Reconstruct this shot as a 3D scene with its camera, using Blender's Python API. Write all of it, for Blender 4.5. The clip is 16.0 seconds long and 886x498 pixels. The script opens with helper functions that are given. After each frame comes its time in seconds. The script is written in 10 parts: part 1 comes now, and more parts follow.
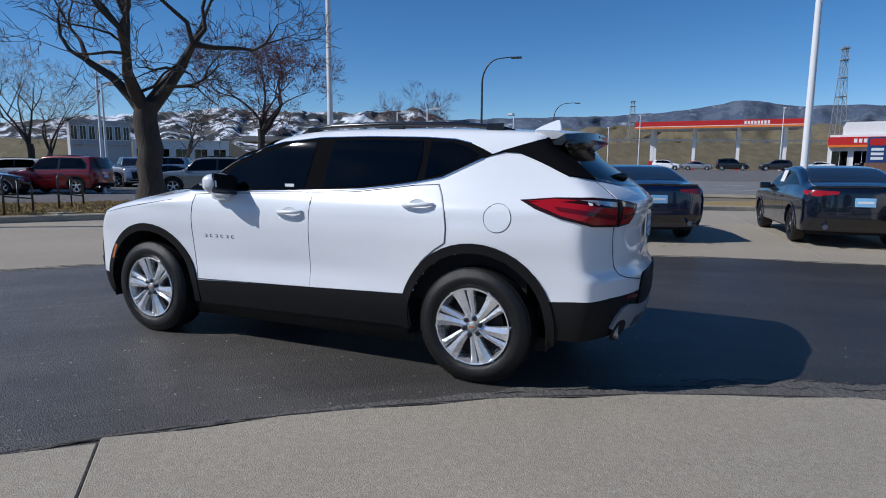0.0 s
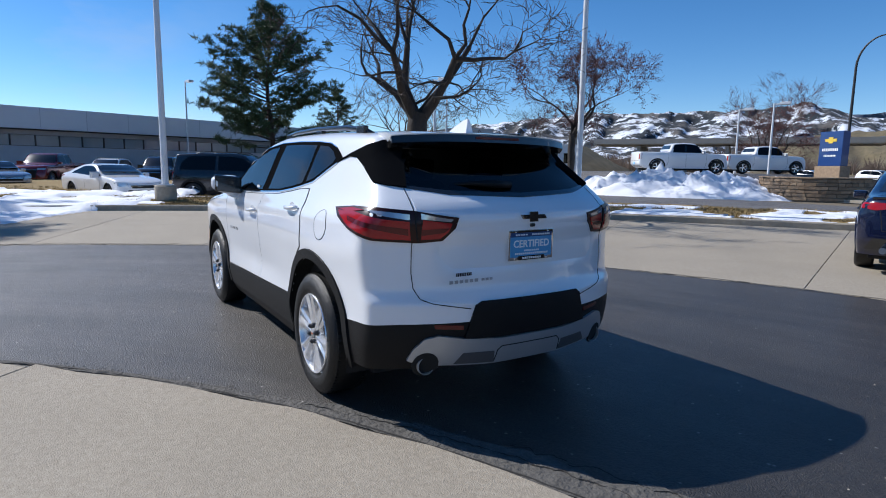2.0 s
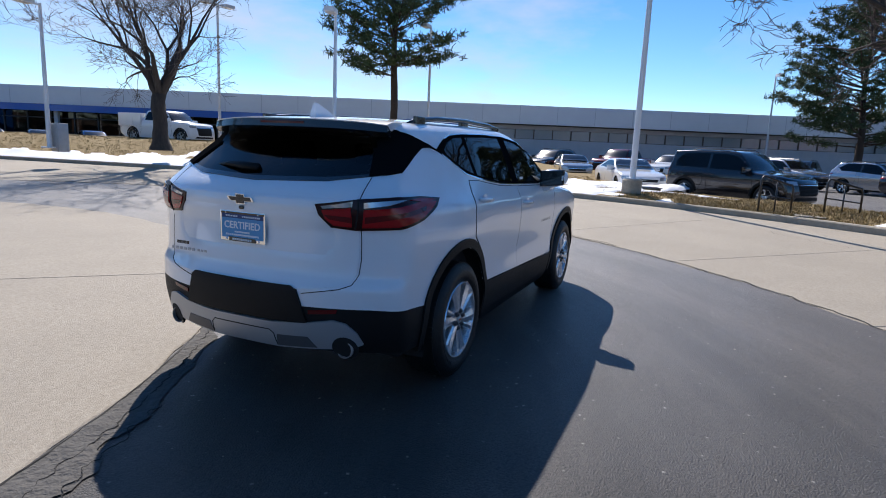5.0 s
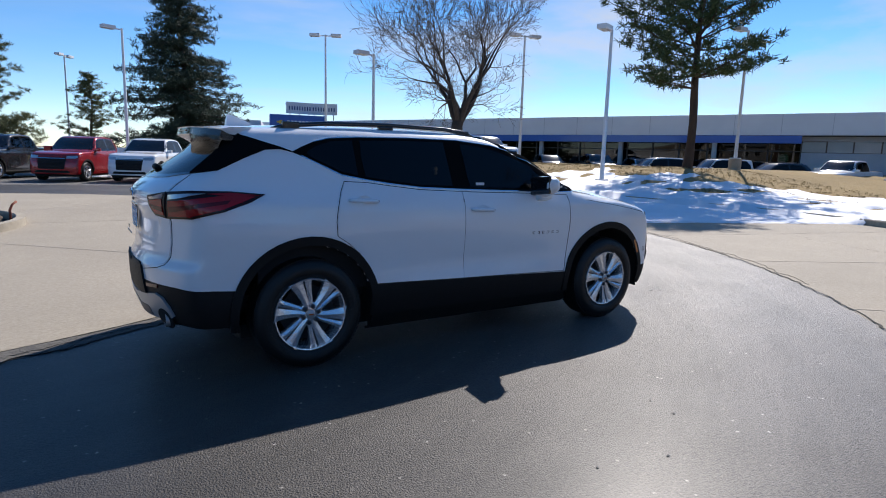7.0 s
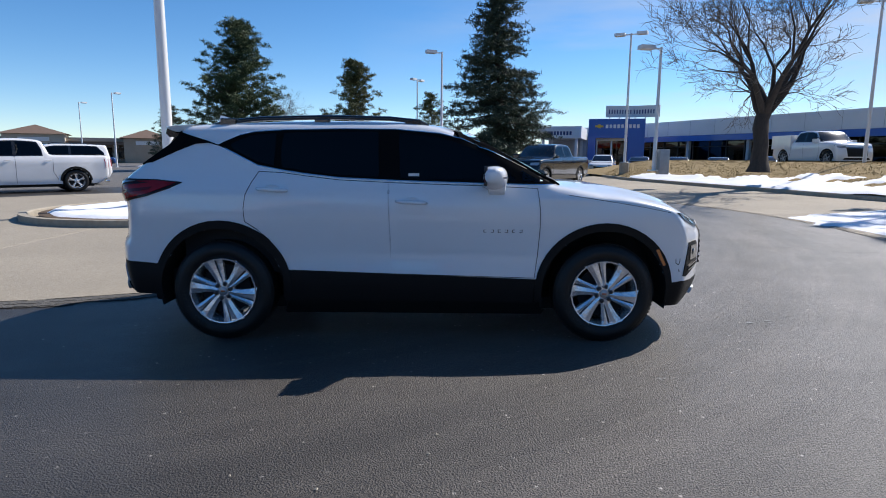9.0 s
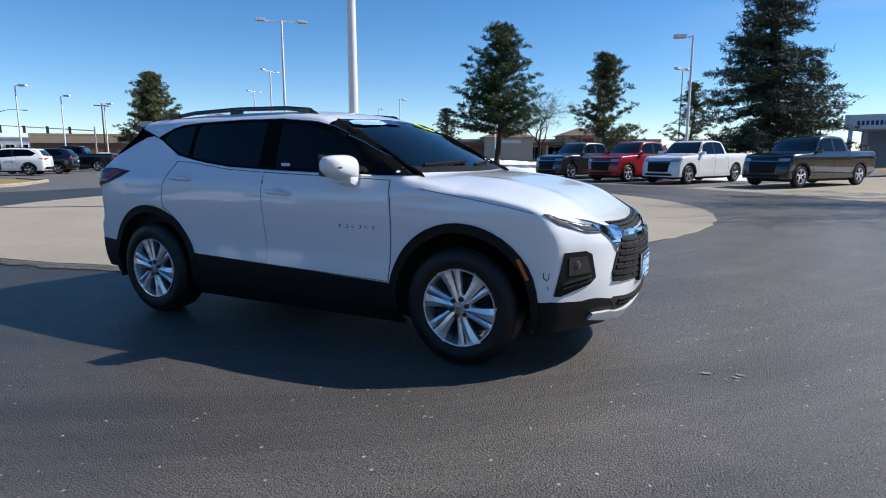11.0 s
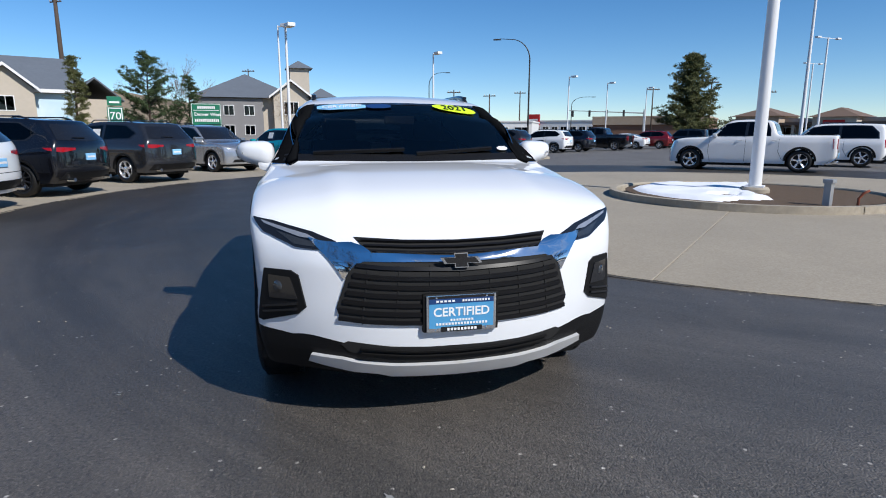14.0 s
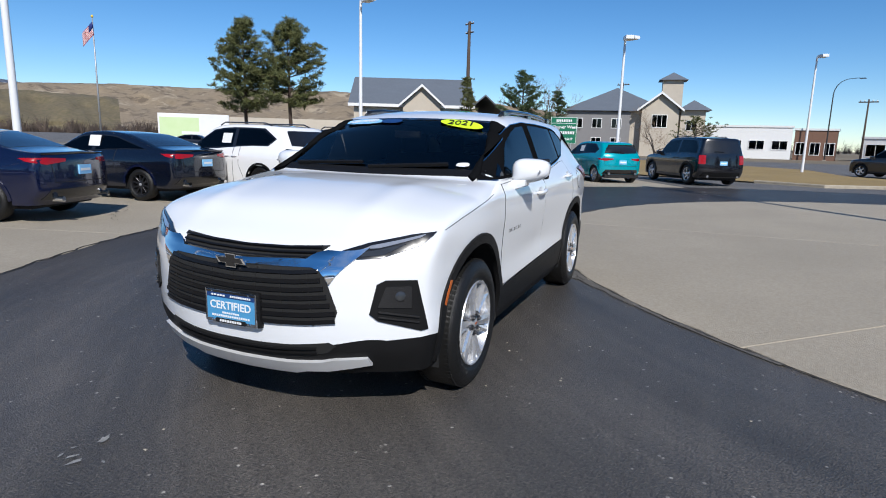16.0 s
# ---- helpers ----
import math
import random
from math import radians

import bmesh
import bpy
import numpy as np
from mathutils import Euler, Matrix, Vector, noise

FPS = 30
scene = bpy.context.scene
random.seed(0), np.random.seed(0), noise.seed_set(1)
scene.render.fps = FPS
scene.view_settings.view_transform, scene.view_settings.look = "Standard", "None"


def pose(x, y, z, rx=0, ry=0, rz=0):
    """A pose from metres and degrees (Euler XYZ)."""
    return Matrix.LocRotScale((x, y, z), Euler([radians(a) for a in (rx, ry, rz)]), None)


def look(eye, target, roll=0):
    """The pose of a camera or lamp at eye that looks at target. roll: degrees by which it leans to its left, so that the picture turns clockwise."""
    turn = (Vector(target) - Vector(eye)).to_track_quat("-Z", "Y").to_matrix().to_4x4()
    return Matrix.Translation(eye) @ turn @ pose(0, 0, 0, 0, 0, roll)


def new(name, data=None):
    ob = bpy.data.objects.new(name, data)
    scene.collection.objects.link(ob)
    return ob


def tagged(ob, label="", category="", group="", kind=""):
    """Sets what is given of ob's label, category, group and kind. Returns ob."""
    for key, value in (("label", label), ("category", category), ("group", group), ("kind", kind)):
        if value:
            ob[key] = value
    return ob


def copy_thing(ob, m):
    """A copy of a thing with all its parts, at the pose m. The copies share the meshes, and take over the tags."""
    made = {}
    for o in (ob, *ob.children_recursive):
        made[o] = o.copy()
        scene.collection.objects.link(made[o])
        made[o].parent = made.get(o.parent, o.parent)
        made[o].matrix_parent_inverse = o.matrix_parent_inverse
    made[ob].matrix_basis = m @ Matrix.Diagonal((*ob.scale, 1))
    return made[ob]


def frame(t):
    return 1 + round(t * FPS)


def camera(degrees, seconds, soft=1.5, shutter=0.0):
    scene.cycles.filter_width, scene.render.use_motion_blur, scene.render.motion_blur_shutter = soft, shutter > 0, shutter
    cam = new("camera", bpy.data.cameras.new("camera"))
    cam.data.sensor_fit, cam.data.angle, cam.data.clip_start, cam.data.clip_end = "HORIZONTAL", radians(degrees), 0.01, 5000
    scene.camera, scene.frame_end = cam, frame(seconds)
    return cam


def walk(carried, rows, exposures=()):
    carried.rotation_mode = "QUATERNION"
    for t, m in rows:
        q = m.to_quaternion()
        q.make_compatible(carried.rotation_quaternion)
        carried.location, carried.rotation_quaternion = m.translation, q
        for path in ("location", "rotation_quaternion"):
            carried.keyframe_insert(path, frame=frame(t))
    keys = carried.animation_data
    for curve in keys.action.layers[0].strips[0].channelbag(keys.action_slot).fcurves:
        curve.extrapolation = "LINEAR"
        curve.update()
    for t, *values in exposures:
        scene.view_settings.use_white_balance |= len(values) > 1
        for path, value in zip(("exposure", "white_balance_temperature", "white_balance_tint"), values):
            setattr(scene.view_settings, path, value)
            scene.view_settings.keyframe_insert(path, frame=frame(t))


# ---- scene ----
cam = camera(74.2, 16.0, 1.0)
EXPOSURES = [(0.0, -0.12, 6000, 11), (1.5, 0.17, 6050, 11), (3.0, 0.5, 6350, 13), (3.7, 0.6, 6450, 14), (5.0, 0.57, 6500, 14), (9.0, 0.48, 6550, 12), (12.5, 0.46, 6350, 10), (14.5, 0.15, 6300, 10), (16.0, 0.17, 6300, 10)]
PATH = [
    (0, (-2.730, 4.327, 1.380), (-1.926, 2.516, 1.104), 0.4),
    (0.5, (-3.399, 3.942, 1.376), (-2.365, 2.251, 1.107), 0.6),
    (1, (-3.961, 3.397, 1.389), (-2.690, 1.878, 1.114), 0.4),
    (1.5, (-4.497, 2.826, 1.405), (-2.998, 1.530, 1.137), 1.0),
    (2, (-4.880, 2.150, 1.425), (-3.202, 1.097, 1.146), 0.8),
    (2.5, (-5.203, 1.448, 1.435), (-3.374, 0.691, 1.152), 0.9),
    (3, (-5.341, 0.690, 1.457), (-3.409, 0.265, 1.164), 0.4),
    (3.5, (-5.418, -0.086, 1.449), (-3.440, -0.166, 1.162), 0.2),
    (4, (-5.328, -0.874, 1.487), (-3.360, -0.675, 1.192), 0.3),
    (4.5, (-5.183, -1.631, 1.490), (-3.281, -1.096, 1.180), 2.6),
    (5, (-4.868, -2.342, 1.484), (-3.070, -1.536, 1.142), 2.5),
    (5.8, (-4.278, -3.447, 1.480), (-2.686, -2.205, 1.128), 3.1),
    (6.7, (-3.201, -4.428, 1.467), (-1.974, -2.826, 1.142), 2.1),
    (7.5, (-2.036, -4.940, 1.440), (-1.205, -3.146, 1.133), 1.3),
    (8, (-1.294, -5.150, 1.421), (-0.715, -3.261, 1.109), 1.4),
    (8.5, (-0.519, -5.317, 1.395), (-0.208, -3.365, 1.092), 0.9),
    (9, (0.231, -5.239, 1.389), (0.226, -3.264, 1.077), 0.4),
    (9.5, (0.995, -5.133, 1.380), (0.761, -3.171, 1.069), -0.4),
    (10.3, (2.129, -4.762, 1.358), (1.498, -2.838, 1.039), -0.6),
    (11.2, (3.176, -3.947, 1.327), (2.170, -2.190, 0.993), 0.2),
    (12, (3.845, -3.047, 1.320), (2.541, -1.573, 0.962), 0.4),
    (12.5, (4.214, -2.461, 1.331), (2.723, -1.189, 0.932), -0.8),
    (13, (4.503, -1.889, 1.332), (2.836, -0.857, 0.936), -0.2),
    (13.5, (4.687, -1.254, 1.352), (2.875, -0.504, 0.961), -0.2),
    (14, (4.844, -0.614, 1.373), (2.926, -0.199, 0.987), 0.1),
    (14.5, (4.894, 0.035, 1.401), (2.934, 0.115, 1.013), -0.2),
    (15, (4.904, 0.700, 1.411), (2.956, 0.471, 1.019), 0.5),
    (15.5, (4.740, 1.364, 1.407), (2.839, 0.874, 1.025), 1.1),
    (16, (4.566, 2.055, 1.426), (2.756, 1.285, 1.064), 1.5),
]
walk(cam, [(t, look(eye, target, roll)) for t, eye, target, roll in PATH], EXPOSURES)

# ---- world and sun ----
SUN = Vector((0.94, 0.67, 1.0)).normalized()
world = bpy.data.worlds.new("sky")
scene.world = world
world.use_nodes = True
wn = world.node_tree
sky = wn.nodes.new("ShaderNodeTexSky")
sky.sky_type = "NISHITA"
sky.sun_disc = False
sky.sun_elevation = math.asin(SUN.z)
sky.sun_rotation = math.atan2(SUN.x, SUN.y)
sky.altitude = 1700
sky.air_density, sky.dust_density, sky.ozone_density = 0.95, 0.08, 3.2
# thin cirrus towards the sun side of the sky
tc = wn.nodes.new("ShaderNodeTexCoord")
mp = wn.nodes.new("ShaderNodeMapping")
mp.inputs["Scale"].default_value = (1.2, 2.6, 7.0)
mp.inputs["Rotation"].default_value = (0, 0, 0.6)
nz = wn.nodes.new("ShaderNodeTexNoise")
nz.inputs["Scale"].default_value, nz.inputs["Detail"].default_value, nz.inputs["Roughness"].default_value = 1.7, 7, 0.55
rp = wn.nodes.new("ShaderNodeValToRGB")
rp.color_ramp.elements[0].position, rp.color_ramp.elements[1].position = 0.44, 0.80
vd = wn.nodes.new("ShaderNodeVectorMath")
vd.operation = "DOT_PRODUCT"
vd.inputs[1].default_value = Vector((0.75, 0.66, 0.1)).normalized()
mr = wn.nodes.new("ShaderNodeMapRange")
mr.inputs["From Min"].default_value, mr.inputs["From Max"].default_value = 0.55, 0.98
mm = wn.nodes.new("ShaderNodeMath")
mm.operation = "MULTIPLY"
mx = wn.nodes.new("ShaderNodeMix")
mx.data_type = "RGBA"
mx.inputs[7].default_value = (4.4, 4.7, 5.1, 1)
wn.links.new(tc.outputs["Generated"], mp.inputs["Vector"])
wn.links.new(mp.outputs[0], nz.inputs["Vector"])
wn.links.new(nz.outputs[0], rp.inputs[0])
wn.links.new(tc.outputs["Generated"], vd.inputs[0])
wn.links.new(vd.outputs["Value"], mr.inputs[0])
wn.links.new(rp.outputs[0], mm.inputs[0])
wn.links.new(mr.outputs[0], mm.inputs[1])
wn.links.new(mm.outputs[0], mx.inputs[0])
hs = wn.nodes.new("ShaderNodeHueSaturation")
hs.inputs["Hue"].default_value = 0.5
hs.inputs["Saturation"].default_value = 1.25
wn.links.new(sky.outputs[0], hs.inputs["Color"])
wn.links.new(hs.outputs[0], mx.inputs[6])
bg = wn.nodes["Background"]
wn.links.new(mx.outputs[2], bg.inputs[0])
bg.inputs[1].default_value = 0.105
sun = new("sun", bpy.data.lights.new("sun", "SUN"))
sun.data.energy, sun.data.angle, sun.data.color = 4.4, radians(0.5), (1.0, 0.955, 0.89)
sun.matrix_world = look(SUN * 60, (0, 0, 0))

# ---- materials ----
def mat(name, color, rough=0.5, metal=0.0, var=0.0, scale=8.0, bump=0.0, bscale=60.0, coat=0.0, spec=0.5, color2=None,
        big=0.0, bigscale=0.6, per_object=0.0, stretch=(1, 1, 1), trans=0.0):
    """A Principled material whose colour varies at two scales in object space, with a fine relief."""
    m = bpy.data.materials.new(name)
    m.use_nodes = True
    t = m.node_tree
    b = t.nodes["Principled BSDF"]
    b.inputs["Roughness"].default_value, b.inputs["Metallic"].default_value = rough, metal
    b.inputs["Coat Weight"].default_value, b.inputs["Coat Roughness"].default_value = coat, 0.03
    b.inputs["Specular IOR Level"].default_value = spec
    b.inputs["Base Color"].default_value = (*color, 1)
    b.inputs["Transmission Weight"].default_value = trans
    co = t.nodes.new("ShaderNodeTexCoord")
    mpg = t.nodes.new("ShaderNodeMapping")
    mpg.inputs["Scale"].default_value = stretch
    t.links.new(co.outputs["Object"], mpg.inputs[0])
    last = None

    def layer(sc, amount, detail, other):
        nonlocal last
        n = t.nodes.new("ShaderNodeTexNoise")
        n.inputs["Scale"].default_value, n.inputs["Detail"].default_value, n.inputs["Roughness"].default_value = sc, detail, 0.6
        t.links.new(mpg.outputs[0], n.inputs["Vector"])
        r = t.nodes.new("ShaderNodeMapRange")
        r.inputs["From Min"].default_value, r.inputs["From Max"].default_value = 0.3, 0.7
        r.inputs["To Max"].default_value = amount
        t.links.new(n.outputs[0], r.inputs[0])
        x = t.nodes.new("ShaderNodeMix")
        x.data_type = "RGBA"
        x.inputs[7].default_value = (*other, 1)
        if last:
            t.links.new(last, x.inputs[6])
        else:
            x.inputs[6].default_value = (*color, 1)
        t.links.new(r.outputs[0], x.inputs[0])
        last = x.outputs[2]
    other = color2 or tuple(c * 0.45 for c in color)
    if var:
        layer(scale, var, 6, other)
    if big:
        layer(bigscale, big, 3, tuple(c * 0.55 for c in color))
    if per_object:
        oi = t.nodes.new("ShaderNodeObjectInfo")
        hs = t.nodes.new("ShaderNodeHueSaturation")
        r = t.nodes.new("ShaderNodeMapRange")
        r.inputs["To Min"].default_value, r.inputs["To Max"].default_value = 1 - per_object, 1 + per_object
        t.links.new(oi.outputs["Random"], r.inputs[0])
        t.links.new(r.outputs[0], hs.inputs["Value"])
        if last:
            t.links.new(last, hs.inputs["Color"])
        else:
            hs.inputs["Color"].default_value = (*color, 1)
        last = hs.outputs[0]
    if last:
        t.links.new(last, b.inputs["Base Color"])
    if bump:
        n = t.nodes.new("ShaderNodeTexNoise")
        n.inputs["Scale"].default_value, n.inputs["Detail"].default_value = bscale, 4
        t.links.new(mpg.outputs[0], n.inputs["Vector"])
        bp = t.nodes.new("ShaderNodeBump")
        bp.inputs["Strength"].default_value, bp.inputs["Distance"].default_value = bump, 0.02
        t.links.new(n.outputs[0], bp.inputs["Height"])
        t.links.new(bp.outputs[0], b.inputs["Normal"])
    return m


def glass(name, tint, gloss=1.5):
    """Thin tinted pane: coloured see-through with a mirror gloss by Fresnel."""
    m = bpy.data.materials.new(name)
    m.use_nodes = True
    t = m.node_tree
    t.nodes.remove(t.nodes["Principled BSDF"])
    tr = t.nodes.new("ShaderNodeBsdfTransparent")
    tr.inputs[0].default_value = (*tint, 1)
    gl = t.nodes.new("ShaderNodeBsdfGlossy")
    gl.inputs["Roughness"].default_value = 0.02
    fr = t.nodes.new("ShaderNodeFresnel")
    fr.inputs[0].default_value = gloss
    mxs = t.nodes.new("ShaderNodeMixShader")
    t.links.new(fr.outputs[0], mxs.inputs[0])
    t.links.new(tr.outputs[0], mxs.inputs[1])
    t.links.new(gl.outputs[0], mxs.inputs[2])
    t.links.new(mxs.outputs[0], t.nodes["Material Output"].inputs[0])
    return m


def asphalt(name, base, fleck=0.25, rough=0.62, spec=0.5):
    """Sealed blacktop: aggregate grain, pale flecks, long worn streaks and a rough relief."""
    m = mat(name, base, rough, var=0.9, scale=80, bump=0.8, bscale=98, big=0.5, bigscale=0.45, color2=tuple(c * 2.6 for c in base), spec=spec)
    t = m.node_tree
    b = t.nodes["Principled BSDF"]
    src = b.inputs["Base Color"].links[0].from_socket
    co = next(n for n in t.nodes if n.bl_idname == "ShaderNodeTexCoord")
    v = t.nodes.new("ShaderNodeTexVoronoi")
    v.inputs["Scale"].default_value = 9.0
    v.inputs["Randomness"].default_value = 1
    t.links.new(co.outputs["Object"], v.inputs["Vector"])
    r = t.nodes.new("ShaderNodeMapRange")
    r.inputs["From Min"].default_value, r.inputs["From Max"].default_value = 0.10, 0.05
    r.inputs["To Max"].default_value = fleck
    t.links.new(v.outputs["Distance"], r.inputs[0])
    x = t.nodes.new("ShaderNodeMix")
    x.data_type = "RGBA"
    x.inputs[7].default_value = (0.30, 0.28, 0.25, 1)
    t.links.new(src, x.inputs[6])
    t.links.new(r.outputs[0], x.inputs[0])
    t.links.new(x.outputs[2], b.inputs["Base Color"])
    # aggregate grains: pale chips and dark pits
    for sc, lo, hi, colour, amount in ((62, 0.55, 0.60, 3.0, 0.55), (48, 0.44, 0.39, 0.35, 0.7)):
        na = t.nodes.new("ShaderNodeTexNoise")
        na.inputs["Scale"].default_value, na.inputs["Detail"].default_value = sc, 2
        t.links.new(co.outputs["Object"], na.inputs["Vector"])
        ra = t.nodes.new("ShaderNodeMapRange")
        ra.inputs["From Min"].default_value, ra.inputs["From Max"].default_value, ra.inputs["To Max"].default_value = lo, hi, amount
        t.links.new(na.outputs[0], ra.inputs[0])
        xa = t.nodes.new("ShaderNodeMix")
        xa.data_type = "RGBA"
        xa.inputs[7].default_value = (*(c * colour for c in base), 1)
        t.links.new(x.outputs[2], xa.inputs[6])
        t.links.new(ra.outputs[0], xa.inputs[0])
        x = xa
    n = t.nodes.new("ShaderNodeTexNoise")
    n.inputs["Scale"].default_value, n.inputs["Detail"].default_value = 1.1, 4
    t.links.new(co.outputs["Object"], n.inputs["Vector"])
    # pale tyre-worn streaks
    ms = t.nodes.new("ShaderNodeMapping")
    ms.inputs["Scale"].default_value = (0.35, 2.2, 1)
    ms.inputs["Rotation"].default_value = (0, 0, 0.5)
    t.links.new(co.outputs["Object"], ms.inputs[0])
    ns = t.nodes.new("ShaderNodeTexNoise")
    ns.inputs["Scale"].default_value, ns.inputs["Detail"].default_value, ns.inputs["Roughness"].default_value = 1.6, 8, 0.65
    t.links.new(ms.outputs[0], ns.inputs["Vector"])
    rs = t.nodes.new("ShaderNodeMapRange")
    rs.inputs["From Min"].default_value, rs.inputs["From Max"].default_value, rs.inputs["To Max"].default_value = 0.50, 0.78, 0.55
    t.links.new(ns.outputs[0], rs.inputs[0])
    xs = t.nodes.new("ShaderNodeMix")
    xs.data_type = "RGBA"
    xs.inputs[7].default_value = (*(c * 2.3 for c in base), 1)
    t.links.new(x.outputs[2], xs.inputs[6])
    t.links.new(rs.outputs[0], xs.inputs[0])
    t.links.new(xs.outputs[2], b.inputs["Base Color"])
    rr = t.nodes.new("ShaderNodeMapRange")
    rr.inputs["To Min"].default_value, rr.inputs["To Max"].default_value = rough - 0.14, rough + 0.12
    t.links.new(n.outputs[0], rr.inputs[0])
    t.links.new(rr.outputs[0], b.inputs["Roughness"])
    return m



def worn(m, x0, x1, lighter):
    """The seal coat is scrubbed off where cars turn in, and sun glare is painted in: greyer towards larger x, with a
    ragged edge.
    """
    t = m.node_tree
    b = t.nodes["Principled BSDF"]
    src = b.inputs["Base Color"].links[0].from_socket
    co = next(n for n in t.nodes if n.bl_idname == "ShaderNodeTexCoord")
    sx = t.nodes.new("ShaderNodeSeparateXYZ")
    t.links.new(co.outputs["Object"], sx.inputs[0])
    n = t.nodes.new("ShaderNodeTexNoise")
    n.inputs["Scale"].default_value, n.inputs["Detail"].default_value = 0.5, 6
    t.links.new(co.outputs["Object"], n.inputs["Vector"])
    ad = t.nodes.new("ShaderNodeMath")
    ad.operation = "MULTIPLY_ADD"
    ad.inputs[1].default_value = 6.0
    t.links.new(n.outputs[0], ad.inputs[0])
    t.links.new(sx.outputs["X"], ad.inputs[2])
    # this brightening carries both the wear and the glare towards the sun
    r = t.nodes.new("ShaderNodeMapRange")
    r.inputs["From Min"].default_value, r.inputs["From Max"].default_value = x0 + 3.0, x1 + 3.0
    r.inputs["To Min"].default_value, r.inputs["To Max"].default_value = 0.70, lighter
    t.links.new(ad.outputs[0], r.inputs[0])
    v = t.nodes.new("ShaderNodeVectorMath")
    v.operation = "SCALE"
    t.links.new(src, v.inputs[0])
    t.links.new(r.outputs[0], v.inputs["Scale"])
    t.links.new(v.outputs[0], b.inputs["Base Color"])
    # tyre arcs that follow the ring, darker and paler
    off = t.nodes.new("ShaderNodeVectorMath")
    off.operation = "SUBTRACT"
    off.inputs[1].default_value = (-6.1, 8.3, 0)
    t.links.new(co.outputs["Object"], off.inputs[0])
    sp = t.nodes.new("ShaderNodeSeparateXYZ")
    t.links.new(off.outputs[0], sp.inputs[0])
    far = t.nodes.new("ShaderNodeVectorMath")
    far.operation = "LENGTH"
    t.links.new(off.outputs[0], far.inputs[0])
    turn = t.nodes.new("ShaderNodeMath")
    turn.operation = "ARCTAN2"
    t.links.new(sp.outputs["Y"], turn.inputs[0])
    t.links.new(sp.outputs["X"], turn.inputs[1])
    ring = t.nodes.new("ShaderNodeCombineXYZ")
    t.links.new(far.outputs["Value"], ring.inputs[0])
    t.links.new(turn.outputs[0], ring.inputs[1])
    col = v.outputs[0]
    for across, round_, detail, lo, hi, dark, pale in ((1.5, 2.5, 5, 0.36, 0.66, 0.74, 1.36), (7.0, 5.0, 4, 0.40, 0.70, 0.86, 1.22)):
        mg = t.nodes.new("ShaderNodeMapping")
        mg.inputs["Scale"].default_value = (across, round_, 1)
        t.links.new(ring.outputs[0], mg.inputs[0])
        an = t.nodes.new("ShaderNodeTexNoise")
        an.inputs["Scale"].default_value, an.inputs["Detail"].default_value, an.inputs["Roughness"].default_value = 1.0, detail, 0.62
        t.links.new(mg.outputs[0], an.inputs["Vector"])
        am = t.nodes.new("ShaderNodeMapRange")
        am.inputs["From Min"].default_value, am.inputs["From Max"].default_value = lo, hi
        am.inputs["To Min"].default_value, am.inputs["To Max"].default_value = dark, pale
        t.links.new(an.outputs[0], am.inputs[0])
        av = t.nodes.new("ShaderNodeVectorMath")
        av.operation = "SCALE"
        t.links.new(col, av.inputs[0])
        t.links.new(am.outputs[0], av.inputs["Scale"])
        col = av.outputs[0]
    t.links.new(col, b.inputs["Base Color"])
    # scrubbed stone is polished
    g = t.nodes.new("ShaderNodeMapRange")
    g.inputs["From Min"].default_value, g.inputs["From Max"].default_value = x0 + 3.0, x1 + 3.0
    g.inputs["To Min"].default_value, g.inputs["To Max"].default_value = 0.48, 0.8
    t.links.new(ad.outputs[0], g.inputs[0])
    t.links.new(g.outputs[0], b.inputs["Specular IOR Level"])
    b.inputs["Coat Weight"].default_value, b.inputs["Coat Roughness"].default_value = 0.25, 0.34
    return m


M_BLACKTOP = worn(asphalt("sealed_asphalt", (0.0265, 0.023, 0.0193), 0.8, 0.66, 0.5), -3.5, 2.5, 1.8)
M_LOT = asphalt("worn_asphalt", (0.085, 0.082, 0.08), 0.2, 0.8)
M_CONC = mat("concrete", (0.412, 0.362, 0.284), 0.85, var=0.6, scale=42, bump=0.4, bscale=140, big=0.4, bigscale=0.5, color2=(0.20, 0.166, 0.124), per_object=0.05)
M_KERB = mat("kerb_concrete", (0.44, 0.385, 0.30), 0.9, var=0.5, scale=9, bump=0.4, bscale=60, big=0.5, bigscale=1.2)
M_JOINT = mat("joint_sealant", (0.03, 0.028, 0.025), 0.9, var=0.4, scale=30)
M_CRUMB = mat("broken_asphalt", (0.075, 0.071, 0.066), 0.9, var=0.7, scale=40, bump=0.9, bscale=70, color2=(0.20, 0.19, 0.175))
M_DRY = mat("dry_grass", (0.34, 0.24, 0.10), 1.0, var=0.6, scale=5, bump=0.8, bscale=60, big=0.5, bigscale=0.35, color2=(0.20, 0.145, 0.06))
M_LAND = mat("far_ground", (0.22, 0.175, 0.115), 1.0, var=0.6, scale=0.08, big=0.5, bigscale=0.02, color2=(0.12, 0.10, 0.07))
M_SNOW = mat("snow", (0.84, 0.86, 0.9), 0.75, var=0.12, scale=3, bump=0.6, bscale=9, color2=(0.6, 0.6, 0.6), big=0.08, bigscale=1.0)
M_MULCH = mat("mulch", (0.13, 0.085, 0.05), 1.0, var=0.7, scale=22, bump=1.0, bscale=45, color2=(0.04, 0.025, 0.015))
M_PAINT = mat("white_paint", (0.785, 0.805, 0.83), 0.28, coat=1.0, var=0.02, scale=3)
M_TRIM = mat("black_trim", (0.012, 0.012, 0.013), 0.18, coat=0.6, var=0.2, scale=5)
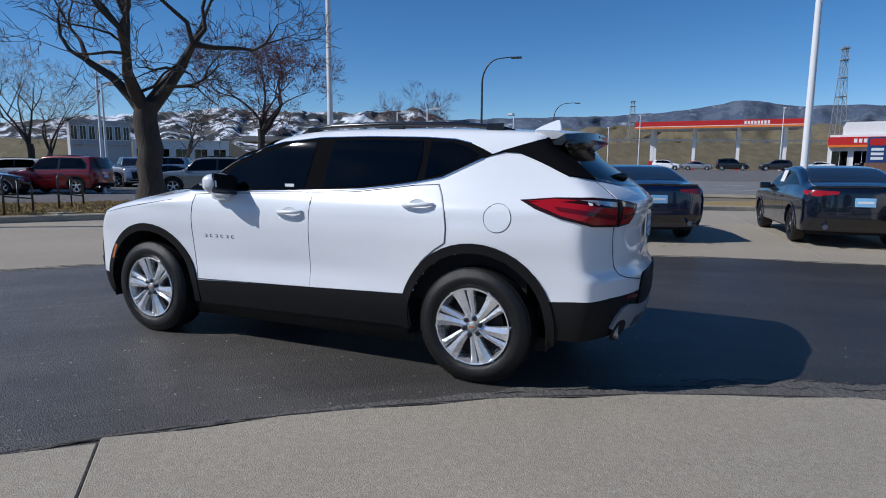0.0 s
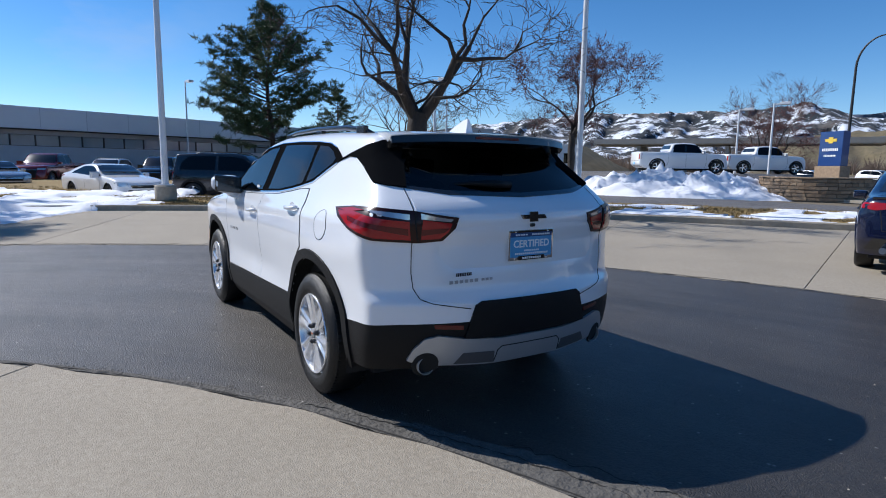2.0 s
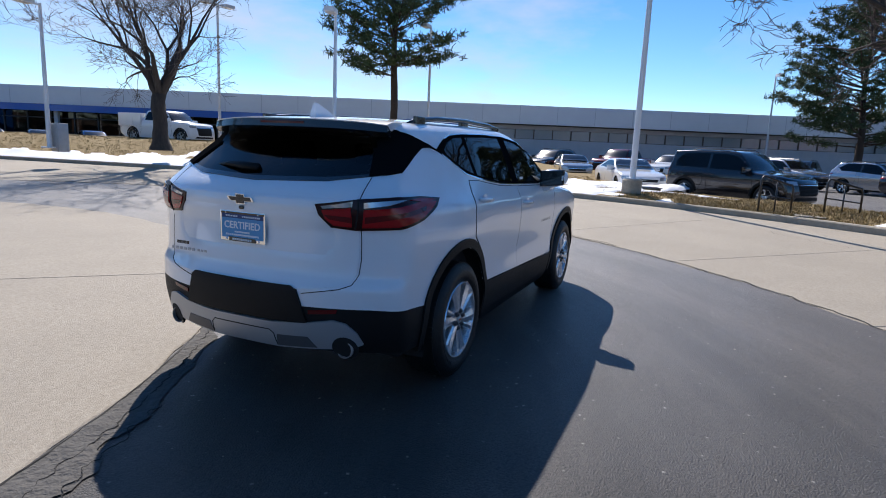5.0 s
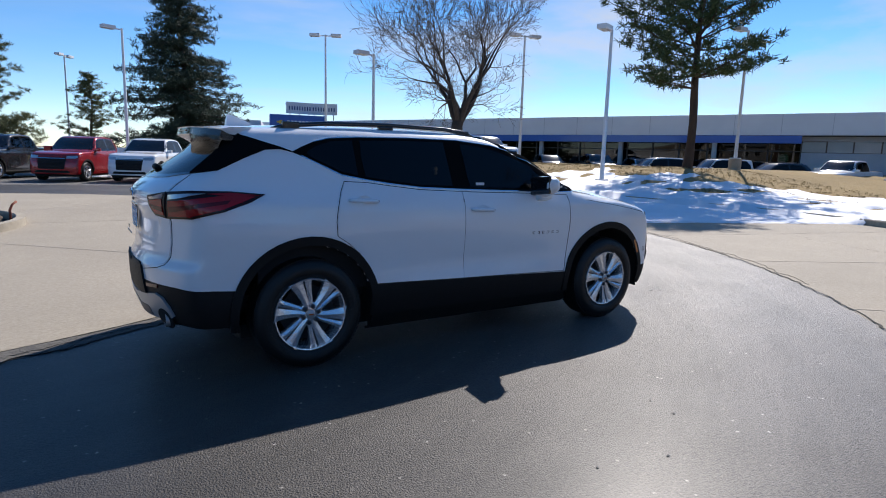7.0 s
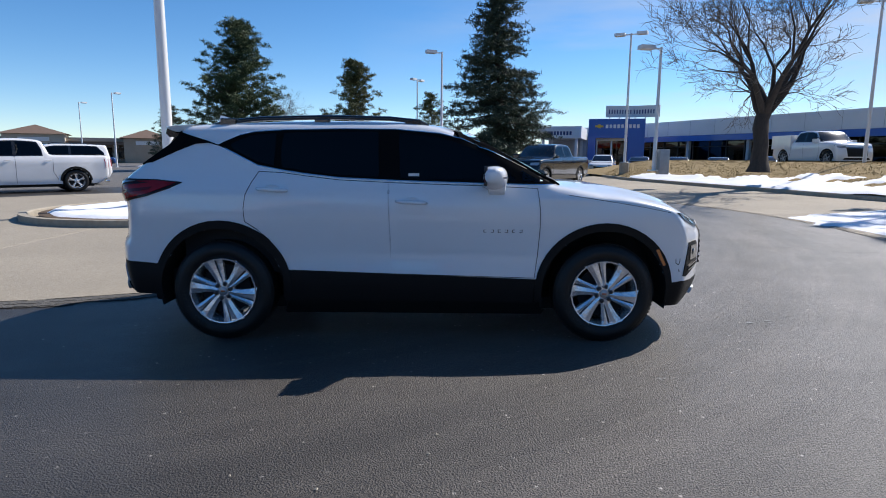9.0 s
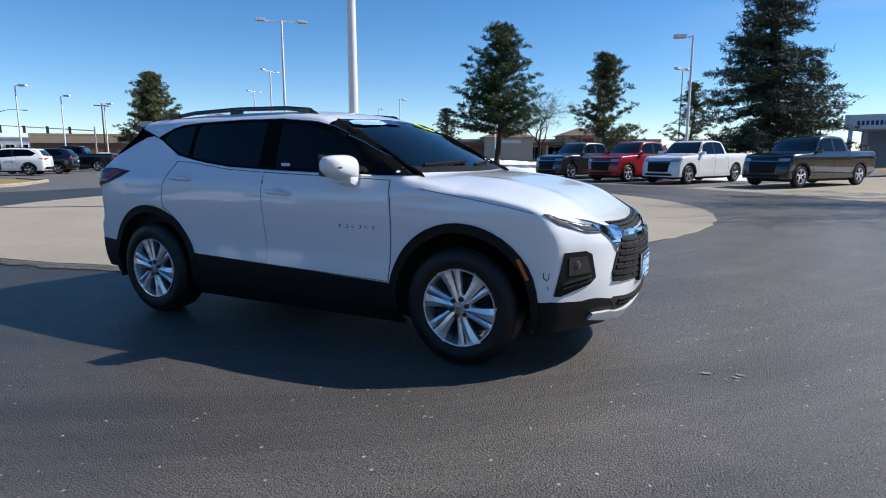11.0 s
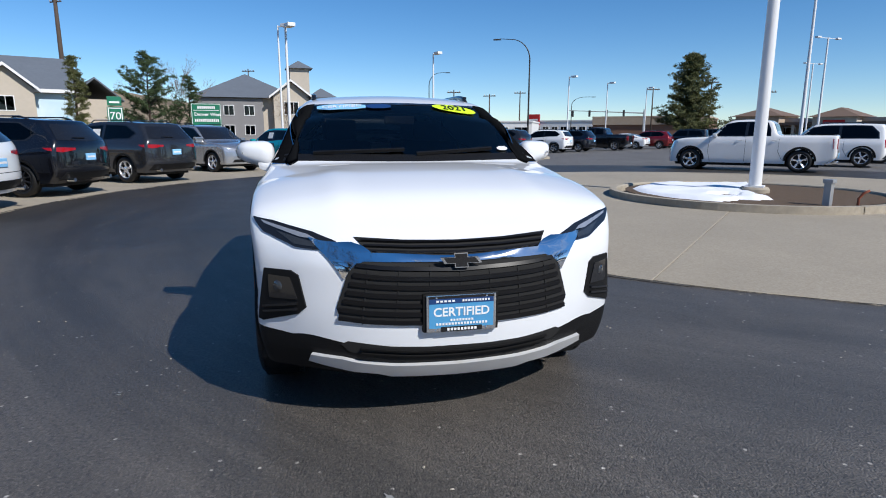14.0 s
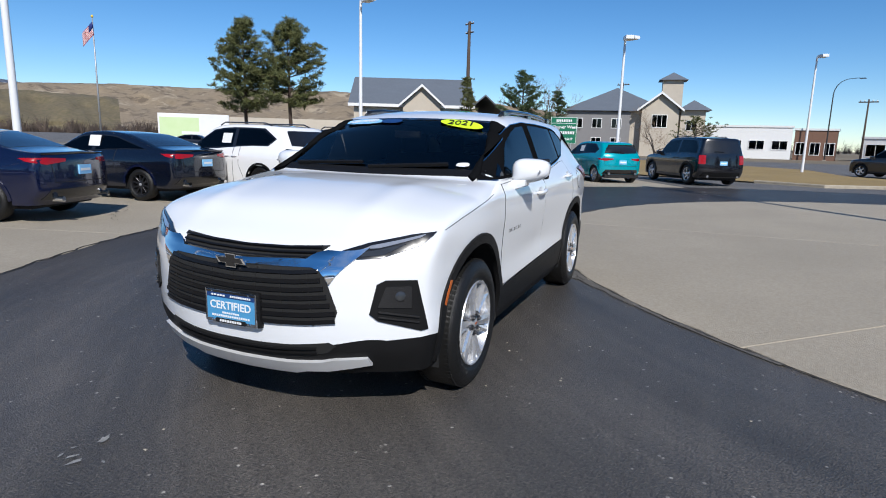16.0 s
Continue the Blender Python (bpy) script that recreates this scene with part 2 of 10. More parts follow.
M_CLAD = mat("grained_cladding", (0.0075, 0.0075, 0.008), 0.55, spec=0.22, var=0.3, scale=12, bump=0.12, bscale=400)
M_DARK = mat("dark_interior", (0.012, 0.012, 0.013), 0.85, var=0.3, scale=10)
M_SEAT = mat("seat_cloth", (0.03, 0.03, 0.032), 0.8, var=0.3, scale=30, bump=0.2, bscale=200)
M_GAP = mat("panel_gap", (0.01, 0.01, 0.01), 0.9, var=0.2, scale=30)
M_CHROME = mat("chrome", (0.86, 0.87, 0.88), 0.06, 1.0, var=0.04, scale=4)
M_SILVER = mat("silver_plastic", (0.42, 0.43, 0.44), 0.38, 0.5, var=0.06, scale=8)
M_SLAT = mat("black_slat", (0.008, 0.008, 0.009), 0.3, spec=0.25, var=0.2, scale=20)
M_PILLAR = mat("satin_black", (0.007, 0.0075, 0.0085), 0.5, spec=0.0, var=0.1, scale=20)
M_SILVER_L = mat("light_silver_plastic", (0.60, 0.605, 0.61), 0.36, 0.3, var=0.06, scale=8)
M_SILVER_D = mat("dark_grey_plastic", (0.10, 0.10, 0.105), 0.45, 0.3, var=0.08, scale=8)
M_ALLOY = mat("machined_alloy", (0.80, 0.81, 0.83), 0.27, 0.75, coat=0.5, var=0.06, scale=20)
M_ALLOY_D = mat("dark_alloy", (0.06, 0.06, 0.065), 0.35, 0.8, var=0.2, scale=20)
M_RUBBER = mat("tyre_rubber", (0.008, 0.008, 0.008), 0.46, spec=0.4, var=0.3, scale=40, bump=0.25, bscale=220)
M_RED = mat("red_lens", (0.34, 0.004, 0.008), 0.2, coat=0.5, spec=0.3, var=0.25, scale=14)
M_RED_D = mat("dark_red_lens", (0.11, 0.002, 0.004), 0.2, coat=0.4, spec=0.3, var=0.2, scale=14)
M_SMOKE = mat("smoked_red_housing", (0.022, 0.002, 0.003), 0.3, coat=0.25, spec=0.2, var=0.3, scale=14)
M_CLEAR = mat("clear_lens", (0.55, 0.56, 0.58), 0.08, 0.6, coat=1.0, var=0.3, scale=25)
M_AMBER = mat("amber_reflector", (0.55, 0.12, 0.01), 0.2, coat=1.0, var=0.2, scale=40)
M_PLATE = mat("plate_blue", (0.075, 0.30, 0.55), 0.45, var=0.08, scale=20)
M_PLATE_D = mat("plate_navy", (0.01, 0.045, 0.16), 0.45, var=0.1, scale=20)
M_WHITE = mat("white_ink", (0.8, 0.8, 0.8), 0.5, var=0.03, scale=20)
M_BLACKINK = mat("black_ink", (0.01, 0.01, 0.01), 0.4, var=0.1, scale=20)
M_YELLOW = mat("neon_yellow", (0.62, 0.85, 0.02), 0.5, var=0.05, scale=20)
M_CYAN = mat("sky_blue_film", (0.25, 0.55, 0.85), 0.45, var=0.08, scale=15)
M_GLASS = glass("windshield_glass", (0.52, 0.56, 0.56))
M_TINT = glass("tinted_glass", (0.06, 0.066, 0.07), 1.42)
M_TINT_F = glass("front_side_glass", (0.20, 0.215, 0.22), 1.4)
M_PRIVACY = glass("rear_glass", (0.06, 0.065, 0.07), 1.38)

M_LENS = mat("smoked_lens", (0.05, 0.053, 0.056), 0.08, 0.3, coat=1.0, var=0.4, scale=18)

# ---- tools ----
def mesh(name, verts, faces, material, parent=None, label="", smooth=False, kind="", category="", group=""):
    me = bpy.data.meshes.new(name)
    me.from_pydata([tuple(v) for v in verts], [], [tuple(f) for f in faces])
    me.materials.append(material)
    if smooth:
        me.polygons.foreach_set("use_smooth", [True] * len(me.polygons))
    me.update()
    ob = new(name, me)
    ob.parent = parent
    return tagged(ob, label, category, group, kind)


def part(name, bm, material, parent=None, label="", smooth=False, kind="", category="", group=""):
    bmesh.ops.recalc_face_normals(bm, faces=bm.faces)
    me = bpy.data.meshes.new(name)
    bm.to_mesh(me)
    bm.free()
    me.materials.append(material)
    if smooth:
        me.polygons.foreach_set("use_smooth", [True] * len(me.polygons))
    ob = new(name, me)
    ob.parent = parent
    return tagged(ob, label, category, group, kind)


def sharp(ob, angle=35):
    """Smooth shading that keeps edges sharper than the angle."""
    me = ob.data
    me.polygons.foreach_set("use_smooth", [True] * len(me.polygons))
    me.set_sharp_from_angle(angle=radians(angle))
    return ob


def empty(name, m=None, label="", category="", group=""):
    ob = new(name)
    if m is not None:
        ob.matrix_world = m
    return tagged(ob, label, category, group)


def box_bm(bm, x0, x1, y0, y1, z0, z1, bevel=0.0, m=None):
    made = bmesh.ops.create_cube(bm, size=1)["verts"]
    for v in made:
        v.co = Vector((x0 + (v.co.x + 0.5) * (x1 - x0), y0 + (v.co.y + 0.5) * (y1 - y0), z0 + (v.co.z + 0.5) * (z1 - z0)))
        if m is not None:
            v.co = m @ v.co
    if bevel:
        es = list({e for v in made for e in v.link_edges})
        bmesh.ops.bevel(bm, geom=es, offset=bevel, segments=2, affect="EDGES", profile=0.7)
    return bm


def box(*a, bevel=0.0, m=None):
    return box_bm(bmesh.new(), *a, bevel=bevel, m=m)


def tube_bm(bm, pts, radii, sides=10, cap=True):
    """A round tube along points, with a radius at each."""
    pts = [Vector(p) for p in pts]
    if not hasattr(radii, "__len__"):
        radii = [radii] * len(pts)
    rings, up = [], None
    for i, p in enumerate(pts):
        d = (pts[min(i + 1, len(pts) - 1)] - pts[max(i - 1, 0)]).normalized()
        if up is None:
            up = d.orthogonal().normalized()
        up = (up - d * up.dot(d)).normalized()
        w = d.cross(up)
        rings.append([bm.verts.new(p + radii[i] * (math.cos(a) * up + math.sin(a) * w)) for a in (2 * math.pi * k / sides for k in range(sides))])
    for a, b in zip(rings, rings[1:]):
        for k in range(sides):
            bm.faces.new((a[k], a[(k + 1) % sides], b[(k + 1) % sides], b[k]))
    if cap:
        bm.faces.new(rings[0][::-1])
        bm.faces.new(rings[-1])
    return bm


def tube(pts, radii, sides=10):
    return tube_bm(bmesh.new(), pts, radii, sides)


def lathe_bm(bm, profile, seg=32, axis="y", centre=(0, 0, 0), a0=0.0, a1=360.0):
    """Turns (radius, along) pairs round an axis."""
    full = abs(a1 - a0) >= 359.9
    n = seg if full else seg + 1
    rings = []
    for r, h in profile:
        ring = []
        for k in range(n):
            a = radians(a0 + (a1 - a0) * k / seg)
            c, s = r * math.cos(a), r * math.sin(a)
            p = {"y": (c, h, s), "z": (c, s, h), "x": (h, c, s)}[axis]
            ring.append(bm.verts.new(Vector(p) + Vector(centre)))
        rings.append(ring)
    for a, b in zip(rings, rings[1:]):
        for k in range(seg):
            j = (k + 1) % n
            bm.faces.new((a[k], a[j], b[j], b[k]))
    return bm


def lathe(profile, **kw):
    return lathe_bm(bmesh.new(), profile, **kw)


def prism(poly, z0, z1, bevel=0.0):
    """A flat outline of (x, y) raised from z0 to z1."""
    bm = bmesh.new()
    f = bm.faces.new([bm.verts.new((x, y, z0)) for x, y in poly])
    top = bmesh.ops.extrude_face_region(bm, geom=[f])["geom"]
    tv = [g for g in top if isinstance(g, bmesh.types.BMVert)]
    for v in tv:
        v.co.z = z1
    if bevel:
        es = [e for e in bm.edges if all(v in tv for v in e.verts)]
        bmesh.ops.bevel(bm, geom=es, offset=bevel, segments=2, affect="EDGES")
    return bm


def curve_of(*pts):
    """A smooth curve through (x, y) pairs."""
    xs, ys = np.array([p[0] for p in pts], float), np.array([p[1] for p in pts], float)
    sl = np.diff(ys) / np.diff(xs)
    mt = np.concatenate(([sl[0]], np.where(sl[1:] * sl[:-1] > 0, 2 * sl[1:] * sl[:-1] / np.where(np.abs(sl[1:] + sl[:-1]) < 1e-9, 1, sl[1:] + sl[:-1]), 0), [sl[-1]]))

    def at(x):
        x = np.clip(np.asarray(x, float), xs[0], xs[-1])
        i = np.clip(np.searchsorted(xs, x) - 1, 0, len(xs) - 2)
        h = xs[i + 1] - xs[i]
        s = (x - xs[i]) / h
        return ((2 * s ** 3 - 3 * s * s + 1) * ys[i] + (s ** 3 - 2 * s * s + s) * h * mt[i]
                + (3 * s * s - 2 * s ** 3) * ys[i + 1] + (s ** 3 - s * s) * h * mt[i + 1])
    return at


def rounded(poly, times=2):
    """Cuts the corners of a closed outline."""
    for _ in range(times):
        out = []
        for a, b in zip(poly, poly[1:] + poly[:1]):
            out += [(a[0] * 0.75 + b[0] * 0.25, a[1] * 0.75 + b[1] * 0.25), (a[0] * 0.25 + b[0] * 0.75, a[1] * 0.25 + b[1] * 0.75)]
        poly = out
    return poly


def text_bars(parent, name, x0, x1, z, h, n, place, material):
    """Short upright bars that stand for small lettering, each one a part on one shared mesh."""
    w = (x1 - x0) / n
    first = None
    for k in range(n):
        m = place @ Matrix.Translation((x0 + (k + 0.45) * w, 0, z))
        if first is None:
            first = part(name, box(-w * 0.33, w * 0.33, 0, 0.003, -h / 2, h / 2), material, parent)
            ob = first
        else:
            ob = new(name, first.data)
            ob.parent = parent
        ob.matrix_basis = m
    return first


def lettering(name, words, size, m, material, parent=None, depth=0.002, label="", align="CENTER", bold=0.0):
    cu = bpy.data.curves.new(name, "FONT")
    cu.body, cu.size, cu.extrude, cu.align_x, cu.align_y = words, size, depth, align, "CENTER"
    cu.resolution_u, cu.offset = 3, bold
    cu.materials.append(material)
    tmp = bpy.data.objects.new(name, cu)
    scene.collection.objects.link(tmp)
    me = bpy.data.meshes.new_from_object(tmp.evaluated_get(bpy.context.evaluated_depsgraph_get()))
    bpy.data.objects.remove(tmp)
    ob = new(name, me)
    ob.parent = parent
    ob.matrix_basis = m
    return tagged(ob, label)

# ---- ground ----
CX, CY = -6.36, 8.64           # centre of the turning circle
R_DISC, R_ISLAND = 8.85, 2.72
AX, AY, R_ASPH = -5.81, 7.97, 14.0


def polar(r, deg, cx=CX, cy=CY):
    return cx + r * math.cos(radians(deg)), cy + r * math.sin(radians(deg))


def sheet(name, outline, z, material, label, kind="structure"):
    return mesh(name, [(x, y, z) for x, y in outline], [range(len(outline))], material, label=label, kind=kind)


def ring_sheet(name, inner, outer, z, material, label, kind="structure"):
    n = len(inner)
    vs = [(x, y, z) for x, y in inner] + [(x, y, z) for x, y in outer]
    return mesh(name, vs, [(i, (i + 1) % n, n + (i + 1) % n, n + i) for i in range(n)], material, label=label, kind=kind)


sheet("ground", [polar(3000, a, 0, 0) for a in range(0, 360, 6)], -0.06, M_LAND, "dry tan open ground reaching out to the horizon")
# kerb line, as a distance from the centre by bearing
KERB = curve_of((-125, 29.5), (-105, 28.2), (-92, 27.0), (-84, 25.8), (-77, 24.0), (-70, 22.6), (-60, 22.0), (-45, 21.2), (-30, 21.0), (-15, 20.8), (0, 20.4), (15, 20.3), (30, 21.5), (48, 25.5), (60, 33.0))
DISC = [polar(R_DISC + 0.03 * math.sin(a * 0.9) + 0.015 * math.sin(a * 2.3), a) for a in range(0, 360, 3)]
sheet("asphalt_lot", [(-75, -26), (24, -26), (24, 90), (-75, 90)], -0.03, M_LOT, "grey worn asphalt of the surrounding car park")
ring_sheet("asphalt_drive", [polar(R_DISC - 0.25, a) for a in range(0, 360, 3)], [polar(R_ASPH + 0.25, a, AX, AY) for a in range(0, 360, 3)], 0.0, M_BLACKTOP,
           "freshly sealed black asphalt ring drive with pale flecks")


def rise(x, y):
    """The apron climbs gently towards its kerb."""
    r, t = math.hypot(x - CX, y - CY), math.degrees(math.atan2(y - CY, x - CX))
    k = float(KERB(max(-125, min(60, t))))
    return 0.12 * max(0.0, min(1.0, (r - 15.0) / (k - 15.0))) * max(0.0, min(1.0, (t + 88) / 12)) if r > 15 else 0.0


def slab(parent, inner, outer, a0, a1, gap=0.007, z=0.006, steps=10):
    """One cast concrete slab between two curves, with a bevelled rim."""
    pts = []
    for k in range(steps + 1):
        pts.append(inner(a0 + (a1 - a0) * k / steps))
    for k in range(steps + 1):
        pts.append(outer(a1 - (a1 - a0) * k / steps))
    c = (sum(p[0] for p in pts) / len(pts), sum(p[1] for p in pts) / len(pts))
    top = []
    for x, y in pts:
        d = math.hypot(x - c[0], y - c[1])
        top.append((x + (c[0] - x) * gap / d, y + (c[1] - y) * gap / d))
    n = len(pts)
    rim = [(x + (c[0] - x) * 0.012 / math.hypot(x - c[0], y - c[1]), y + (c[1] - y) * 0.012 / math.hypot(x - c[0], y - c[1])) for x, y in top]
    vs = [(x, y, -0.05) for x, y in top] + [(x, y, z - 0.006) for x, y in top] + [(x, y, z) for x, y in rim]
    fs = [(i, (i + 1) % n, n + (i + 1) % n, n + i) for i in range(n)] + [(n + i, n + (i + 1) % n, 2 * n + (i + 1) % n, 2 * n + i) for i in range(n)] + [tuple(range(2 * n, 3 * n))]
    return mesh("slab", [(x, y, q + rise(x, y)) for x, y, q in vs], fs, M_CONC, parent)


disc_bed = sheet("pavement_circle", DISC, -0.002, M_JOINT, "tan concrete turning circle with dark radial joints")
for a in range(8):
    slab(disc_bed, lambda t: polar(R_ISLAND + 0.1, t), lambda t: polar(R_DISC + 0.03 * math.sin(t * 0.9) + 0.015 * math.sin(t * 2.3), t), -44.2 + 45 * a, -44.2 + 45 * (a + 1), z=0.012, steps=16)


def asph_edge(t):
    """Outer edge of the black drive at a bearing from the centre."""
    d = Vector((math.cos(radians(t)), math.sin(radians(t))))
    o = Vector((CX - AX, CY - AY))
    b = o.dot(d)
    r = -b + math.sqrt(b * b - o.dot(o) + R_ASPH ** 2) + 0.03 * math.sin(t * 0.7)
    return CX + d.x * r, CY + d.y * r


ANG = [-150, -137, -124, -111, -97, -83, -70, -57.4, -45.4, -34, -22.8, -10, 3, 16, 30, 44, 58]
band_in = [asph_edge(t) for t in np.linspace(-150, 58, 105)]
band_out = [polar(float(KERB(max(-125, t))), t) for t in np.linspace(-150, 58, 105)]
vs = [(x, y, -0.014) for x, y in band_in] + [(x, y, -0.014) for x, y in band_out]
band_bed = mesh("pavement_band", vs, [(i, i + 1, 106 + i, 105 + i) for i in range(104)], M_JOINT, label="tan concrete apron round the drive, cracked and jointed", kind="structure")
for a0, a1 in zip(ANG, ANG[1:]):
    slab(band_bed, asph_edge, lambda t: polar(float(KERB(max(-125, t))) - 0.02, t), a0, a1, z=0.004, steps=8)


def kerb(name, pts, label, top=0.15, wide=0.2, lift=lambda p: 0.0):
    """A cast kerb swept along points, its face towards the left of the way."""
    prof = [(0.0, -0.05), (0.012, top - 0.025), (0.035, top), (wide, top), (wide, -0.05)]
    pts = [Vector((x, y)) for x, y in pts]
    rings = []
    for i, p in enumerate(pts):
        d = (pts[min(i + 1, len(pts) - 1)] - pts[max(i - 1, 0)]).normalized()
        nrm = Vector((d.y, -d.x))
        rings.append([(p.x + nrm.x * o, p.y + nrm.y * o, z + lift(p)) for o, z in prof])
    vs = [v for r in rings for v in r]
    k = len(prof)
    fs = [(i * k + j, (i + 1) * k + j, (i + 1) * k + j + 1, i * k + j + 1) for i in range(len(rings) - 1) for j in range(k - 1)]
    return mesh(name, vs, fs, M_KERB, label=label, kind="structure")


kerb("kerb_outer", [polar(float(KERB(t)), t) for t in np.linspace(-105, 56, 120)], "weathered grey concrete kerb along the apron", lift=lambda p: rise(p.x, p.y))
kerb("kerb_island", [polar(R_ISLAND, t) for t in range(0, 361, 6)], "round concrete kerb of the planted island", 0.15, 0.18)
sheet("island_soil", [polar(R_ISLAND - 0.17, a) for a in range(0, 360, 6)], 0.12, M_MULCH, "brown mulch bed inside the round island")


def crumble(rnd, count):
    """Broken edge of the drive: crumbs of loose asphalt lying along the circle."""
    bm = bmesh.new()
    for _ in range(count):
        t = rnd.uniform(-118, -38)
        near = math.exp(-((t + 72) / 17) ** 2)
        if rnd.random() > 0.12 + 0.88 * near:
            continue
        r = R_DISC + 0.03 * math.sin(t * 0.9) + 0.04 + abs(rnd.gauss(0, 0.03 + 0.07 * near))
        x, y = polar(r, t)
        s = rnd.uniform(0.002, 0.008)
        made = bmesh.ops.create_icosphere(bm, subdivisions=1, radius=s)["verts"]
        q = pose(x, y, s * 0.2, rnd.uniform(0, 360), rnd.uniform(0, 360), rnd.uniform(0, 360))
        for v in made:
            v.co = q @ (v.co * rnd.uniform(0.7, 1.2))
            v.co.z *= 0.6
    return part("asphalt_crumbs", bm, M_CRUMB, None, "crumbs of broken black asphalt along the edge of the concrete circle", kind="stuff", category="rubble")

# ---- car kit: bodies as the zero surface of a smooth field ----
def smax(*fs, k=0.03):
    m = np.maximum.reduce(fs)
    return m + k * np.log(sum(np.exp((f - m) / k) for f in fs))


def surface(field, inside, outside, steps=24):
    """Where the way from inside to outside leaves the body."""
    a, b = np.array(inside, float), np.array(outside, float)
    for _ in range(steps):
        c = (a + b) / 2
        inn = field(c) < 0
        a[inn], b[~inn] = c[inn], c[~inn]
    return (a + b) / 2


def gradient(field, p, e=0.004):
    g = np.stack([field(p + np.eye(3)[i] * e) - field(p - np.eye(3)[i] * e) for i in range(3)], 1)
    return g / np.maximum(np.linalg.norm(g, axis=1, keepdims=True), 1e-9)


def shell(field, x0, x1, w, low, top, nx, ny, nz, split=None, row=0, deep=0.33):
    """A grid laid on the body: a wall of rows all round, and a lid. split(x, y) is the height of row number row."""
    per, corner = [], {}
    ring = ([(i, 0) for i in range(nx)] + [(nx, j) for j in range(ny)] + [(i, ny) for i in range(nx, 0, -1)] + [(0, j) for j in range(ny, 0, -1)])
    for n, ij in enumerate(ring):
        corner[ij] = n
    X = lambda i: x0 + (x1 - x0) * i / nx
    Y = lambda j: -w + 2 * w * j / ny
    px, py = np.array([X(i) for i, j in ring]), np.array([Y(j) for i, j in ring])
    zt = top(px)
    outs, n = [], len(ring)
    for k in range(nz + 1):
        if split is None:
            z = low + (zt - low) * k / nz
        else:
            zb = split(px, py)
            z = low + (zb - low) * k / row if k <= row else zb + (zt - zb) * (k - row) / (nz - row)
        outs.append(np.stack([px, py, z], 1))
    base = (nz + 1) * n
    lid, index = [], {}
    for i in range(nx + 1):
        for j in range(ny + 1):
            if (i, j) in corner:
                index[i, j] = nz * n + corner[i, j]
            else:
                index[i, j] = base + len(lid)
                lid.append((X(i), Y(j), float(top(X(i)))))
    out = np.concatenate(outs + [np.array(lid)])
    inn = out * (0.64, 0.3, 1)
    inn[:, 2] = np.minimum(out[:, 2], top(out[:, 0]) - deep)
    pts = surface(field, inn, out)
    faces = [(k * n + a, k * n + (a + 1) % n, (k + 1) * n + (a + 1) % n, (k + 1) * n + a) for k in range(nz) for a in range(n)]
    faces += [(index[i, j], index[i + 1, j], index[i + 1, j + 1], index[i, j + 1]) for i in range(nx) for j in range(ny)]
    return pts, np.array(faces), row * n


def inside_poly(px, py, poly):
    hit = np.zeros(len(px), bool)
    for (xa, ya), (xb, yb) in zip(poly, poly[1:] + poly[:1]):
        if ya != yb:
            hit ^= ((ya > py) != (yb > py)) & (px < (xb - xa) * (py - ya) / (yb - ya) + xa)
    return hit


VIEWS = {"L": ((0, -1, 0), 1.3, 1.1), "R": ((0, 1, 0), 1.3, 1.1), "B": ((1, 0, 0), 3.4, 1.5), "F": ((-1, 0, 0), 3.4, 1.5), "T": ((0, 0, -1), 2.6, 1.5)}


def view_frame(view):
    if isinstance(view, str):
        d, far, deep = VIEWS[view]
        d = np.array(d, float)
        if view in "LR":
            u = np.array((1.0, 0, 0))
        elif view in "BF":
            u = np.array((0, 1.0, 0))
        else:
            return d, np.array((1.0, 0, 0)), np.array((0, 1.0, 0)), far, deep
        return d, u, np.array((0, 0, 1.0)), far, deep
    d = np.array((*view, 0.0))
    d /= np.linalg.norm(d)
    return d, np.array((-d[1], d[0], 0.0)), np.array((0, 0, 1.0)), 3.2, 2.4


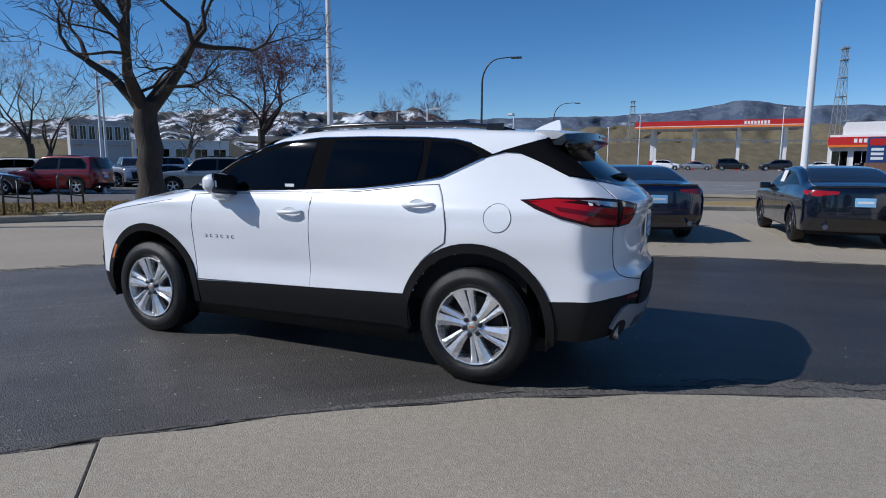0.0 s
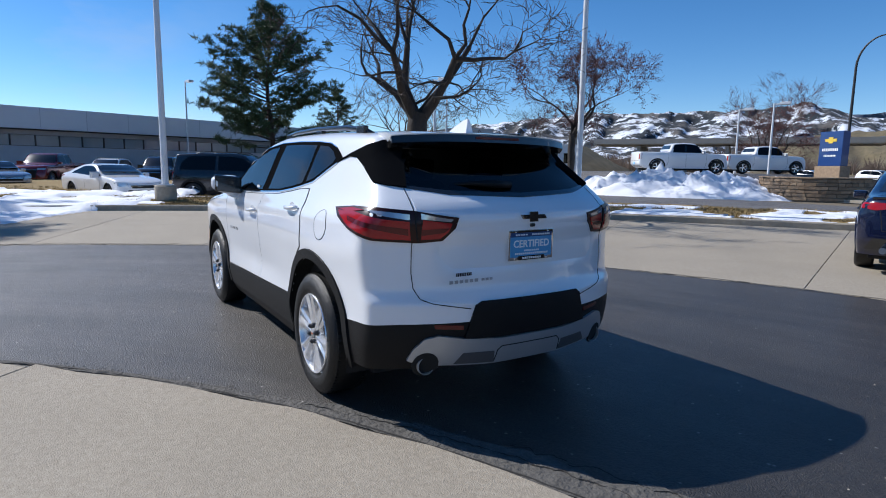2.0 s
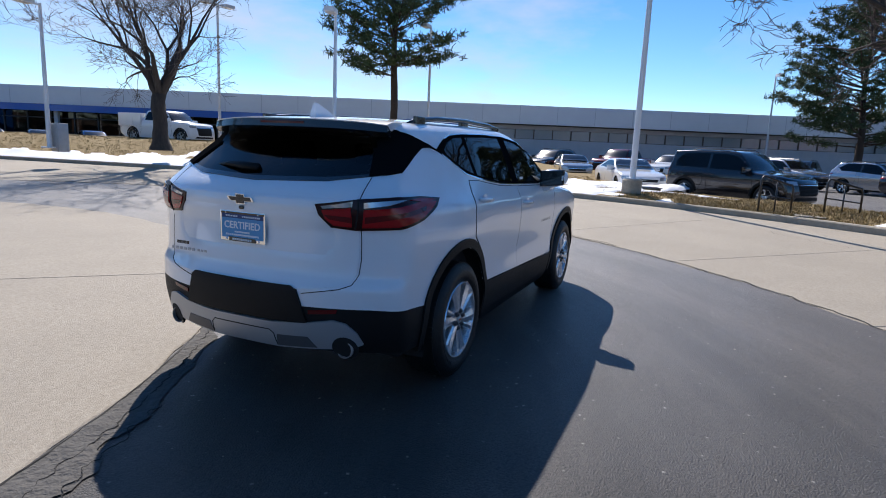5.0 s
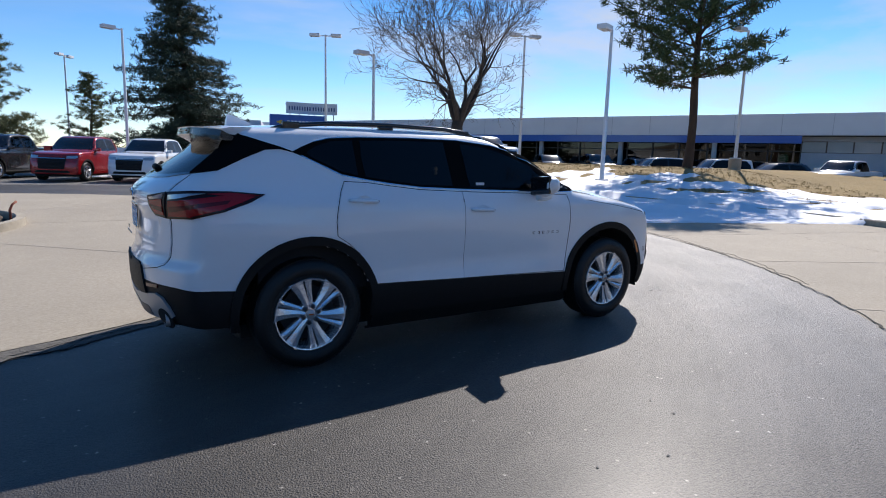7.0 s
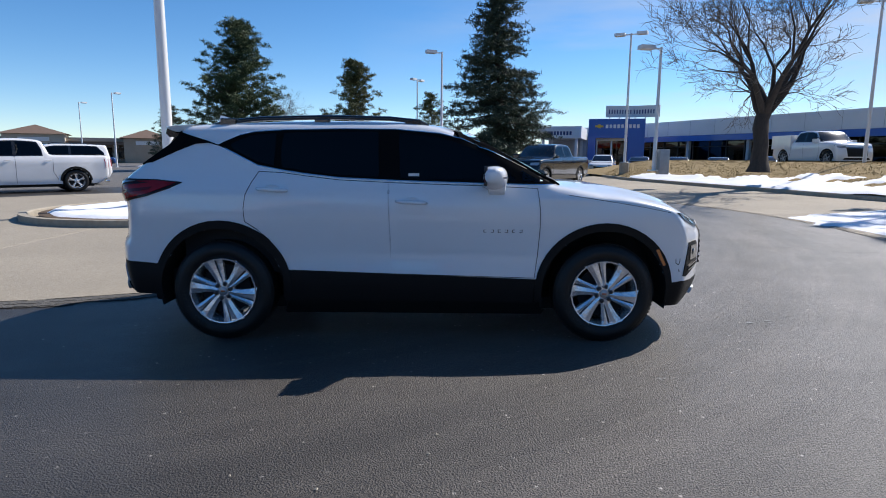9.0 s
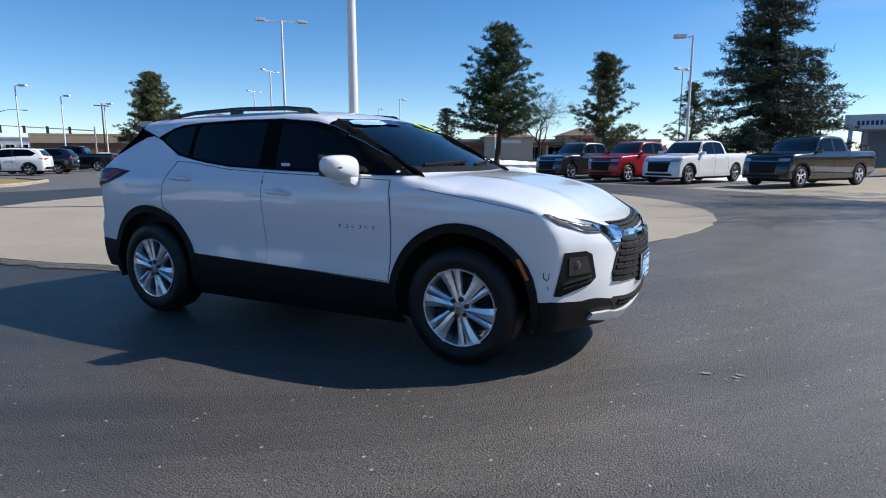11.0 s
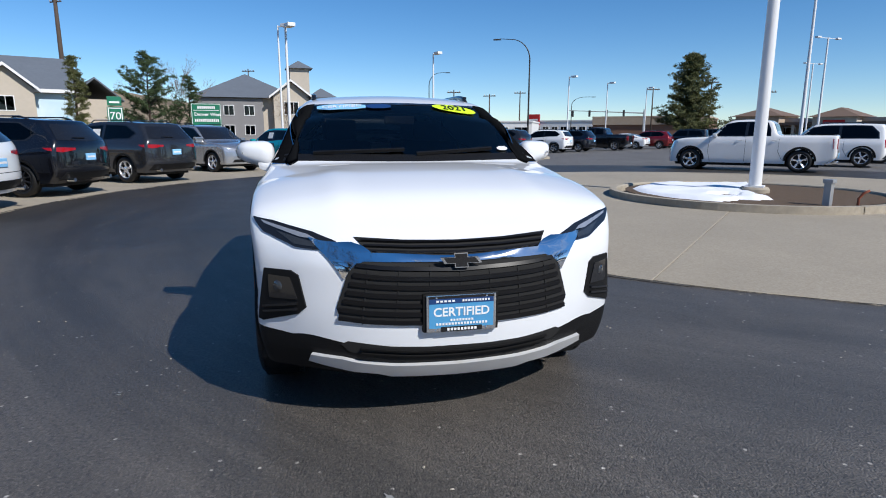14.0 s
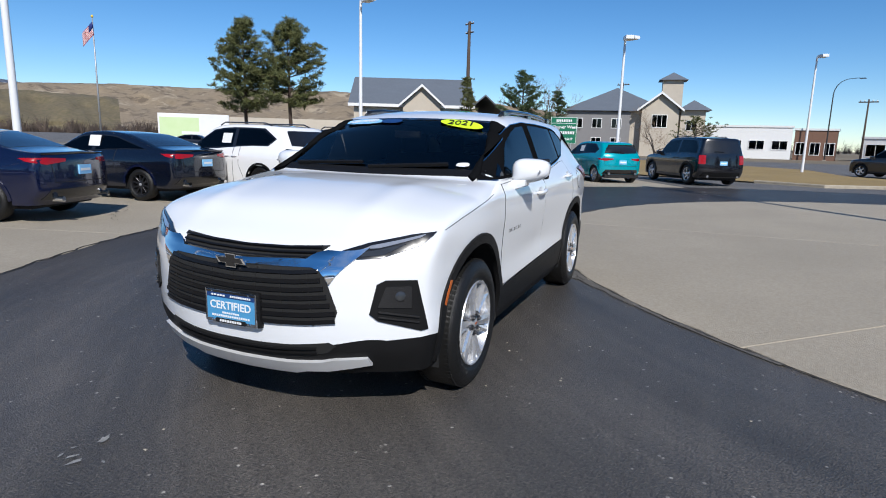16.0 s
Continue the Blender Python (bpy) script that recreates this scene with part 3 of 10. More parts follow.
def panel(name, field, outline, view, material, parent, off=0.003, thick=0.01, step=0.06, label="", lift=None, far=None, deep=None):
    """A curved panel: an outline seen along a view, laid on the body and raised by off, with rims. Outline: (u, v) pairs, or places for a slanting view."""
    d, u, v, fr, dp = view_frame(view)
    fr, dp = far or fr, deep or dp
    if len(outline[0]) == 3:
        outline = [(float(np.dot(p, u)), float(np.dot(p, v))) for p in outline]
    bm = bmesh.new()
    bm.faces.new([bm.verts.new((a, b, 0)) for a, b in outline])
    for ax in (0, 1):
        lo, hi = min(o[ax] for o in outline), max(o[ax] for o in outline)
        c = math.ceil(lo / step) * step
        while c < hi:
            no = (1, 0, 0) if ax == 0 else (0, 1, 0)
            bmesh.ops.bisect_plane(bm, geom=bm.verts[:] + bm.edges[:] + bm.faces[:], plane_co=(c, c, 0), plane_no=no)
            c += step
    bm.verts.index_update()
    uv = np.array([(q.co.x, q.co.y) for q in bm.verts])
    o = uv[:, :1] * u + uv[:, 1:] * v
    hit = surface(field, o - d * fr + d * dp, o - d * fr)
    g = gradient(field, hit)
    extra = off if lift is None else off + lift(hit)[:, None]
    up = hit + g * extra
    dn = up - g * thick
    faces = [[q.index for q in f.verts] for f in bm.faces]
    rim = [(e.verts[0].index, e.verts[1].index) for e in bm.edges if len(e.link_faces) == 1]
    bm.free()
    n = len(up)
    # faces look outwards
    turn = sum(float(np.dot(np.cross(up[f[1]] - up[f[0]], up[f[2]] - up[f[1]]), g[f[0]])) for f in faces)
    if turn < 0:
        faces = [f[::-1] for f in faces]
    vs = list(up) + list(dn)
    me = bpy.data.meshes.new(name)
    me.from_pydata([tuple(p) for p in vs], [], faces + [(a, b, b + n, a + n) for a, b in rim])
    me.materials.append(material)
    flags = [True] * len(faces) + [False] * len(rim)
    me.polygons.foreach_set("use_smooth", flags)
    me.set_sharp_from_angle(angle=radians(40))
    ob = new(name, me)
    ob.parent = parent
    return tagged(ob, label)


def strip(name, field, line, view, material, parent, wide=0.009, off=0.0008, height=0.002, closed=False, label="", far=None, deep=None, dense=0.03):
    """A thin band laid along a line on the body: a shut line, a slat, a bead."""
    d, u, v, fr, dp = view_frame(view)
    fr, dp = far or fr, deep or dp
    if len(line[0]) == 3:
        line = [(float(np.dot(p, u)), float(np.dot(p, v))) for p in line]
    pts = []
    loop = line + line[:1] if closed else line
    for a, b in zip(loop, loop[1:]):
        m = max(1, int(math.hypot(b[0] - a[0], b[1] - a[1]) / dense))
        pts += [(a[0] + (b[0] - a[0]) * k / m, a[1] + (b[1] - a[1]) * k / m) for k in range(m)]
    pts.append(loop[-1])
    uv = np.array(pts)
    o = uv[:, :1] * u + uv[:, 1:] * v
    hit = surface(field, o - d * fr + d * dp, o - d * fr)
    g = gradient(field, hit)
    tan = np.gradient(hit, axis=0)
    tan /= np.maximum(np.linalg.norm(tan, axis=1, keepdims=True), 1e-9)
    side = np.cross(g, tan)
    vs, n = [], len(hit)
    for q, s_, h_ in zip(hit, side, g):
        vs += [q + s_ * wide / 2 + h_ * (off - 0.004), q + s_ * wide / 2 * 0.8 + h_ * (off + height), q - s_ * wide / 2 * 0.8 + h_ * (off + height), q - s_ * wide / 2 + h_ * (off - 0.004)]
    fs = [(4 * i + j, 4 * i + j + 1, 4 * i + 5 + j, 4 * i + 4 + j) for i in range(n - 1) for j in range(3)]
    fs += [(0, 1, 2, 3), tuple(4 * (n - 1) + j for j in range(4))]
    ob = mesh(name, vs, fs, material, parent, label)
    return sharp(ob, 50)


def on_body(field, view, a, b, off=0.0):
    """The place on the body seen at (a, b) in a view, and the outward direction there."""
    d, u, v, fr, dp = view_frame(view)
    o = np.array([a * u + b * v])
    hit = surface(field, o - d * fr + d * dp, o - d * fr)
    g = gradient(field, hit)
    return Vector(hit[0] + g[0] * off), Vector(g[0])


def arc(cx, cz, r, a0, a1, n=24):
    return [(cx + r * math.cos(radians(a0 + (a1 - a0) * k / n)), cz + r * math.sin(radians(a0 + (a1 - a0) * k / n))) for k in range(n + 1)]


def make_wheel(parent, name, x, y, z, r, width, rim_r, style="six", alloy=None, seg=40):
    """A wheel with its outer face towards the side of y: tyre, rim, spokes, nuts, cap."""
    alloy = alloy or M_ALLOY
    s = 1 if y > 0 else -1
    wheel = new(name)
    wheel.parent = parent
    wheel.matrix_basis = pose(x, y, z, 0, 0, 0 if s > 0 else 180)
    hw = width / 2
    # local +y is the outer face at 0
    prof = [(rim_r - 0.006, -0.012), (rim_r + 0.012, -0.004), (rim_r + 0.026, 0.004), (rim_r + 0.030, 0.007), (rim_r + 0.060, 0.010), (r - 0.052, 0.009), (r - 0.048, 0.006), (r - 0.03, 0.0), (r - 0.008, -0.02), (r, -0.04),
            (r + 0.001, -hw), (r, -width + 0.04), (r - 0.008, -width + 0.02), (r - 0.04, -width), (rim_r, -width + 0.01)]
    tyre = sharp(part("tyre", lathe(prof, seg=seg), M_RUBBER, wheel, "black rubber tyre"), 60)
    bm = bmesh.new()
    if style == "six":
        for k in range(seg * 2):          # tread blocks on the shoulders
            a = 2 * math.pi * k / (seg * 2)
            for off, hgt in ((-0.028, 0.004), (-width + 0.03, 0.004)):
                q = Matrix.Rotation(a, 4, "Y") @ Matrix.Translation((r - 0.003, off, 0))
                box_bm(bm, -0.002, hgt - 0.001, -0.022, 0.006, -0.009, 0.009, m=q)
        part("tread", bm, M_RUBBER, tyre, kind="stuff")
        marks = bmesh.new()
        for k in list(range(0, 11)) + list(range(30, 38)):   # raised marks on the sidewall
            q = Matrix.Rotation(2 * math.pi * k / 60, 4, "Y") @ Matrix.Translation((rim_r + 0.045, 0.0, 0))
            box_bm(marks, -0.010, 0.010, 0.007, 0.0115, -0.006, 0.006 if k % 3 else -0.001, m=q)
        part("sidewall_mark", marks, M_RUBBER, tyre, kind="stuff")
    else:
        bm.free()
    rim = sharp(part("rim", lathe([(rim_r + 0.004, -0.004), (rim_r, 0.004), (rim_r - 0.008, 0.002), (rim_r - 0.016, -0.02), (rim_r - 0.03, -0.10), (rim_r - 0.035, -width + 0.03)], seg=seg), alloy, wheel), 50)
    if style == "far":
        face = bmesh.new()
        lathe_bm(face, [(0.0, -0.01), (0.06, -0.012), (0.075, -0.03)], seg=12)
        for k in range(5):
            box_bm(face, 0.05, rim_r - 0.01, -0.035, -0.008, -0.032, 0.032, m=Matrix.Rotation(2 * math.pi * k / 5, 4, "Y"))
        part("wheel_face", face, alloy, rim)
        part("brake_disc", lathe([(0.0, -0.075), (rim_r - 0.04, -0.075)], seg=12), M_DARK, wheel)
        return wheel
    part("brake_disc", lathe([(0.0, -0.075), (rim_r - 0.06, -0.075), (rim_r - 0.06, -0.095), (0, -0.095)], seg=24), M_DARK, wheel)
    n = {"six": 6, "five": 5, "ten": 10, "seven": 7}[style]
    outer = rim_r - 0.006

    def blade(a_in, w_in, a_out, w_out, d_in=-0.018, d_out=-0.004, r_in=0.055):
        b = bmesh.new()
        ca, sa = math.cos(a_in), math.sin(a_in)
        cb, sb = math.cos(a_out), math.sin(a_out)
        tops = [(r_in * ca - w_in * sa, d_in, r_in * sa + w_in * ca), (r_in * ca + w_in * sa, d_in, r_in * sa - w_in * ca),
                (outer * cb + w_out * sb, d_out, outer * sb - w_out * cb), (outer * cb - w_out * sb, d_out, outer * sb + w_out * cb)]
        lows = [(p[0], p[1] - 0.035, p[2]) for p in tops]
        # middle ridge line slightly raised
        vt = [b.verts.new(p) for p in tops]
        vl = [b.verts.new(p) for p in lows]
        b.faces.new(vt)
        for i in range(4):
            b.faces.new((vt[i], vt[(i + 1) % 4], vl[(i + 1) % 4], vl[i]))
        bmesh.ops.bevel(b, geom=[e for e in b.edges if all(q in vt for q in e.verts)], offset=0.0025, segments=1, affect="EDGES")
        return b
    def loft(rows, low):
        """Rows of (r, then (offset across, height) pairs) along a spoke at angle 0, with skirts down to low."""
        def build(a):
            b = bmesh.new()
            ca, sa = math.cos(a), math.sin(a)
            put = lambda r, o, h: b.verts.new((r * ca - o * sa, h, r * sa + o * ca))
            vs = [[put(r, *prs[0][:1], low)] + [put(r, o, h) for o, h in prs] + [put(r, *prs[-1][:1], low)] for r, *prs in rows]
            for p, q in zip(vs, vs[1:]):
                for k in range(len(p) - 1):
                    b.faces.new((p[k], p[k + 1], q[k + 1], q[k]))
            bmesh.ops.recalc_face_normals(b, faces=b.faces[:])
            return b
        return build
    vane = loft([(0.040, (-0.026, -0.010), (-0.006, -0.004), (0.012, -0.010)), (0.085, (-0.032, -0.013), (-0.010, -0.004), (0.012, -0.012)), (0.135, (-0.046, -0.013), (-0.018, -0.002), (0.009, -0.010)),
                 (0.185, (-0.064, -0.012), (-0.028, 0.000), (0.007, -0.007)), (0.225, (-0.083, -0.008), (-0.040, 0.002), (0.006, -0.004)), (outer, (-0.096, -0.004), (-0.048, 0.003), (0.006, 0.0))], -0.05)
    leg = loft([(0.045, (0.004, -0.012), (0.016, -0.006), (0.030, -0.014)), (0.10, (0.015, -0.016), (0.027, -0.006), (0.042, -0.016)), (0.155, (0.017, -0.013), (0.033, -0.003), (0.051, -0.013)),
                (0.205, (0.019, -0.010), (0.040, 0.000), (0.060, -0.009)), (outer, (0.021, -0.004), (0.048, 0.002), (0.074, -0.002))], -0.05)
    spread = {"six": 0.17, "five": 0.10, "ten": 0.0, "seven": 0.07}[style]
    for k in range(n):
        a = 2 * math.pi * k / n + 0.26
        if style == "six":
            # a broad creased vane and a thin leg beside it, with a dark slit between them
            part("spoke", vane(a), alloy, rim)
            part("spoke", leg(a), alloy, rim)
            part("spoke_pocket", blade(a + 0.10, 0.006, a + 0.075, 0.018, d_in=-0.030, d_out=-0.026, r_in=0.10), M_ALLOY_D, rim)
            q = a + math.pi / n
            part("lug_nut", lathe([(0.0, 0.008), (0.007, 0.007), (0.010, 0.0), (0.016, -0.002), (0.0175, -0.02)], seg=8, centre=(0.056 * math.cos(q), 0.004, 0.056 * math.sin(q))), M_ALLOY_D, rim)
        elif spread:
            for sg in (-1, 1):
                part("spoke", blade(a + sg * 0.14, 0.011, a + sg * spread, 0.017, d_out=-0.002 if sg > 0 else -0.008), alloy, rim)
        else:
            part("spoke", blade(a, 0.012, a, 0.012), alloy, rim)
    sharp(part("hub", lathe([(0.0, -0.012), (0.05, -0.012), (0.082, -0.02), (0.088, -0.04), (0.085, -0.07)], seg=28), alloy, rim), 40)
    cap = sharp(part("centre_cap", lathe([(0.0, 0.002), (0.024, 0.0), (0.031, -0.005), (0.033, -0.014)], seg=20), M_SILVER, rim), 40)
    if style == "six":
        part("emblem", box(-0.016, 0.016, 0.0, 0.003, -0.005, 0.005, bevel=0.001), M_AMBER, cap)
    return wheel


def bowtie(name, parent, w, h, m, outer, inner):
    """A plain slanted cross emblem."""
    def shape(s, y0, y1):
        a, b = w / 2 * s, h / 2 * s
        t = b * 0.42
        sl = h * 0.28
        pts = [(-a + sl, t), (-a * 0.32, t), (-a * 0.30, b), (a * 0.36, b), (a * 0.32, t), (a, t), (a - sl, -t), (a * 0.32, -t), (a * 0.30, -b), (-a * 0.36, -b), (-a * 0.32, -t), (-a, -t)]
        bm = bmesh.new()
        f = bm.faces.new([bm.verts.new((x, y0, z)) for x, z in pts])
        g = bmesh.ops.extrude_face_region(bm, geom=[f])["geom"]
        for q in g:
            if isinstance(q, bmesh.types.BMVert):
                q.co.y = y1
        return bm
    ob = part(name, shape(1, 0, 0.008), outer, parent)
    ob.matrix_basis = m
    part("emblem_face", shape(0.86, 0.004, 0.0095), inner, ob)
    return ob

# ---- the white crossover in the drive ----
H_WIDE = curve_of((0.18, 0.84), (0.32, 0.912), (0.5, 0.938), (0.62, 0.932), (0.8, 0.936), (0.97, 0.948), (1.08, 0.938), (1.17, 0.902), (1.25, 0.862), (1.58, 0.712), (1.64, 0.665), (1.8, 0.52))
H_TAPER = curve_of((-2.6, 0.93), (-2.0, 0.975), (-1.4, 1.0), (-0.9, 0.994), (0.0, 0.988), (0.9, 0.992), (1.4, 1.0), (1.9, 0.985), (2.2, 0.955), (2.6, 0.92))
H_NOSE = curve_of((0.18, 2.28), (0.3, 2.38), (0.42, 2.435), (0.6, 2.452), (0.78, 2.45), (0.86, 2.43), (0.93, 2.39), (1.1, 2.3), (1.8, 2.2))
H_TAIL = curve_of((0.18, 2.18), (0.3, 2.33), (0.42, 2.385), (0.58, 2.41), (0.7, 2.412), (0.78, 2.375), (1.0, 2.365), (1.1, 2.385), (1.17, 2.385), (1.22, 2.34), (1.30, 2.235), (1.40, 2.09), (1.50, 1.955), (1.62, 1.88), (1.8, 1.8))
H_TOP = curve_of((-2.6, 1.56), (-1.9, 1.628), (-1.5, 1.655), (-1.0, 1.674), (-0.5, 1.68), (-0.1, 1.674), (0.2, 1.643), (0.36, 1.602), (0.6, 1.497), (0.9, 1.342), (1.1, 1.234), (1.19, 1.197), (1.3, 1.19), (1.54, 1.168), (1.76, 1.126), (2.0, 1.056), (2.15, 0.992), (2.3, 0.908), (2.6, 0.66))
H_LID = curve_of((-2.6, 1.30), (-2.3, 1.45), (-1.9, 1.70), (-0.5, 1.76), (0.1, 1.75), (0.36, 1.67), (0.9, 1.42), (1.19, 1.27), (1.76, 1.19), (2.3, 0.97), (2.6, 0.80))


def hero(p):
    x, y, z = p[:, 0], np.abs(p[:, 1]), p[:, 2]
    back = np.clip((-x - 0.9) / 1.1, 0, 1)
    up = np.clip((z - 1.15) / 0.3, 0, 1)
    w = H_WIDE(z) * H_TAPER(x) * (1 - 0.055 * back * up)
    # haunches over the wheels, a crease along the front wing and a scooped lower door
    for cx in (1.4315, -1.4315):
        w = w + 0.012 * np.exp(-((x - cx) / 0.42) ** 2) * np.exp(-((z - 0.86) / 0.22) ** 2)
    w = w + 0.010 * np.exp(-((z - (1.085 - 0.06 * np.clip(x - 1.5, 0, 1) ** 1.3 * 3)) / 0.035) ** 2) * np.clip((x - 0.7) / 0.5, 0, 1)
    w = w - 0.016 * np.exp(-((z - 0.66 - 0.05 * (x < 0) * 0) / 0.09) ** 2) * np.clip(1 - np.abs(x) / 1.1, 0, 1)
    w = w + 0.010 * np.exp(-((z - 1.10 + 0.02 * x) / 0.05) ** 2) * np.clip((-x) / 0.9, 0, 1)
    nose = H_NOSE(z) - 0.30 * (y / 0.85) ** 2.6
    tail = H_TAIL(z) - 0.24 * (y / 0.88) ** 2.6
    sweep = 0.12 * (y / 0.7) ** 2 * np.exp(-((x - 0.75) / 0.55) ** 2)
    top = H_TOP(x + sweep) - 0.03 * (y / 0.62) ** 2 * (x < 0.5) - 0.045 * (y / 0.8) ** 3 * np.clip((x - 0.9) / 0.5, 0, 1)
    # raised centre of the bonnet between two soft folds
    top = top + 0.010 * np.exp(-((y - 0.52) / 0.09) ** 2) * np.clip((x - 1.2) / 0.3, 0, 1) * np.clip((2.3 - x) / 0.3, 0, 1)
    return smax(y - w, x - nose, -tail - x, z - top, 0.16 - z, k=0.022)


def hero_split(x, y):
    f = np.clip((x - 1.95) / 0.25, 0, 1)
    b = np.clip((-x - 1.9) / 0.3, 0, 1)
    return 0.513 - 0.0305 * x + f * (0.045 * np.exp(-((np.abs(y) - 0.92) / 0.3) ** 2) - 0.01) + b * 0.012


DLO = [(1.065, 1.185), (0.835, 1.186), (0.497, 1.192), (0.075, 1.202), (-0.178, 1.21), (-0.557, 1.226), (-0.809, 1.254), (-0.977, 1.278), (-1.165, 1.312), (-1.43, 1.438),
       (-1.49, 1.462), (-1.42, 1.497), (-1.33, 1.535), (-1.216, 1.562), (-1.0, 1.577), (-0.573, 1.588), (-0.144, 1.587), (0.19, 1.558), (0.35, 1.520), (0.62, 1.407), (0.85, 1.296), (0.98, 1.226)]


def ws_edge(x, y):
    return x - 0.12 * (y / 0.7) ** 2


WS = [(ws_edge(0.385, y), y) for y in np.linspace(-0.611, 0.611, 9)] + [(ws_edge(1.125, y), y) for y in np.linspace(0.788, -0.788, 11)]
RG = [(-0.66, 1.315), (-0.45, 1.292), (0.0, 1.276), (0.45, 1.292), (0.66, 1.315), (0.60, 1.43), (0.545, 1.555), (0.3, 1.575), (-0.3, 1.575), (-0.545, 1.555), (-0.60, 1.43)]


def build_hero():
    car = empty("suv", None, "white compact crossover with black lower cladding and tinted windows", "car")
    pts, faces, cut = shell(hero, -2.62, 2.62, 1.05, 0.19, H_LID, 200, 76, 64, hero_split, 13)
    mid = pts[faces].mean(1)
    drop = np.zeros(len(faces), bool)
    for cx in (1.4315, -1.4315):
        drop |= (np.hypot(mid[:, 0] - cx, mid[:, 2] - 0.385) < 0.475) & (np.abs(mid[:, 1]) > 0.55)
    inner_ws = [(0.5 + (x - 0.5) * 0.97, y * 0.97) for x, y in WS]
    drop |= inside_poly(mid[:, 0], mid[:, 1], inner_ws) & (mid[:, 2] > 1.15) & (mid[:, 0] > 0.2)
    inner_rg = [(y * 0.96, 1.43 + (z - 1.43) * 0.95) for y, z in RG]
    drop |= inside_poly(mid[:, 1], mid[:, 2], inner_rg) & (mid[:, 0] < -1.7)
    # the bumpers end above the ground, the rear one above the exhaust
    drop |= (mid[:, 0] < -1.87) & (mid[:, 2] < 0.345)
    drop |= (mid[:, 0] > 1.87) & (mid[:, 2] < 0.275)
    lowmask = faces.max(1) <= cut + 2 * (200 + 76)
    lowmask &= faces.min(1) < cut
    wall = np.arange(len(faces)) < 13 * 2 * (200 + 76)

    def take(name, mask, material, label):
        fs = faces[mask]
        used, inv = np.unique(fs, return_inverse=True)
        return mesh(name, pts[used], inv.reshape(fs.shape), material, car, label, smooth=True)
    # left open for the windscreen pillars: what lies beside the screen and above the waist
    half = np.interp(mid[:, 0] + 0.12 * (mid[:, 1] / 0.7) ** 2, (0.385, 1.125), (0.572, 0.742))
    pillar = ~wall & (np.abs(mid[:, 1]) > half) & (mid[:, 2] > 1.222) & (mid[:, 0] + 0.12 * (mid[:, 1] / 0.7) ** 2 > 0.40) & (mid[:, 0] > 0.30)
    take("body", ~wall & ~drop & ~pillar, M_PAINT, "glossy white painted body shell")
    take("lower_cladding", wall & ~drop, M_CLAD, "black grained plastic sill and bumper cladding")
    part("underbody", box(-1.85, 1.85, -0.72, 0.72, 0.2, 0.3, bevel=0.03), M_DARK, car)
    for sx in (1.4315, -1.4315):
        for sy in (1, -1):
            bm = lathe([(0.49, 0.52 * sy), (0.485, 0.915 * sy)], seg=28, centre=(sx, 0, 0.385), a0=-15, a1=195)
            lathe_bm(bm, [(0.0, 0.52 * sy), (0.49, 0.52 * sy)], seg=28, centre=(sx, 0, 0.385), a0=-15, a1=195)
            part("wheel_liner", bm, M_DARK, car)
    for side, sy in (("L", 1), ("R", -1)):
        for sx in (1.4315, -1.4315):
            ring = arc(sx, 0.39, 0.523, -9, 189) + arc(sx, 0.385, 0.468, 190, -10)
            panel("arch_trim", hero, ring, side, M_CLAD, car, off=0.012, thick=0.03, step=0.05, label="black grained wheel arch trim")
        # sill board
        panel("sill", hero, [(0.90, 0.300), (0.92, 0.482), (-0.97, 0.537), (-0.985, 0.318)], side, M_CLAD, car, off=0.008, thick=0.02)
        # doors
        front = [(0.915, 1.16), (0.935, 1.0), (0.937, 0.86), (0.925, 0.66), (0.905, 0.492), (-0.172, 0.517), (-0.178, 0.80), (-0.188, 1.08), (-0.19, 1.195), (0.075, 1.187), (0.5, 1.177)]
        rear = [(-0.182, 1.195), (-0.18, 1.08), (-0.170, 0.80), (-0.164, 0.517), (-0.962, 0.54), (-1.0, 0.66), (-1.07, 0.77), (-1.16, 0.85), (-1.243, 0.905), (-1.25, 1.0), (-1.235, 1.10), (-1.20, 1.19), (-1.155, 1.27), (-0.977, 1.262), (-0.809, 1.24), (-0.557, 1.212)]
        for nm, out, hx, hz in (("front_door", front, -0.015, 1.05), ("rear_door", rear, -1.04, 1.135)):
            strip("shut_line", hero, out, side, M_GAP, car, wide=0.0042, off=0.0022, height=0.0008, closed=True)
            cxm, czm = sum(o[0] for o in out) / len(out), sum(o[1] for o in out) / len(out)
            small = [(o[0] + (cxm - o[0]) * 0.007 / max(0.05, math.hypot(cxm - o[0], czm - o[1])), o[1] + (czm - o[1]) * 0.007 / max(0.05, math.hypot(cxm - o[0], czm - o[1]))) for o in out]
            door = panel(nm, hero, small, side, M_PAINT, car, off=0.0035, thick=0.012, step=0.05)
            c, nrm = on_body(hero, side, hx, hz)
            bm = bmesh.new()
            tilt = -0.03
            tube_bm(bm, [(hx - 0.115 + 0.23 * k / 8, c.y + sy * (0.006 + 0.034 * math.sin(math.pi * k / 8) ** 0.5), hz + 0.006 - tilt * -(k / 8 - 0.5) * 0.4) for k in range(9)], [0.008] + [0.014] * 7 + [0.008], 10)
            hd = part("handle", bm, M_PAINT, door, "body-coloured pull handle", smooth=True)
            part("handle_cup", lathe([(0.0, 0.0), (0.05, 0.001), (0.06, 0.003)], seg=20, centre=(0, 0, 0)), M_PAINT, door).matrix_basis = Matrix.Translation((hx, c.y + sy * 0.002, hz)) @ Matrix.Diagonal((1.1, sy, 0.7, 1))
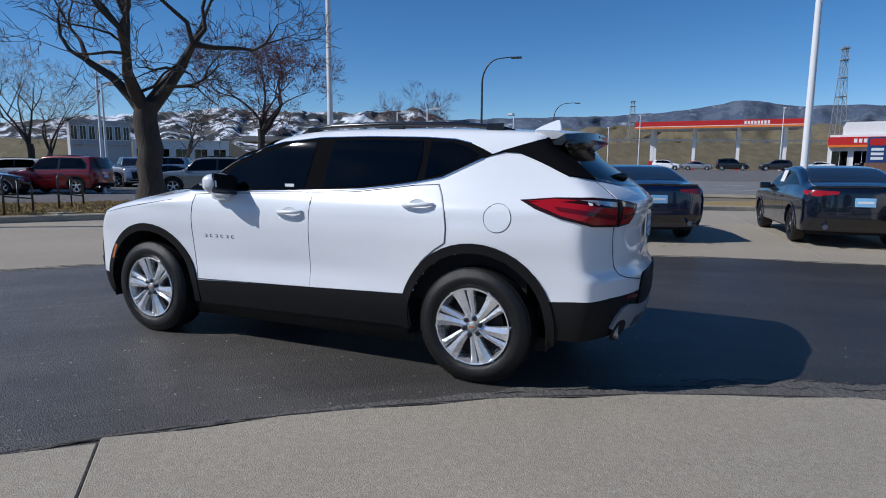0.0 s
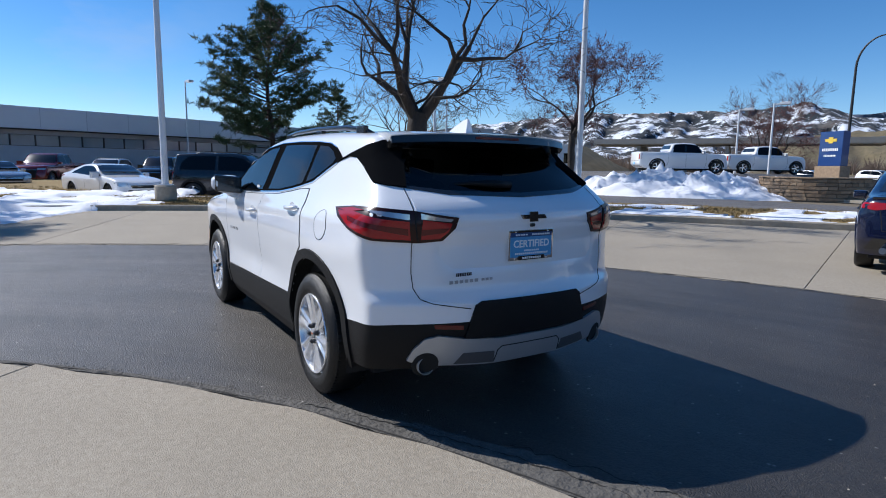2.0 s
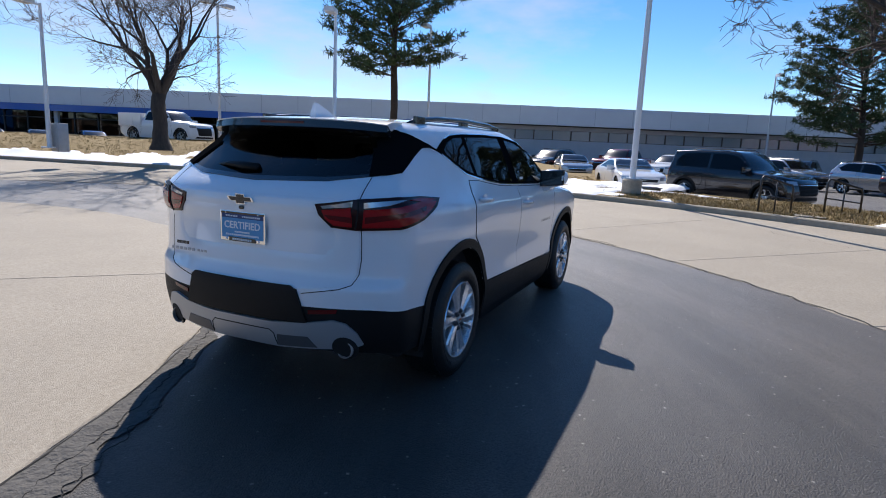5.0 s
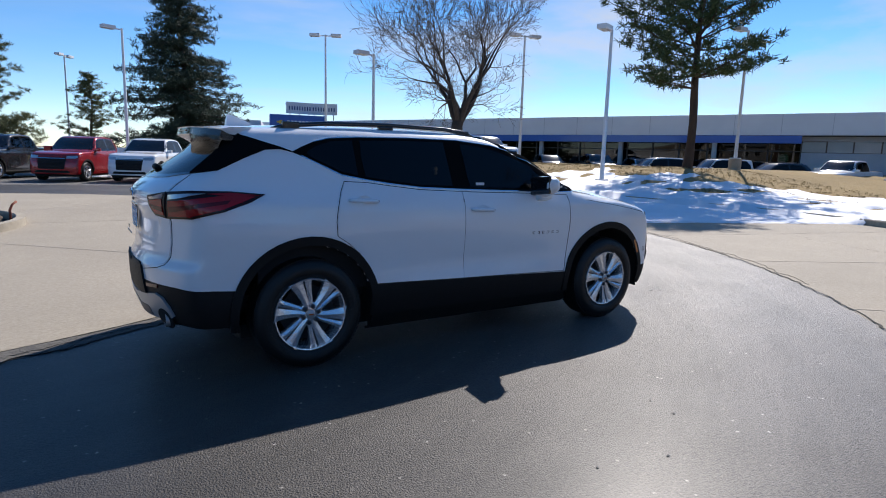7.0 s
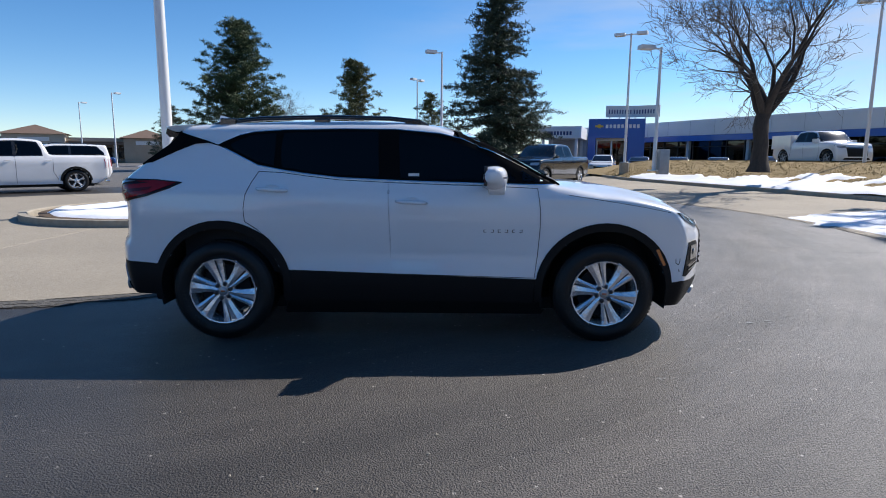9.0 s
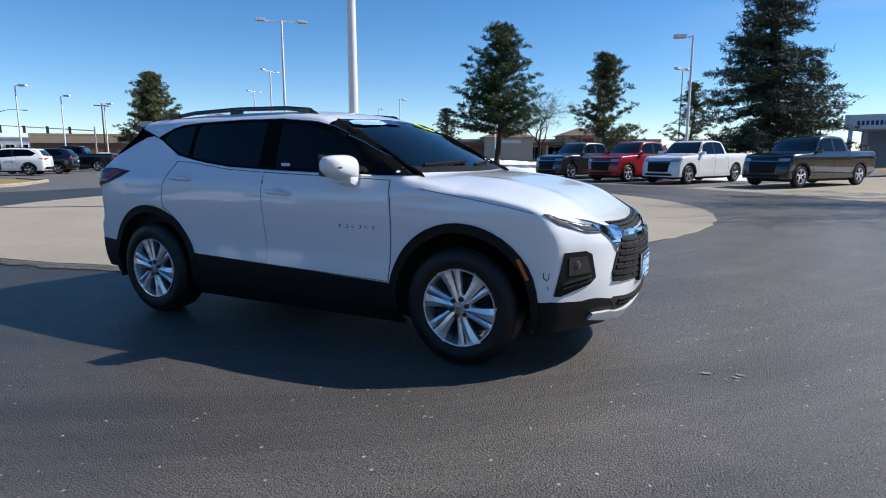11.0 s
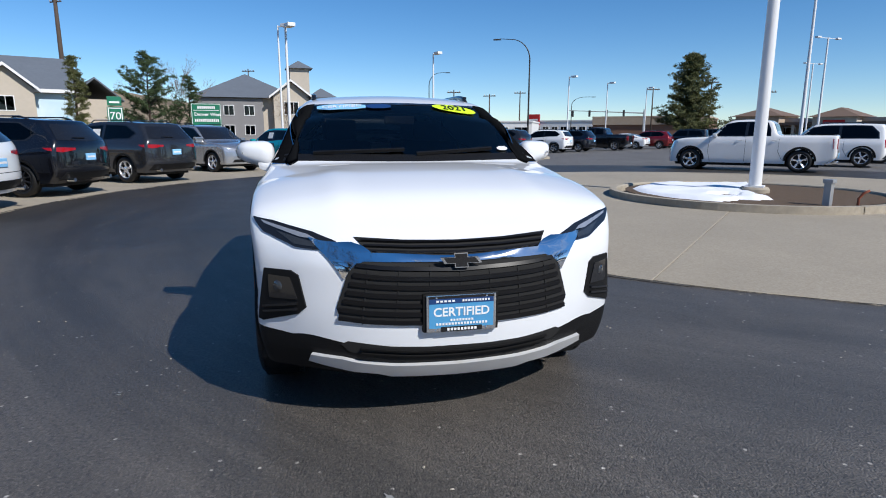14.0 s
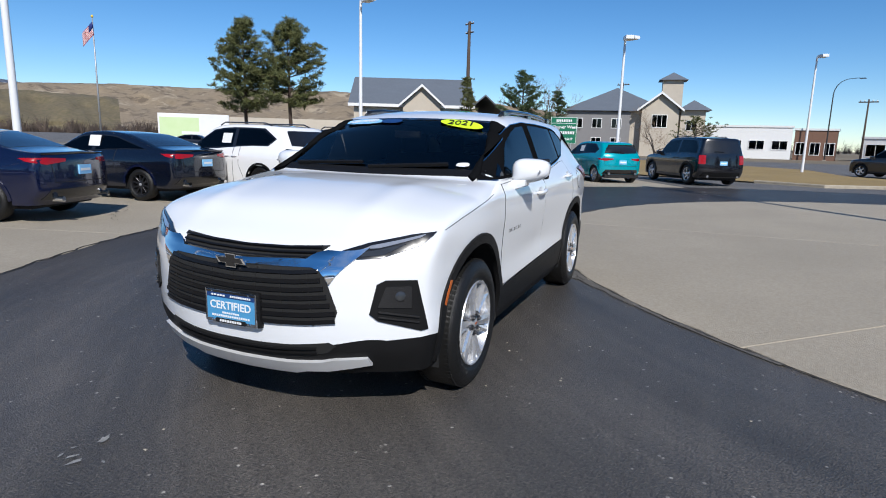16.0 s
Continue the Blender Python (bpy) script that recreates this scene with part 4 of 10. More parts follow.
        # glasshouse
        panel("window_surround", hero, DLO, side, M_PILLAR, car, off=0.005, thick=0.012, step=0.03, label="gloss black window surround and pillars")
        panes = {"front_window": [(-0.10, 1.222), (0.50, 1.212), (0.74, 1.207), (0.755, 1.23), (0.56, 1.392), (0.42, 1.450), (0.28, 1.497), (0.10, 1.540), (-0.12, 1.557)],
                 "quarter_light": [(0.80, 1.207), (0.95, 1.205), (0.80, 1.285)],
                 "rear_window": [(-0.26, 1.232), (-0.557, 1.243), (-0.80, 1.272), (-0.985, 1.298), (-1.0, 1.43), (-0.985, 1.553), (-0.6, 1.564), (-0.275, 1.566)],
                 "rear_quarter_window": [(-1.045, 1.308), (-1.165, 1.335), (-1.37, 1.43), (-1.39, 1.462), (-1.31, 1.508), (-1.2, 1.54), (-1.045, 1.55)]}
        for nm, out in panes.items():
            panel(nm, hero, out, side, M_TINT_F if nm in ("front_window", "quarter_light") else M_TINT, car, off=0.0085, thick=0.003, step=0.06, label="dark tinted side glass")
        strip("window_bead", hero, DLO[:10], side, M_CHROME, car, wide=0.010, off=0.003, height=0.003)
        strip("window_bead", hero, DLO[12:21], side, M_CHROME, car, wide=0.008, off=0.0055, height=0.003)
        panel("pillar_trim", hero, [(-1.455, 1.452), (-1.56, 1.478), (-1.66, 1.472), (-1.80, 1.415), (-1.98, 1.33), (-2.03, 1.345), (-1.90, 1.47), (-1.80, 1.56), (-1.70, 1.53), (-1.56, 1.49)], side, M_PILLAR, car, off=0.010, thick=0.03, step=0.025)
        # letters on the door
        for k in range(6):
            c, nrm = on_body(hero, side, 0.53 + 0.053 * k, 0.846)
            bm = bmesh.new()
            box_bm(bm, -0.011, 0.011, 0, 0.004, -0.0105, -0.008)
            if k % 2:
                box_bm(bm, -0.011, -0.007, 0, 0.004, -0.008, 0.0105)
            else:
                box_bm(bm, 0.007, 0.011, 0, 0.004, -0.008, 0.0105)
            box_bm(bm, -0.011, 0.011, 0, 0.004, 0.008, 0.0105)
            bd = part("badge_mark", bm, M_TRIM, car)
            bd.matrix_basis = pose(c.x, c.y + sy * 0.002, c.z, 0, 0, 0 if sy > 0 else 180)
        # mirror
        c, nrm = on_body(hero, side, 0.70, 1.185)
        bm = bmesh.new()
        bmesh.ops.create_uvsphere(bm, u_segments=24, v_segments=14, radius=1)
        for q in bm.verts:
            k = (abs(q.co.x) ** 2.6 + abs(q.co.y) ** 3.4 + abs(q.co.z) ** 3.0) ** (-1 / 2.9)
            a, b, c_ = q.co.x * k, q.co.y * k, q.co.z * k
            q.co = Vector((max(-0.082, a * 0.105), 0.115 + b * 0.125, c_ * 0.082 * (1 - 0.22 * b)))
            q.co.x -= 0.25 * q.co.y * (1 if q.co.x > 0 else 0.3)
            q.co.z += 0.12 * q.co.y
        mir = part("door_mirror", bm, M_PAINT, car, "white door mirror cap")
        mir.matrix_basis = Matrix.Translation((0.60, sy * 0.895, 1.228)) @ Matrix.Diagonal((1, sy, 1, 1))
        sharp(mir, 60)
        bm = box(-0.097, -0.07, -0.004, 0.222, -0.066, 0.080, bevel=0.014)
        for q in bm.verts:
            q.co.z += 0.10 * q.co.y
        part("mirror_glass", bm, M_TRIM, mir)
        bm = box(-0.05, 0.08, -0.06, 0.10, -0.125, -0.05, bevel=0.03)
        for q in bm.verts:
            q.co.x -= 0.1 * q.co.y
            q.co.z += 0.35 * q.co.y
        part("mirror_foot", bm, M_PAINT, mir)
        part("repeater", box(-0.02, 0.075, 0.19, 0.196, -0.012, 0.002, bevel=0.002, m=Matrix.Translation((0, 0, 0.02))), M_CLEAR, mir)
        # roof rail
        rail = [(0.10, sy * 0.60, 1.622), (0.02, sy * 0.60, 1.655), (-0.2, sy * 0.605, 1.675), (-0.7, sy * 0.607, 1.682), (-1.2, sy * 0.60, 1.668), (-1.48, sy * 0.59, 1.642), (-1.58, sy * 0.585, 1.615)]
        bm = tube(rail, [0.012, 0.018, 0.018, 0.018, 0.018, 0.016, 0.012], 8)
        part("roof_rail", bm, M_TRIM, car, "gloss black roof rail", smooth=True)
        for rx in (-0.02, -0.72, -1.45):
            part("rail_foot", box(rx - 0.06, rx + 0.06, sy * 0.605 - 0.016, sy * 0.605 + 0.016, 1.60, 1.67, bevel=0.008), M_TRIM, car)
        # fender reflector
        panel("side_marker", hero, [(1.80, 0.715), (1.825, 0.72), (1.885, 0.60), (1.865, 0.59)], side, M_AMBER, car, off=0.014, thick=0.01, step=0.1)
    # fuel flap on the left
    ring = arc(-1.585, 1.075, 0.088, 0, 360, 32)[:-1]
    strip("fuel_flap_gap", hero, ring, "L", M_GAP, car, wide=0.0026, off=0.0012, height=0.0006, closed=True)
    panel("fuel_flap", hero, arc(-1.585, 1.075, 0.084, 0, 360, 32)[:-1], "L", M_PAINT, car, off=0.002, thick=0.006)
    # bonnet shut lines and scuttle
    for side, sy in (("L", 1), ("R", -1)):
        strip("bonnet_gap", hero, [(1.14, 1.115), (1.3, 1.092), (1.5, 1.062), (1.7, 1.03), (1.9, 0.99)], side, M_GAP, car, wide=0.004, off=0.0006, height=0.0008)
    panel("scuttle", hero, [(ws_edge(1.09, y), y) for y in np.linspace(-0.80, 0.80, 11)] + [(ws_edge(1.17, y), y) for y in np.linspace(0.81, -0.81, 11)], "T", M_CLAD, car, off=0.004, thick=0.012)
    # windscreen and back glass
    panel("windscreen", hero, WS, "T", M_GLASS, car, off=0.001, thick=0.005, step=0.08, label="clear windscreen with dealer stickers")
    top = [(ws_edge(0.385, y), y) for y in np.linspace(-0.62, 0.62, 9)] + [(ws_edge(0.42, y), y) for y in np.linspace(0.60, -0.60, 9)]
    panel("windscreen_band", hero, top, "T", M_TRIM, car, off=0.0035, thick=0.004)
    for side, sy in (("L", 1), ("R", -1)):
        # a smooth strip from the screen's edge round to the side windows
        inner = [on_body(hero, "T", ws_edge(x, y), sy * y, 0.008)[0] for x, y in zip(np.linspace(0.385, 1.135, 14), np.linspace(0.603, 0.782, 14))]
        sill = ((0.335, 1.528), (0.37, 1.518), (0.62, 1.413), (0.85, 1.303), (1.0, 1.225), (1.10, 1.180))
        outer = [on_body(hero, side, x, float(np.interp(x, *zip(*sill))), 0.007)[0] for x in np.linspace(0.335, 1.10, 14)]
        grid = []
        for a, b in zip(inner, outer):
            for k in range(6):
                q = a.lerp(b, k / 5) + Vector((0.35, 0.55 * sy, 0.75)) * 0.016 * math.sin(math.pi * k / 5)
                grid.append(q)
        inside = [q - Vector((0.010, 0.012 * sy, 0.018)) for q in grid]
        n = len(grid)
        quads = [(r * 6 + k, r * 6 + k + 1, r * 6 + k + 7, r * 6 + k + 6) for r in range(13) for k in range(5)]
        rim = [(r * 6 + e, r * 6 + e + 6, n + r * 6 + e + 6, n + r * 6 + e) for r in range(13) for e in (0, 5)]
        rim += [(e + k, e + k + 1, n + e + k + 1, n + e + k) for e in (0, 78) for k in range(5)]
        mesh("windscreen_pillar", np.array([tuple(q) for q in grid + inside]), quads + [tuple(n + q for q in f) for f in quads] + rim, M_PILLAR, car, "black windscreen pillar", smooth=True)
    panel("back_glass", hero, RG, "B", M_PRIVACY, car, off=0.001, thick=0.005, step=0.08, label="privacy-tinted tailgate glass")
    for sy in (1, -1):
        panel("back_glass_edge", hero, [(-1.68, sy * 0.735, 1.468), (-1.80, sy * 0.749, 1.420), (-1.98, sy * 0.776, 1.333), (-2.056, sy * 0.72, 1.318), (-2.105, sy * 0.64, 1.310), (-1.963, sy * 0.585, 1.43), (-1.9, sy * 0.54, 1.56), (-1.9, sy * 0.605, 1.575), (-1.8, sy * 0.64, 1.565), (-1.70, sy * 0.70, 1.50)], (0.62, -sy * 0.78), M_PILLAR, car, off=0.011, thick=0.03, step=0.025)
    panel("back_glass_base", hero, [(-0.70, 1.325), (-0.45, 1.296), (0, 1.28), (0.45, 1.296), (0.70, 1.325), (0.69, 1.312), (0.45, 1.275), (0, 1.258), (-0.45, 1.275), (-0.69, 1.312)], "B", M_TRIM, car, off=0.004, thick=0.01)
    # spoiler
    bm = bmesh.new()
    ys = np.linspace(-0.64, 0.64, 17)
    rows = []
    for y in ys:
        c = 1 - (abs(y) / 0.64) ** 3
        x1 = -1.92 - 0.13 * c
        zt = 1.605 + 0.022 * c
        rows.append([bm.verts.new(q) for q in ((-1.72, y * 0.985, zt + 0.012), (-1.86, y, zt + 0.006), (x1, y, zt - 0.010), (x1 + 0.006, y, zt - 0.018), (-1.86, y * 0.97, zt - 0.04), (-1.74, y * 0.95, zt - 0.05))])
    for a, b in zip(rows, rows[1:]):
        for k in range(5):
            bm.faces.new((a[k], a[k + 1], b[k + 1], b[k]))
    bm.faces.new(rows[0])
    bm.faces.new(rows[-1][::-1])
    sp = sharp(part("spoiler", bm, M_PAINT, car, "white roof spoiler with a black underside"), 40)
    bm = bmesh.new()
    rows = []
    for y in ys:
        c = 1 - (abs(y) / 0.64) ** 3
        rows.append([bm.verts.new(q) for q in ((-1.915 - 0.132 * c, y * 1.003, 1.590 + 0.021 * c), (-1.925 - 0.128 * c, y * 1.003, 1.552 + 0.016 * c), (-1.90 - 0.04 * c, y, 1.522 + 0.010 * c), (-1.8, y * 0.97, 1.53 + 0.012 * c))])
    for a, b in zip(rows, rows[1:]):
        for k in range(3):
            bm.faces.new((a[k], a[k + 1], b[k + 1], b[k]))
    bm.faces.new(rows[0])
    bm.faces.new(rows[-1][::-1])
    sharp(part("spoiler_lip", bm, M_TRIM, sp), 40)
    part("brake_light", box(-2.052, -2.03, -0.16, 0.16, 1.585, 1.6, bevel=0.003), M_RED_D, sp)
    # antenna fin
    bm = bmesh.new()
    prof = [(-1.52, 0.0), (-1.60, 0.045), (-1.70, 0.085), (-1.735, 0.09), (-1.745, 0.05), (-1.75, 0.0)]
    left = [bm.verts.new((x, 0.028 * (1 - z / 0.11), 1.638 + z)) for x, z in prof]
    right = [bm.verts.new((x, -0.028 * (1 - z / 0.11), 1.638 + z)) for x, z in prof]
    bm.faces.new(left)
    bm.faces.new(right[::-1])
    for k in range(6):
        bm.faces.new((left[k], left[(k + 1) % 6], right[(k + 1) % 6], right[k]))
    part("antenna_fin", bm, M_PAINT, car)
    # rear wiper
    c, nrm = on_body(hero, "B", 0.0, 1.335)
    bm = tube([(c.x - 0.03, 0.03, 1.325), (c.x - 0.035, 0.14, 1.33), (c.x - 0.01, 0.28, 1.335), (c.x + 0.03, 0.40, 1.325)], [0.022, 0.024, 0.013, 0.006], 8)
    part("rear_wiper", bm, M_CLAD, car, smooth=True)
    # tailgate lines
    gate = [(0.665, 1.305), (0.682, 1.15), (0.686, 1.04), (0.69, 0.87), (0.682, 0.79), (0.657, 0.735), (0.60, 0.712), (0.40, 0.676)]
    for sy in (1, -1):
        strip("tailgate_gap", hero, [(sy * a, b) for a, b in gate], "B", M_GAP, car, wide=0.0055, off=0.0006, height=0.0012)
    panel("tailgate", hero, [(-0.66, 1.255), (-0.676, 1.04), (-0.68, 0.87), (-0.672, 0.795), (-0.648, 0.745), (-0.59, 0.724), (-0.38, 0.70), (0.38, 0.70), (0.59, 0.724), (0.648, 0.745), (0.672, 0.795), (0.68, 0.87), (0.676, 1.04), (0.66, 1.255), (0.4, 1.243), (-0.4, 1.243)],
          "B", M_PAINT, car, off=0.003, thick=0.012, step=0.04, label="white tailgate with a badge and dealer plate",
          lift=lambda q: -0.030 * np.exp(-((q[:, 2] - 1.0) / 0.085) ** 4) * np.clip((0.56 - 0.3 * np.abs(q[:, 2] - 1.0) - np.abs(q[:, 1])) / 0.06, 0, 1))
    panel("bumper_pad", hero, [(-0.434, 0.512), (-0.375, 0.695), (-0.34, 0.713), (0.34, 0.713), (0.375, 0.695), (0.434, 0.512)], "B", M_CLAD, car, off=0.014, thick=0.03, step=0.05, label="black grained bumper centre pad")
    panel("latch_recess", hero, [(-0.10, 0.712), (-0.085, 0.690), (0.085, 0.690), (0.10, 0.712)], "B", M_GAP, car, off=0.018, thick=0.01)
    panel("skid_plate", hero, [(-0.715, 0.41), (-0.69, 0.47), (-0.64, 0.525), (-0.57, 0.541), (-0.44, 0.518), (-0.22, 0.50), (0.22, 0.50), (0.44, 0.518), (0.57, 0.541), (0.64, 0.525), (0.69, 0.47), (0.715, 0.41), (0.66, 0.385), (0.56, 0.375), (0.25, 0.352), (-0.25, 0.352), (-0.56, 0.375), (-0.66, 0.385)], "B", M_SILVER, car, off=0.016, thick=0.03, step=0.05, label="satin silver rear skid plate")
    strip("skid_gap", hero, [(-0.235, 0.362), (-0.225, 0.43), (-0.20, 0.452), (0.20, 0.452), (0.225, 0.43), (0.235, 0.362)], "B", M_GAP, car, wide=0.006, off=0.0166, height=0.0012)
    for sy in (1, -1):
        panel("bumper_reflector", hero, [(sy * 0.44, 0.565), (sy * 0.44, 0.589), (sy * 0.595, 0.60), (sy * 0.59, 0.578)], "B", M_RED_D, car, off=0.006, thick=0.01)
        bm = lathe([(0.050, 0.0), (0.0505, -0.02), (0.0465, -0.02), (0.046, 0.10), (0.0, 0.10)], seg=24, axis="x", centre=(-2.275, sy * 0.622, 0.372))
        tip = sharp(part("exhaust_tip", bm, M_SILVER, car), 40)
        part("exhaust_bore", lathe([(0.0, 0.0), (0.0455, 0.0)], seg=20, axis="x", centre=(-2.275, sy * 0.622, 0.372)), M_GAP, tip)
        panel("exhaust_recess", hero, arc(sy * 0.622, 0.385, 0.066, 0, 360, 24)[:-1], "B", M_GAP, car, off=0.0185, thick=0.01)
        panel("skid_inset", hero, [(sy * 0.235, 0.362), (sy * 0.245, 0.428), (sy * 0.43, 0.437), (sy * 0.475, 0.378)], "B", M_SILVER_D, car, off=0.0185, thick=0.01, step=0.1)
        # tail lamp
        slant = (0.62, -sy * 0.78)
        lamp = panel("tail_lamp", hero, [(-1.74, sy * 0.92, 1.186), (-1.95, sy * 0.9, 1.204), (-2.15, sy * 0.85, 1.207), (-2.27, sy * 0.70, 1.192), (-2.36, sy * 0.485, 1.162), (-2.36, sy * 0.51, 1.105), (-2.33, sy * 0.57, 1.042), (-2.28, sy * 0.69, 1.030), (-2.13, sy * 0.86, 1.042), (-1.96, sy * 0.91, 1.085), (-1.82, sy * 0.93, 1.14)], slant, M_SMOKE, car, off=0.008, thick=0.02, step=0.05, label="red and smoked wraparound tail lamp")
        panel("lamp_lens", hero, [(-1.80, sy * 0.925, 1.170), (-1.95, sy * 0.905, 1.178), (-2.08, sy * 0.875, 1.165), (-2.2, sy * 0.79, 1.150), (-2.255, sy * 0.71, 1.142), (-2.258, sy * 0.71, 1.048), (-2.14, sy * 0.85, 1.056), (-1.97, sy * 0.91, 1.100), (-1.86, sy * 0.93, 1.145)], slant, M_RED, lamp, off=0.012, thick=0.006, step=0.05)
        panel("lamp_lens", hero, [(-2.288, sy * 0.672, 1.050), (-2.295, sy * 0.662, 1.150), (-2.35, sy * 0.52, 1.132), (-2.345, sy * 0.54, 1.09), (-2.325, sy * 0.58, 1.055)], slant, M_RED, lamp, off=0.012, thick=0.006, step=0.05)
        panel("lamp_band", hero, [(-1.93, sy * 0.905, 1.150), (-2.1, sy * 0.87, 1.132), (-2.25, sy * 0.715, 1.104), (-2.25, sy * 0.715, 1.072), (-2.1, sy * 0.87, 1.108), (-1.95, sy * 0.91, 1.13)], slant, M_RED_D, lamp, off=0.0135, thick=0.006, step=0.05)
        panel("lamp_band", hero, [(-2.292, sy * 0.665, 1.10), (-2.345, sy * 0.53, 1.108), (-2.335, sy * 0.56, 1.086), (-2.292, sy * 0.668, 1.072)], slant, M_RED_D, lamp, off=0.0135, thick=0.006, step=0.05)
        panel("reverse_lens", hero, [(-2.08, sy * 0.875, 1.190), (-2.16, sy * 0.83, 1.188), (-2.255, sy * 0.71, 1.176), (-2.255, sy * 0.71, 1.150), (-2.18, sy * 0.81, 1.168)], slant, M_CLEAR, lamp, off=0.012, thick=0.006, step=0.05)
        panel("lamp_band", hero, [(-1.78, sy * 0.92, 1.178), (-1.95, sy * 0.905, 1.194), (-2.07, sy * 0.88, 1.188), (-1.93, sy * 0.91, 1.170)], slant, M_RED, lamp, off=0.012, thick=0.006, step=0.05)
        panel("lamp_band", hero, [(-2.288, sy * 0.672, 1.180), (-2.35, sy * 0.515, 1.153), (-2.35, sy * 0.53, 1.140), (-2.29, sy * 0.668, 1.155)], slant, M_CLEAR, lamp, off=0.012, thick=0.006, step=0.05)
        strip("lamp_gap", hero, [(-2.27, sy * 0.69, 1.190), (-2.28, sy * 0.685, 1.034)], slant, M_GAP, lamp, wide=0.008, off=0.011, height=0.002)
    bowtie("rear_emblem", car, 0.19, 0.056, Matrix.Translation((-2.392, 0, 1.157)) @ Matrix.Rotation(radians(90), 4, "Z"), M_CHROME, M_TRIM)
    part("tailgate_camera", box(-2.395, -2.37, -0.016, 0.016, 1.100, 1.120, bevel=0.006), M_TRIM, car)
    pl = Matrix.Translation((-2.378, 0, 0.999)) @ Matrix.Rotation(radians(90), 4, "Z")
    dealer_plate(car, pl)
    text_bars(car, "dealer_mark", -0.05, 0.05, 0.0, 0.018, 9, Matrix.Translation((-2.385, 0.455, 0.868)) @ Matrix.Rotation(radians(90), 4, "Z"), M_TRIM)
    text_bars(car, "model_mark", -0.095, 0.095, 0.0, 0.017, 6, Matrix.Translation((-2.386, 0.455, 0.831)) @ Matrix.Rotation(radians(90), 4, "Z"), M_SILVER)
    text_bars(car, "drive_mark", -0.04, 0.04, 0.0, 0.013, 3, Matrix.Translation((-2.386, 0.305, 0.831)) @ Matrix.Rotation(radians(90), 4, "Z"), M_SILVER)
    # ---- front ----
    low = [(-0.46, 0.832), (-0.50, 0.75), (-0.545, 0.61), (-0.533, 0.572), (-0.36, 0.545), (0.0, 0.522), (0.36, 0.545), (0.533, 0.572), (0.545, 0.61), (0.50, 0.75), (0.46, 0.832), (0.25, 0.822), (0.0, 0.816), (-0.25, 0.822)]
    gr = panel("grille", hero, low, "F", M_GAP, car, off=0.006, thick=0.02, step=0.02, label="black slatted grille")
    for k in range(7):
        z = 0.79 - 0.040 * k
        half = 0.455 + (0.79 - z) * 0.36 if z > 0.60 else 0.535
        strip("slat", hero, [(-half, z + 0.014), (-half * 0.75, z + 0.002), (-half * 0.5, z - 0.004), (0, z - 0.012), (half * 0.5, z - 0.004), (half * 0.75, z + 0.002), (half, z + 0.014)], "F", M_SLAT, gr, wide=0.022, off=0.0075, height=0.006)
    for k in range(-3, 4):
        strip("grille_bar", hero, [(k * 0.135, 0.80), (k * 0.145, 0.54)], "F", M_GAP, gr, wide=0.007, off=0.0065, height=0.003)
    up = [(-0.458, 0.912), (-0.40, 0.856), (-0.1, 0.835), (0.1, 0.835), (0.40, 0.856), (0.458, 0.912), (0.24, 0.897), (0.0, 0.890), (-0.24, 0.897)]
    gu = panel("upper_grille", hero, up, "F", M_GAP, car, off=0.005, thick=0.02, step=0.02)
    for k in range(3):
        z = 0.884 - 0.020 * k
        half = 0.435 - 0.016 * k
        strip("slat", hero, [(-half, z + 0.012), (-half * 0.5, z + 0.001), (0, z - 0.003), (half * 0.5, z + 0.001), (half, z + 0.012)], "F", M_SLAT, gu, wide=0.012, off=0.008, height=0.010)
    chrome = [(0.0, 0.826), (0.1, 0.828), (0.385, 0.846), (0.425, 0.872), (0.47, 0.886), (0.53, 0.884), (0.60, 0.892), (0.655, 0.905), (0.63, 0.882), (0.575, 0.83), (0.535, 0.785), (0.508, 0.742), (0.49, 0.775), (0.46, 0.806), (0.42, 0.818), (0.1, 0.806), (0.0, 0.803)]
    panel("chrome_bar", hero, chrome + [(-a, b) for a, b in chrome[-2:0:-1]], "F", M_CHROME, car, off=0.008, thick=0.02, step=0.016, label="bright chrome bar across the nose", lift=lambda q: 0.014 * np.exp(-((q[:, 2] - 0.817 - 0.085 * (np.abs(q[:, 1]) / 0.6) ** 1.6) / 0.022) ** 2))
    em = Matrix.Translation((2.458, 0, 0.826)) @ Matrix.Rotation(radians(-90), 4, "Z")
    bowtie("front_emblem", car, 0.19, 0.068, em, M_CHROME, M_TRIM)
    pf = Matrix.Translation((2.47, 0, 0.588)) @ Matrix.Rotation(radians(-90), 4, "Z")
    part("plate_bracket", box(2.42, 2.468, -0.175, 0.175, 0.50, 0.68, bevel=0.012), M_CLAD, car)
    dealer_plate(car, pf)
    panel("lower_intake", hero, [(-0.53, 0.435), (-0.50, 0.452), (-0.31, 0.43), (0, 0.418), (0.31, 0.43), (0.50, 0.452), (0.53, 0.435), (0.49, 0.40), (0.33, 0.362), (0, 0.345), (-0.33, 0.362), (-0.49, 0.40)], "F", M_GAP, car, off=0.004, thick=0.01)
    for k in range(2):
        z = 0.402 - 0.024 * k
        strip("slat", hero, [(-0.44, z + 0.02), (-0.2, z + 0.004), (0, z - 0.001), (0.2, z + 0.004), (0.44, z + 0.02)], "F", M_CLAD, car, wide=0.010, off=0.006, height=0.008)
